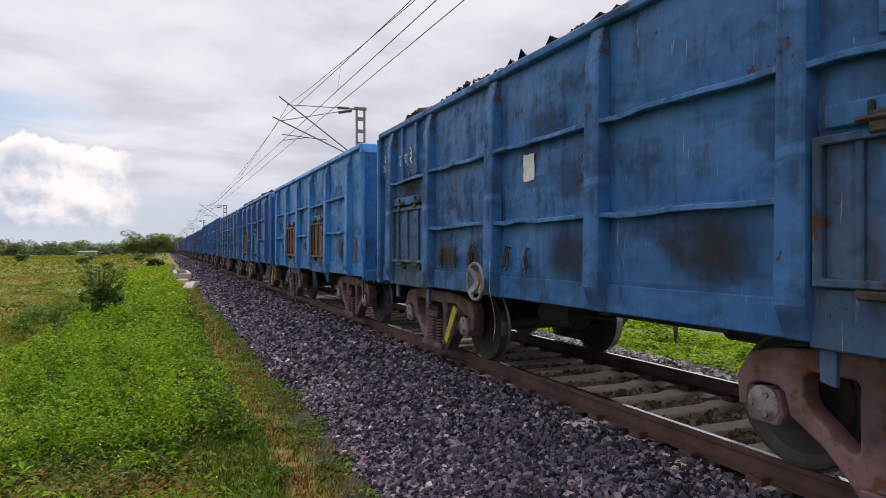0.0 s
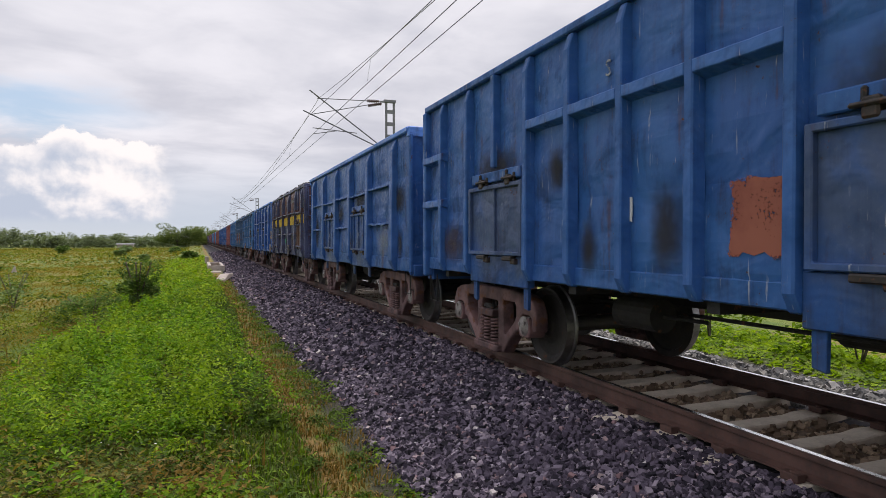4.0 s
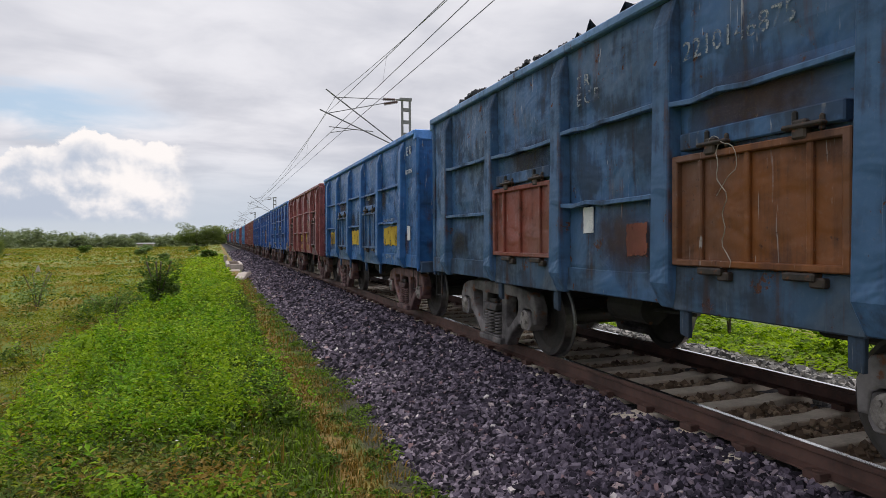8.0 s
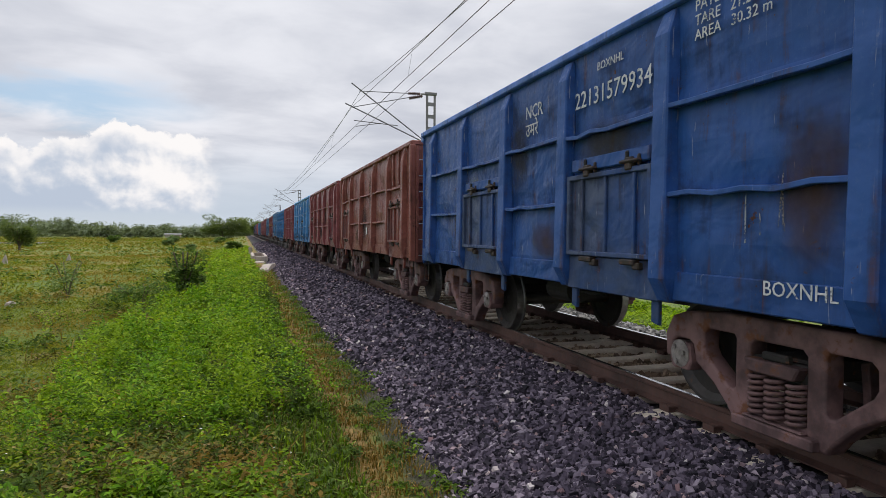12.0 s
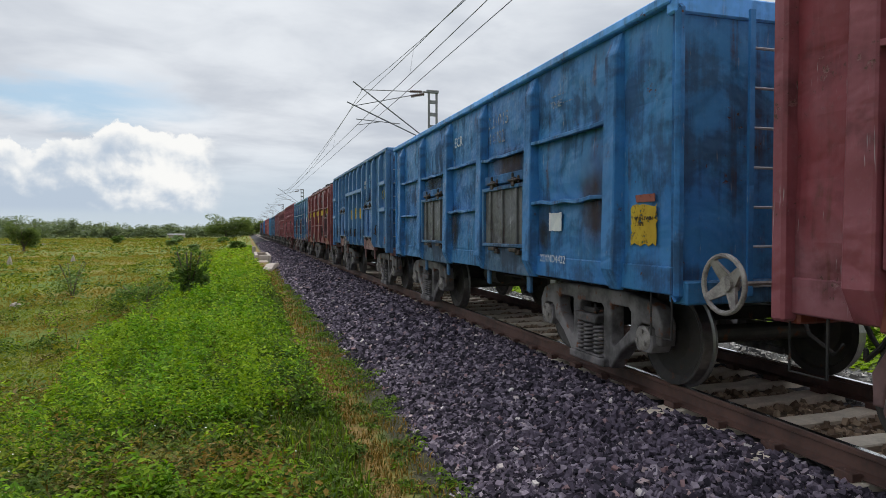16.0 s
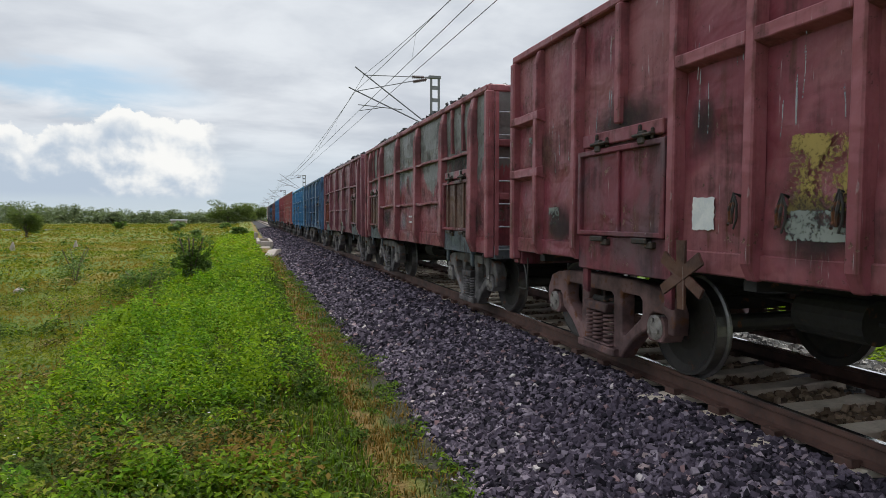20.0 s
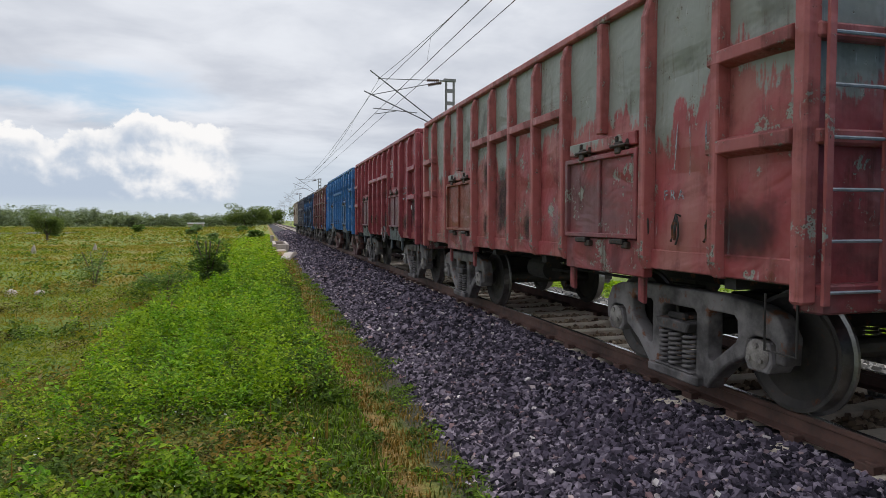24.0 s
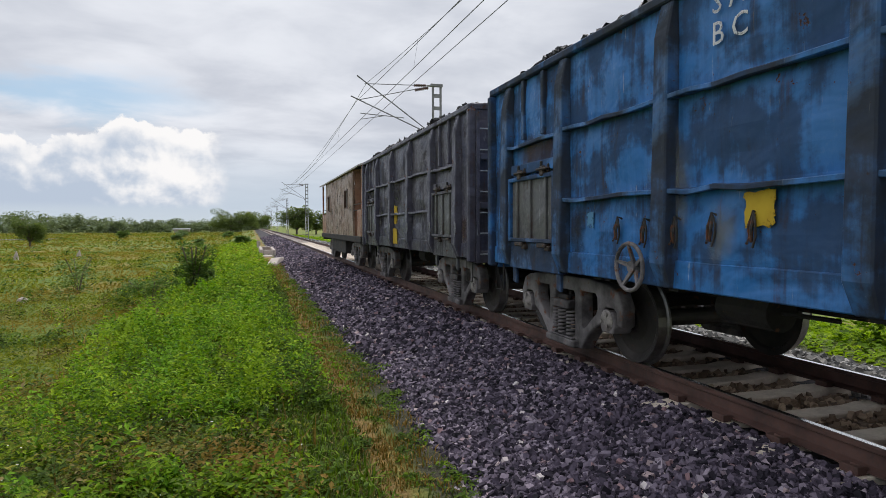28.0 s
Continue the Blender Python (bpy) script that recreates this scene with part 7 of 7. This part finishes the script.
    tufts("verge_plants", "olive and brownish weeds close by", 700, 60, -4.5, 0.7, 1.9, 7.0, 0.024, 0.17, 0.42, M_OLIVE, 121, near)
    tufts("verge_plants", "deep green leafy weeds close by", 500, 60, -4.5, 0.9, 1.9, 7.5, 0.026, 0.18, 0.40, M_DEEP, 122, lambda x, y: smooth(7.0, 4.0, y) * smooth(0.2, -0.4, waves(x, y, 1.0, 62)))
    clump = lambda x, y: is_lush(x, y) * smooth(0.1, 0.6, waves(x, y, 1.2, 58))
    tufts("verge_plants", "broad-leaved bright weeds in clumps", 200, 80, -3.5, 0.6, 5.0, 11, 0.036, 0.26, 0.50, M_EMERALD, 116, clump)
    tufts("verge_plants", "yellow-green weeds in clumps", 420, 50, -4.5, 0.4, 2.4, 14, 0.036, 0.28, 0.44, M_LIME, 117, lambda x, y: is_lush(x, y) * smooth(0.0, 0.6, waves(x, y, 1.5, 59)))
    tufts("verge_plants", "yellow-green weeds along the bank", 900, 34, -6, 0.6, 11, 40, 0.065, 0.42, 0.5, M_LIME, 118, lambda x, y: is_lush(x, y) * smooth(-0.2, 0.5, waves(x, y, 2.2, 59)))
    tufts("verge_plants", "bright bushy weeds along the bank", 620, 50, -6, 1.0, 11, 27, 0.046, 0.34, 0.60, M_LUSH, 103, bank)
    tufts("verge_plants", "darker weeds along the bank", 700, 26, -6, 1.0, 11, 27, 0.050, 0.26, 0.34, M_DEEP, 104, part_bank)
    tufts("field_plants", "olive bushy weeds in the field", 1200, 44, -9, 0.3, 2.0, 11, 0.030, 0.22, 0.36, M_OLIVE, 105, rough)
    tufts("field_plants", "deep green weeds in the field", 500, 40, -9, 0.3, 2.0, 11, 0.030, 0.22, 0.36, M_DEEP, 106, rough)
    tufts("field_plants", "olive scrubby plants in the field", 1500, 30, -22, 0.0, 11, 30, 0.050, 0.34, 0.36, M_FIELD, 107, rough, 0.3)
    tufts("field_plants", "deep green scrub in the field", 420, 30, -22, -1.5, 11, 34, 0.055, 0.34, 0.5, M_DEEP, 108, rough)
    tufts("field_plants", "yellow-green scrub far in the field", 2600, 18, -62, 0.3, 30, 85, 0.09, 0.8, 0.42, M_FIELD, 109, rough, 0.3)
    tufts("field_plants", "deep green scrub far in the field", 600, 16, -62, 0.3, 30, 100, 0.14, 0.8, 0.6, M_DEEP, 110, rough)
    tufts("field_plants", "distant scrub across the field", 2600, 12, -190, 0.0, 85, 270, 0.22, 2.0, 0.8, M_FIELD, 111, rough, 0.3)
    tufts("field_plants", "distant dark scrub across the field", 380, 22, -190, -2.0, 85, 270, 0.24, 2.0, 1.2, M_DEEP, 112, rough)
    edge = lambda x, y: np.clip(1.2 - np.abs(x - 1.38) / 0.3, 0, 1) * smooth(-0.5, 0.3, waves(x, y, 0.9, 56))
    path = lambda x, y: np.clip(1.3 - np.abs(x - 0.9) / 0.5, 0, 1) * (0.25 + 0.75 * smooth(-0.2, 0.5, waves(x, y, 0.8, 60))) * (0.5 + 0.5 * smooth(9, 22, y))
    tufts("edge_plants", "low olive weeds on the trodden edge", 1100, 24, 0.3, 1.5, 2.2, 34, 0.024, 0.16, 0.10, M_MID, 119, path)
    tufts("edge_plants", "low green weeds on the trodden edge", 700, 24, 0.3, 1.5, 2.2, 34, 0.024, 0.16, 0.10, M_GREYGRASS, 120, path)
    tufts("edge_plants", "small green weeds creeping onto the ballast", 900, 26, 0.8, 1.9, 2.2, 24, 0.024, 0.13, 0.15, M_DEEP, 114, edge)
    tufts("edge_plants", "small bright weeds at the ballast edge", 700, 26, 0.7, 1.75, 2.2, 24, 0.022, 0.14, 0.14, M_MID, 115, edge)
    tufts("trackside_plants", "bright scrub beyond the far rail", 260, 40, 8.8, 13, 2.0, 30, 0.07, 0.5, 0.7, M_LUSH, 113, None)
    # short dry grass between the weeds and the stones
    for n, y0, y1, h, seed in ((24000, 2.0, 11, 0.06, 71), (12000, 11, 38, 0.09, 72), (9000, -10, 2.0, 0.06, 144)):
        x, y, r = scatter(n, 0.35, 1.75, y0, y1, seed, lambda x, y: np.clip(1.1 - np.abs(x - 0.95 - 0.2 * waves(x * 0, y, 2.2, 74)) / 0.5, 0, 1) * smooth(-0.9, 0.1, waves(x, y, 0.7, 73)))
        z = np.maximum(ground_height(x, y), bed_height(x)) - 0.01
        tagged(new("short_grass", blade_soup("short_grass", np.stack([x, y, z], 1), np.full(len(x), h), M_STRAW, seed, 1.1, 0.10)),
               "short dry grass along the ballast edge", "grass", kind="stuff")
    x, y, r = scatter(7000, 0.4, 1.75, 1.9, 16, 123, lambda x, y: 0.35 + 0.65 * smooth(-0.4, 0.5, waves(x, y, 0.8, 124)))
    z = np.maximum(ground_height(x, y), np.where(x > 1.15, bed_height(x), -9.0)) - 0.01
    tagged(new("short_grass", blade_soup("short_grass", np.stack([x, y, z], 1), np.full(len(x), 0.055), M_GREYGRASS, 125, 1.2, 0.10)),
           "short olive grass on the trodden edge", "grass", kind="stuff")
    for n, x0, y0, y1, h, seed in ((5000, -7, 2, 12, 0.24, 75), (6000, -22, 12, 40, 0.36, 76)):
        x, y, r = scatter(n, x0, 0.6, y0, y1, seed, lambda x, y: np.clip(waves(x, y, 1.4, 77), 0, 1))
        tagged(new("dry_grass", blade_soup("dry_grass", np.stack([x, y, ground_height(x, y)], 1), np.full(len(x), h), M_STRAW, seed, 0.8, 0.025)),
               "tufts of dry grass among the weeds", "grass", kind="stuff")
    x, y, r = scatter(420, -3.2, -1.9, 2.6, 4.2, 78, lambda x, y: np.clip(1.2 - np.hypot(x + 2.5, y - 3.3), 0, 1))
    tagged(new("dry_stalks", blade_soup("dry_stalks", np.stack([x, y, ground_height(x, y) + 0.05], 1), np.full(len(x), 0.45), M_STEM, 79, 1.5, 0.012)),
           "heap of grey dry stalks in the weeds", "stalks", kind="stuff")
    x, y, r = scatter(60, -2.6, 0.4, 2.4, 7, 80)
    z = ground_height(x, y) + mound(x, y) + 0.02
    tagged(new("small_flowers", leaf_soup("small_flowers", np.stack([x, y, z], 1), np.full(len(x), 0.012), M_PETAL, 0.9, 0.9, 81)), "tiny white flowers in the weeds", "flowers", kind="stuff")


def crown_points(n, blobs, seed):
    """Points in the outer shell of some blobs: (x, y, z, rx, rz)."""
    r = np.random.RandomState(seed)
    b = np.array(blobs)
    i = r.choice(len(b), n, p=(b[:, 3] ** 2) / (b[:, 3] ** 2).sum())
    u = r.normal(size=(n, 3))
    u /= np.linalg.norm(u, axis=1, keepdims=True)
    k = (0.55 + 0.5 * r.rand(n) ** 0.6)[:, None]
    return b[i, :3] + u * k * np.stack([b[i, 3], b[i, 3], b[i, 4]], 1)


def make_bush(name, x, y, w, h, n, leaf, mat, label, seed):
    r = random.Random(seed)
    g = float(ground_height(np.array([x]), np.array([y]))[0])
    t = thing(name, label, "bush")
    t.matrix_basis = pose(x, y, g)
    for i in range(4):
        a = r.random() * 6.28
        s = Shape().tube([(0, 0, -0.1), (0.1 * w * math.cos(a), 0.1 * w * math.sin(a), h * 0.4), (0.3 * w * math.cos(a), 0.3 * w * math.sin(a), h * 0.85)], 0.012 * h, 5)
        part("stem", s.mesh("stem"), M_BARK, t)
    blobs = [(r.uniform(-0.3, 0.3) * w, r.uniform(-0.3, 0.3) * w, h * r.uniform(0.25, 0.85), w * r.uniform(0.12, 0.24), h * r.uniform(0.10, 0.2)) for _ in range(16)]
    part("foliage", leaf_soup("foliage", crown_points(n, blobs, seed), np.full(n, leaf), mat, 0.35, 0.45, seed), mat, t)
    return t


def make_tree(x, y, w, h, n, leaf, mat, label, seed, trunk=0.25):
    r = random.Random(seed)
    g = float(ground_height(np.array([x]), np.array([y]))[0])
    t = thing("tree", label, "tree", "trees in the fields")
    t.matrix_basis = pose(x, y, g)
    part("trunk", Shape().lathe([(-0.3, 0.045 * h), (h * 0.15, 0.03 * h), (h * trunk * 1.5, 0.022 * h), (h * 0.7, 0.006 * h)], (0, 0, 0), 2, 9).mesh("trunk"), M_BARK, t)
    blobs = []
    for i in range(9):
        a, u = i * 2.4, r.uniform(0.2, 0.42)
        tip = (u * w * math.cos(a), u * w * math.sin(a), h * r.uniform(0.55, 0.85))
        part("limb", Shape().tube([(0, 0, h * trunk), (tip[0] * 0.5, tip[1] * 0.5, (h * trunk + tip[2]) / 2), tip], 0.012 * h, 5).mesh("limb"), M_BARK, t)
        blobs += [(tip[0] + r.uniform(-0.1, 0.1) * w, tip[1] + r.uniform(-0.1, 0.1) * w, tip[2] * r.uniform(0.42, 1.1), w * r.uniform(0.11, 0.20), h * r.uniform(0.10, 0.18)) for _ in range(5)]
    part("crown", leaf_soup("crown", crown_points(n, blobs, seed), np.full(n, leaf), mat, 0.4, 0.55, seed), mat, t)


def build_trees():
    make_bush("bush", -1.72, 21.2, 1.35, 1.8, 2600, 0.060, M_BUSH, "dark green leafy bush on the bank", 5)
    make_bush("bush", -2.9, 21.0, 2.2, 0.95, 1500, 0.05, M_BUSH, "low scrubby dark bush on the bank", 6)
    make_bush("bush", -7.1, 30.6, 1.9, 1.75, 520, 0.07, M_PALELEAF, "pale grey-green shrub in the field", 7)
    for i, (x, y, w, h) in enumerate(((-1.0, 78, 2.2, 1.0), (-7, 96, 2.0, 1.2), (-13, 125, 2.4, 1.6), (-26, 150, 3, 1.9), (-16, 165, 3, 2.0), (-34, 120, 2.6, 1.4), (-5, 150, 3, 1.6), (10.2, 7.5, 2.2, 1.3),
                                      (10.8, 11.5, 2.6, 1.5), (11.5, 4.2, 2.2, 1.2), (11.0, 17.0, 3.0, 1.6), (11.5, 26.0, 3.0, 1.8), (12, 40, 4, 2.4))):
        make_bush("bush", x, y, w, h, 1100, 0.07 + 0.0008 * y, M_LUSH if x > 8 else M_PALELEAF if i % 3 else M_BUSH, "green scrub bush in rough grass", 20 + i)
    make_tree(-28.6, 99, 4.9, 4.6, 5200, 0.13, M_TREE, "dark round tree standing alone in the field", 31, 0.12)
    make_tree(-7.5, 255, 20, 9.2, 9000, 0.32, M_TREE, "broad spreading tree beside the line", 32)
    make_tree(2.5, 300, 12, 7.5, 4500, 0.33, M_TREE, "green tree at the end of the line", 33)
    make_tree(11.5, 175, 9, 7.6, 5000, 0.30, M_TREE, "green tree close beside the mast", 34, 0.15)
    make_tree(17.5, 185, 8, 6.5, 4000, 0.30, M_TREE, "green tree beyond the track", 35, 0.15)
    r = np.random.RandomState(90)
    P = []
    for i in range(520):
        y = r.uniform(290, 460)
        x = y * r.uniform(-0.85, 0.02) if i < 450 else y * r.uniform(0.03, 0.5)
        h = r.uniform(3.6, 9.2) * (0.92 + 0.2 * math.sin(x * 0.045) + 0.1 * math.sin(x * 0.13))
        w = h * r.uniform(0.7, 1.3)
        blobs = [(x + r.uniform(-0.5, 0.5) * w, y + r.uniform(-2, 2), -1.4 + h * r.uniform(0.05, 0.85), w * r.uniform(0.2, 0.34), h * r.uniform(0.12, 0.22)) for _ in range(9)]
        P.append(crown_points(300, blobs, 100 + i))
    P = np.concatenate(P)
    tagged(new("tree_line", leaf_soup("tree_line", P, np.full(len(P), 0.52), M_FAR_HAZE, 0.4, 0.6, 91)), "row of horizon trees with haze painted into the leaf colour", "trees", kind="stuff")
    shed = thing("shed", "long low pale shed among far trees", "building")
    part("wall", Shape().box(-29, -23.5, 270, 274, -1.5, 0.2).mesh("wall"), M_CONCRETE, shed)
    part("roof", Shape().prism([(269.5, 0.2), (274.5, 0.2), (272, 0.6)], 0, -29.5, -23).mesh("roof"), M_GALV, shed)
    water = Shape().prism([(-85, 150), (-43, 151), (-39, 156), (-86, 161)], 2, -1.5, -1.12)
    tagged(part("water", water.mesh("water"), plain("flooded paddy water", (0.25, 0.28, 0.28), (0.32, 0.34, 0.33), 0.12)), "narrow strip of flooded field water", "water", kind="structure")
    for x, y in ((-19.0, 62.0), (-15.2, 66.0)):
        s = Shape().lathe([(-0.3, 0.26), (0.2, 0.2), (0.55, 0.1), (0.75, 0.01)], (0, 0, 0), 2, 7).mesh("marker_stone")
        g = float(ground_height(np.array([x]), np.array([y]))[0])
        tagged(part("marker_stone", s, M_CONCRETE, m=pose(x, y, g, 6, 4, 30)), "small pale marker stone in the grass", "stone")
    s = Shape().lathe([(-0.2, 0.2), (0.08, 0.22), (0.2, 0.16), (0.26, 0.02)], (0, 0, 0), 2, 8).mesh("field_rock")
    for x, y in ((-8.1, 27.0), (-8.9, 26.6)):
        g = float(ground_height(np.array([x]), np.array([y]))[0])
        tagged(part("field_rock", s, M_CONCRETE, m=pose(x, y, g, 0, 0, x * 40)), "pale rock lying in the field", "rock")


build_plants()
build_trees()


# ---- ballast stones ----
M_STONE = by_piece("crushed purple-grey stone", [(0.0, (0.012, 0.011, 0.016)), (0.3, (0.043, 0.035, 0.051)), (0.62, (0.125, 0.101, 0.138)), (0.85, (0.25, 0.207, 0.258)), (0.95, (0.38, 0.325, 0.375)), (0.98, (0.31, 0.185, 0.19)), (1.0, (0.78, 0.73, 0.71))],
                   0.8, 0.4, relief=0.006)
M_STONE_DIRT = by_piece("soiled brown-grey stone", [(0.0, (0.13, 0.09, 0.062)), (0.6, (0.36, 0.255, 0.18)), (1.0, (0.62, 0.48, 0.34))], 0.85, 0.35)
# grey-white tones put the light beyond the train into the stone colour
M_STONE_PALE = by_piece("grey stone in a sunlit tone", [(0.0, (0.10, 0.10, 0.10)), (0.6, (0.25, 0.245, 0.23)), (1.0, (0.45, 0.43, 0.40))], 0.85, 0.35)
CUBE = np.array([(x, y, z) for z in (-1, 1) for y in (-1, 1) for x in (-1, 1)], float)
CUBE_F = np.array([(0, 2, 3, 1), (4, 5, 7, 6), (0, 1, 5, 4), (2, 6, 7, 3), (0, 4, 6, 2), (1, 3, 7, 5)])


def chips(n, size, r):
    """n angular stones about the origin: (n, 8, 3)."""
    v = CUBE[None] * (0.62 + 0.55 * r.rand(n, 8, 3))
    v = v * (size * (0.55 + 0.8 * r.rand(n)))[:, None, None] * np.stack([0.75 + 0.6 * r.rand(n), 0.75 + 0.6 * r.rand(n), 0.55 + 0.4 * r.rand(n)], 1)[:, None]
    q = r.normal(size=(n, 4))
    q /= np.linalg.norm(q, axis=1, keepdims=True)
    w, x, y, z = q.T
    R = np.stack([np.stack([1 - 2 * (y * y + z * z), 2 * (x * y - w * z), 2 * (x * z + w * y)], 1), np.stack([2 * (x * y + w * z), 1 - 2 * (x * x + z * z), 2 * (y * z - w * x)], 1),
                  np.stack([2 * (x * z - w * y), 2 * (y * z + w * x), 1 - 2 * (x * x + y * y)], 1)], 1)
    return np.einsum("nij,nkj->nki", R, v)


def stones(name, label, n, x0, x1, y0, y1, size, mat, seed, lift=0.3, keep=None):
    x, y, r = scatter(n, x0, x1, y0, y1, seed, keep)
    v = chips(len(x), size, r)
    z = bed_height(x) + 0.016 * waves(x, y, 0.5, 9) + 0.02 * waves(x, y, 2.0, 12) + size * (1.5 * r.rand(len(x)) - 0.55) * (1 + lift)
    v = (v + np.stack([x, y, z], 1)[:, None]).reshape(-1, 3)
    f = (CUBE_F[None] + 8 * np.arange(len(x))[:, None, None]).reshape(-1, 4)
    return tagged(new(name, soup(name, v, f, mat)), label, "stones", kind="stuff")


def off_sleepers(x, y):
    """Few stones lie on the sleepers."""
    d = np.abs((y - SLEEPER_AT + SLEEPER_GAP / 2) % SLEEPER_GAP - SLEEPER_GAP / 2)
    return np.where((d < 0.125) & (np.abs(x - TRACK_X) < 1.36), np.where(np.abs(x - TRACK_X) < 0.95, 0.06, 0.72), 1.0)


def thin_edge(x, y):
    return smooth(1.25, 1.65, x + 0.22 * waves(x * 0, y, 1.7, 95)) * np.where((x > 3.75) & (x < 4.02), 0.0, 1.0) * off_sleepers(x, y)


def build_stones():
    stones("ballast_stones", "loose purple-grey ballast stones", 38000, 1.2, 3.84, 2.4, 9, 0.0225, M_STONE, 201, keep=thin_edge)
    stones("ballast_stones", "loose purple-grey ballast stones along the shoulder", 24000, 1.2, 3.84, 9, 20, 0.030, M_STONE, 202, keep=thin_edge)
    stones("ballast_stones", "purple-grey ballast stones farther down the line", 26000, 1.2, 3.84, 20, 48, 0.038, M_STONE, 203, keep=thin_edge)
    stones("ballast_stones", "distant purple-grey ballast stones", 12000, 1.2, 3.84, 48, 110, 0.065, M_STONE, 204, 0.0, keep=thin_edge)
    stones("ballast_stones", "loose purple-grey ballast stones behind the standpoint", 7000, 1.2, 3.84, -9, 2.4, 0.034, M_STONE, 212, keep=thin_edge)
    stones("soiled_stones", "brown soiled stones between the nearest rails", 2500, 3.97, 5.55, -9, 2.2, 0.034, M_STONE_DIRT, 213, 0.1, off_sleepers)
    stones("soiled_stones", "brown soiled stones between the rails", 8000, 3.97, 5.55, 2.2, 22, 0.027, M_STONE_DIRT, 205, 0.1, off_sleepers)
    stones("pale_stones", "pale stones beyond the far rail, sunlight in their colour", 9000, 5.75, 8.4, 2.0, 24, 0.038, M_STONE_PALE, 206)
    stones("pale_stones", "distant pale stones beyond the far rail, sunlight in their colour", 4000, 5.75, 8.4, 24, 80, 0.08, M_STONE_PALE, 207)
    r = np.random.RandomState(210)
    kinds = [soup("stone", chips(1, 0.027, r)[0], CUBE_F, M_STONE) for _ in range(14)]
    x, y, r = scatter(300, 1.9, 3.4, 3.6, 5.4, 211)
    for i in range(300):
        ob = new("stone", kinds[i % 14])
        ob.parent = BALLAST
        ob.matrix_basis = pose(x[i], y[i], float(bed_height(x[i])) + 0.03, 0, 0, i * 47)


build_stones()


# ---- movement ----
def gone(t):
    """Metres that the train has run at t seconds; it slows down evenly."""
    return 0.368 + 14.01 * t - 0.042 * t * t


def motions():
    for ob, y in MOVING:
        walk(ob, [(t, pose(TRACK_X, y - gone(t), 0)) for t in (0, 4, 8, 12, 16, 20, 24, 28)])
    for ob, y, m in WHEELS:
        near = [i / 30 for i in range(0, 841) if -2.0 < y - gone(i / 30) < 26.0]
        rows = [(0.0, m)] if not near or near[0] > 0 else []
        start = gone(near[0]) if near else 0.0
        for t in near:
            rows.append((t, m @ pose(0, 0, 0, math.degrees((gone(t) - start) / R_WHEEL) % 360)))
        if rows[-1][0] < 28.0:
            rows.append((28.0, rows[-1][1]))
        walk(ob, rows)


motions()
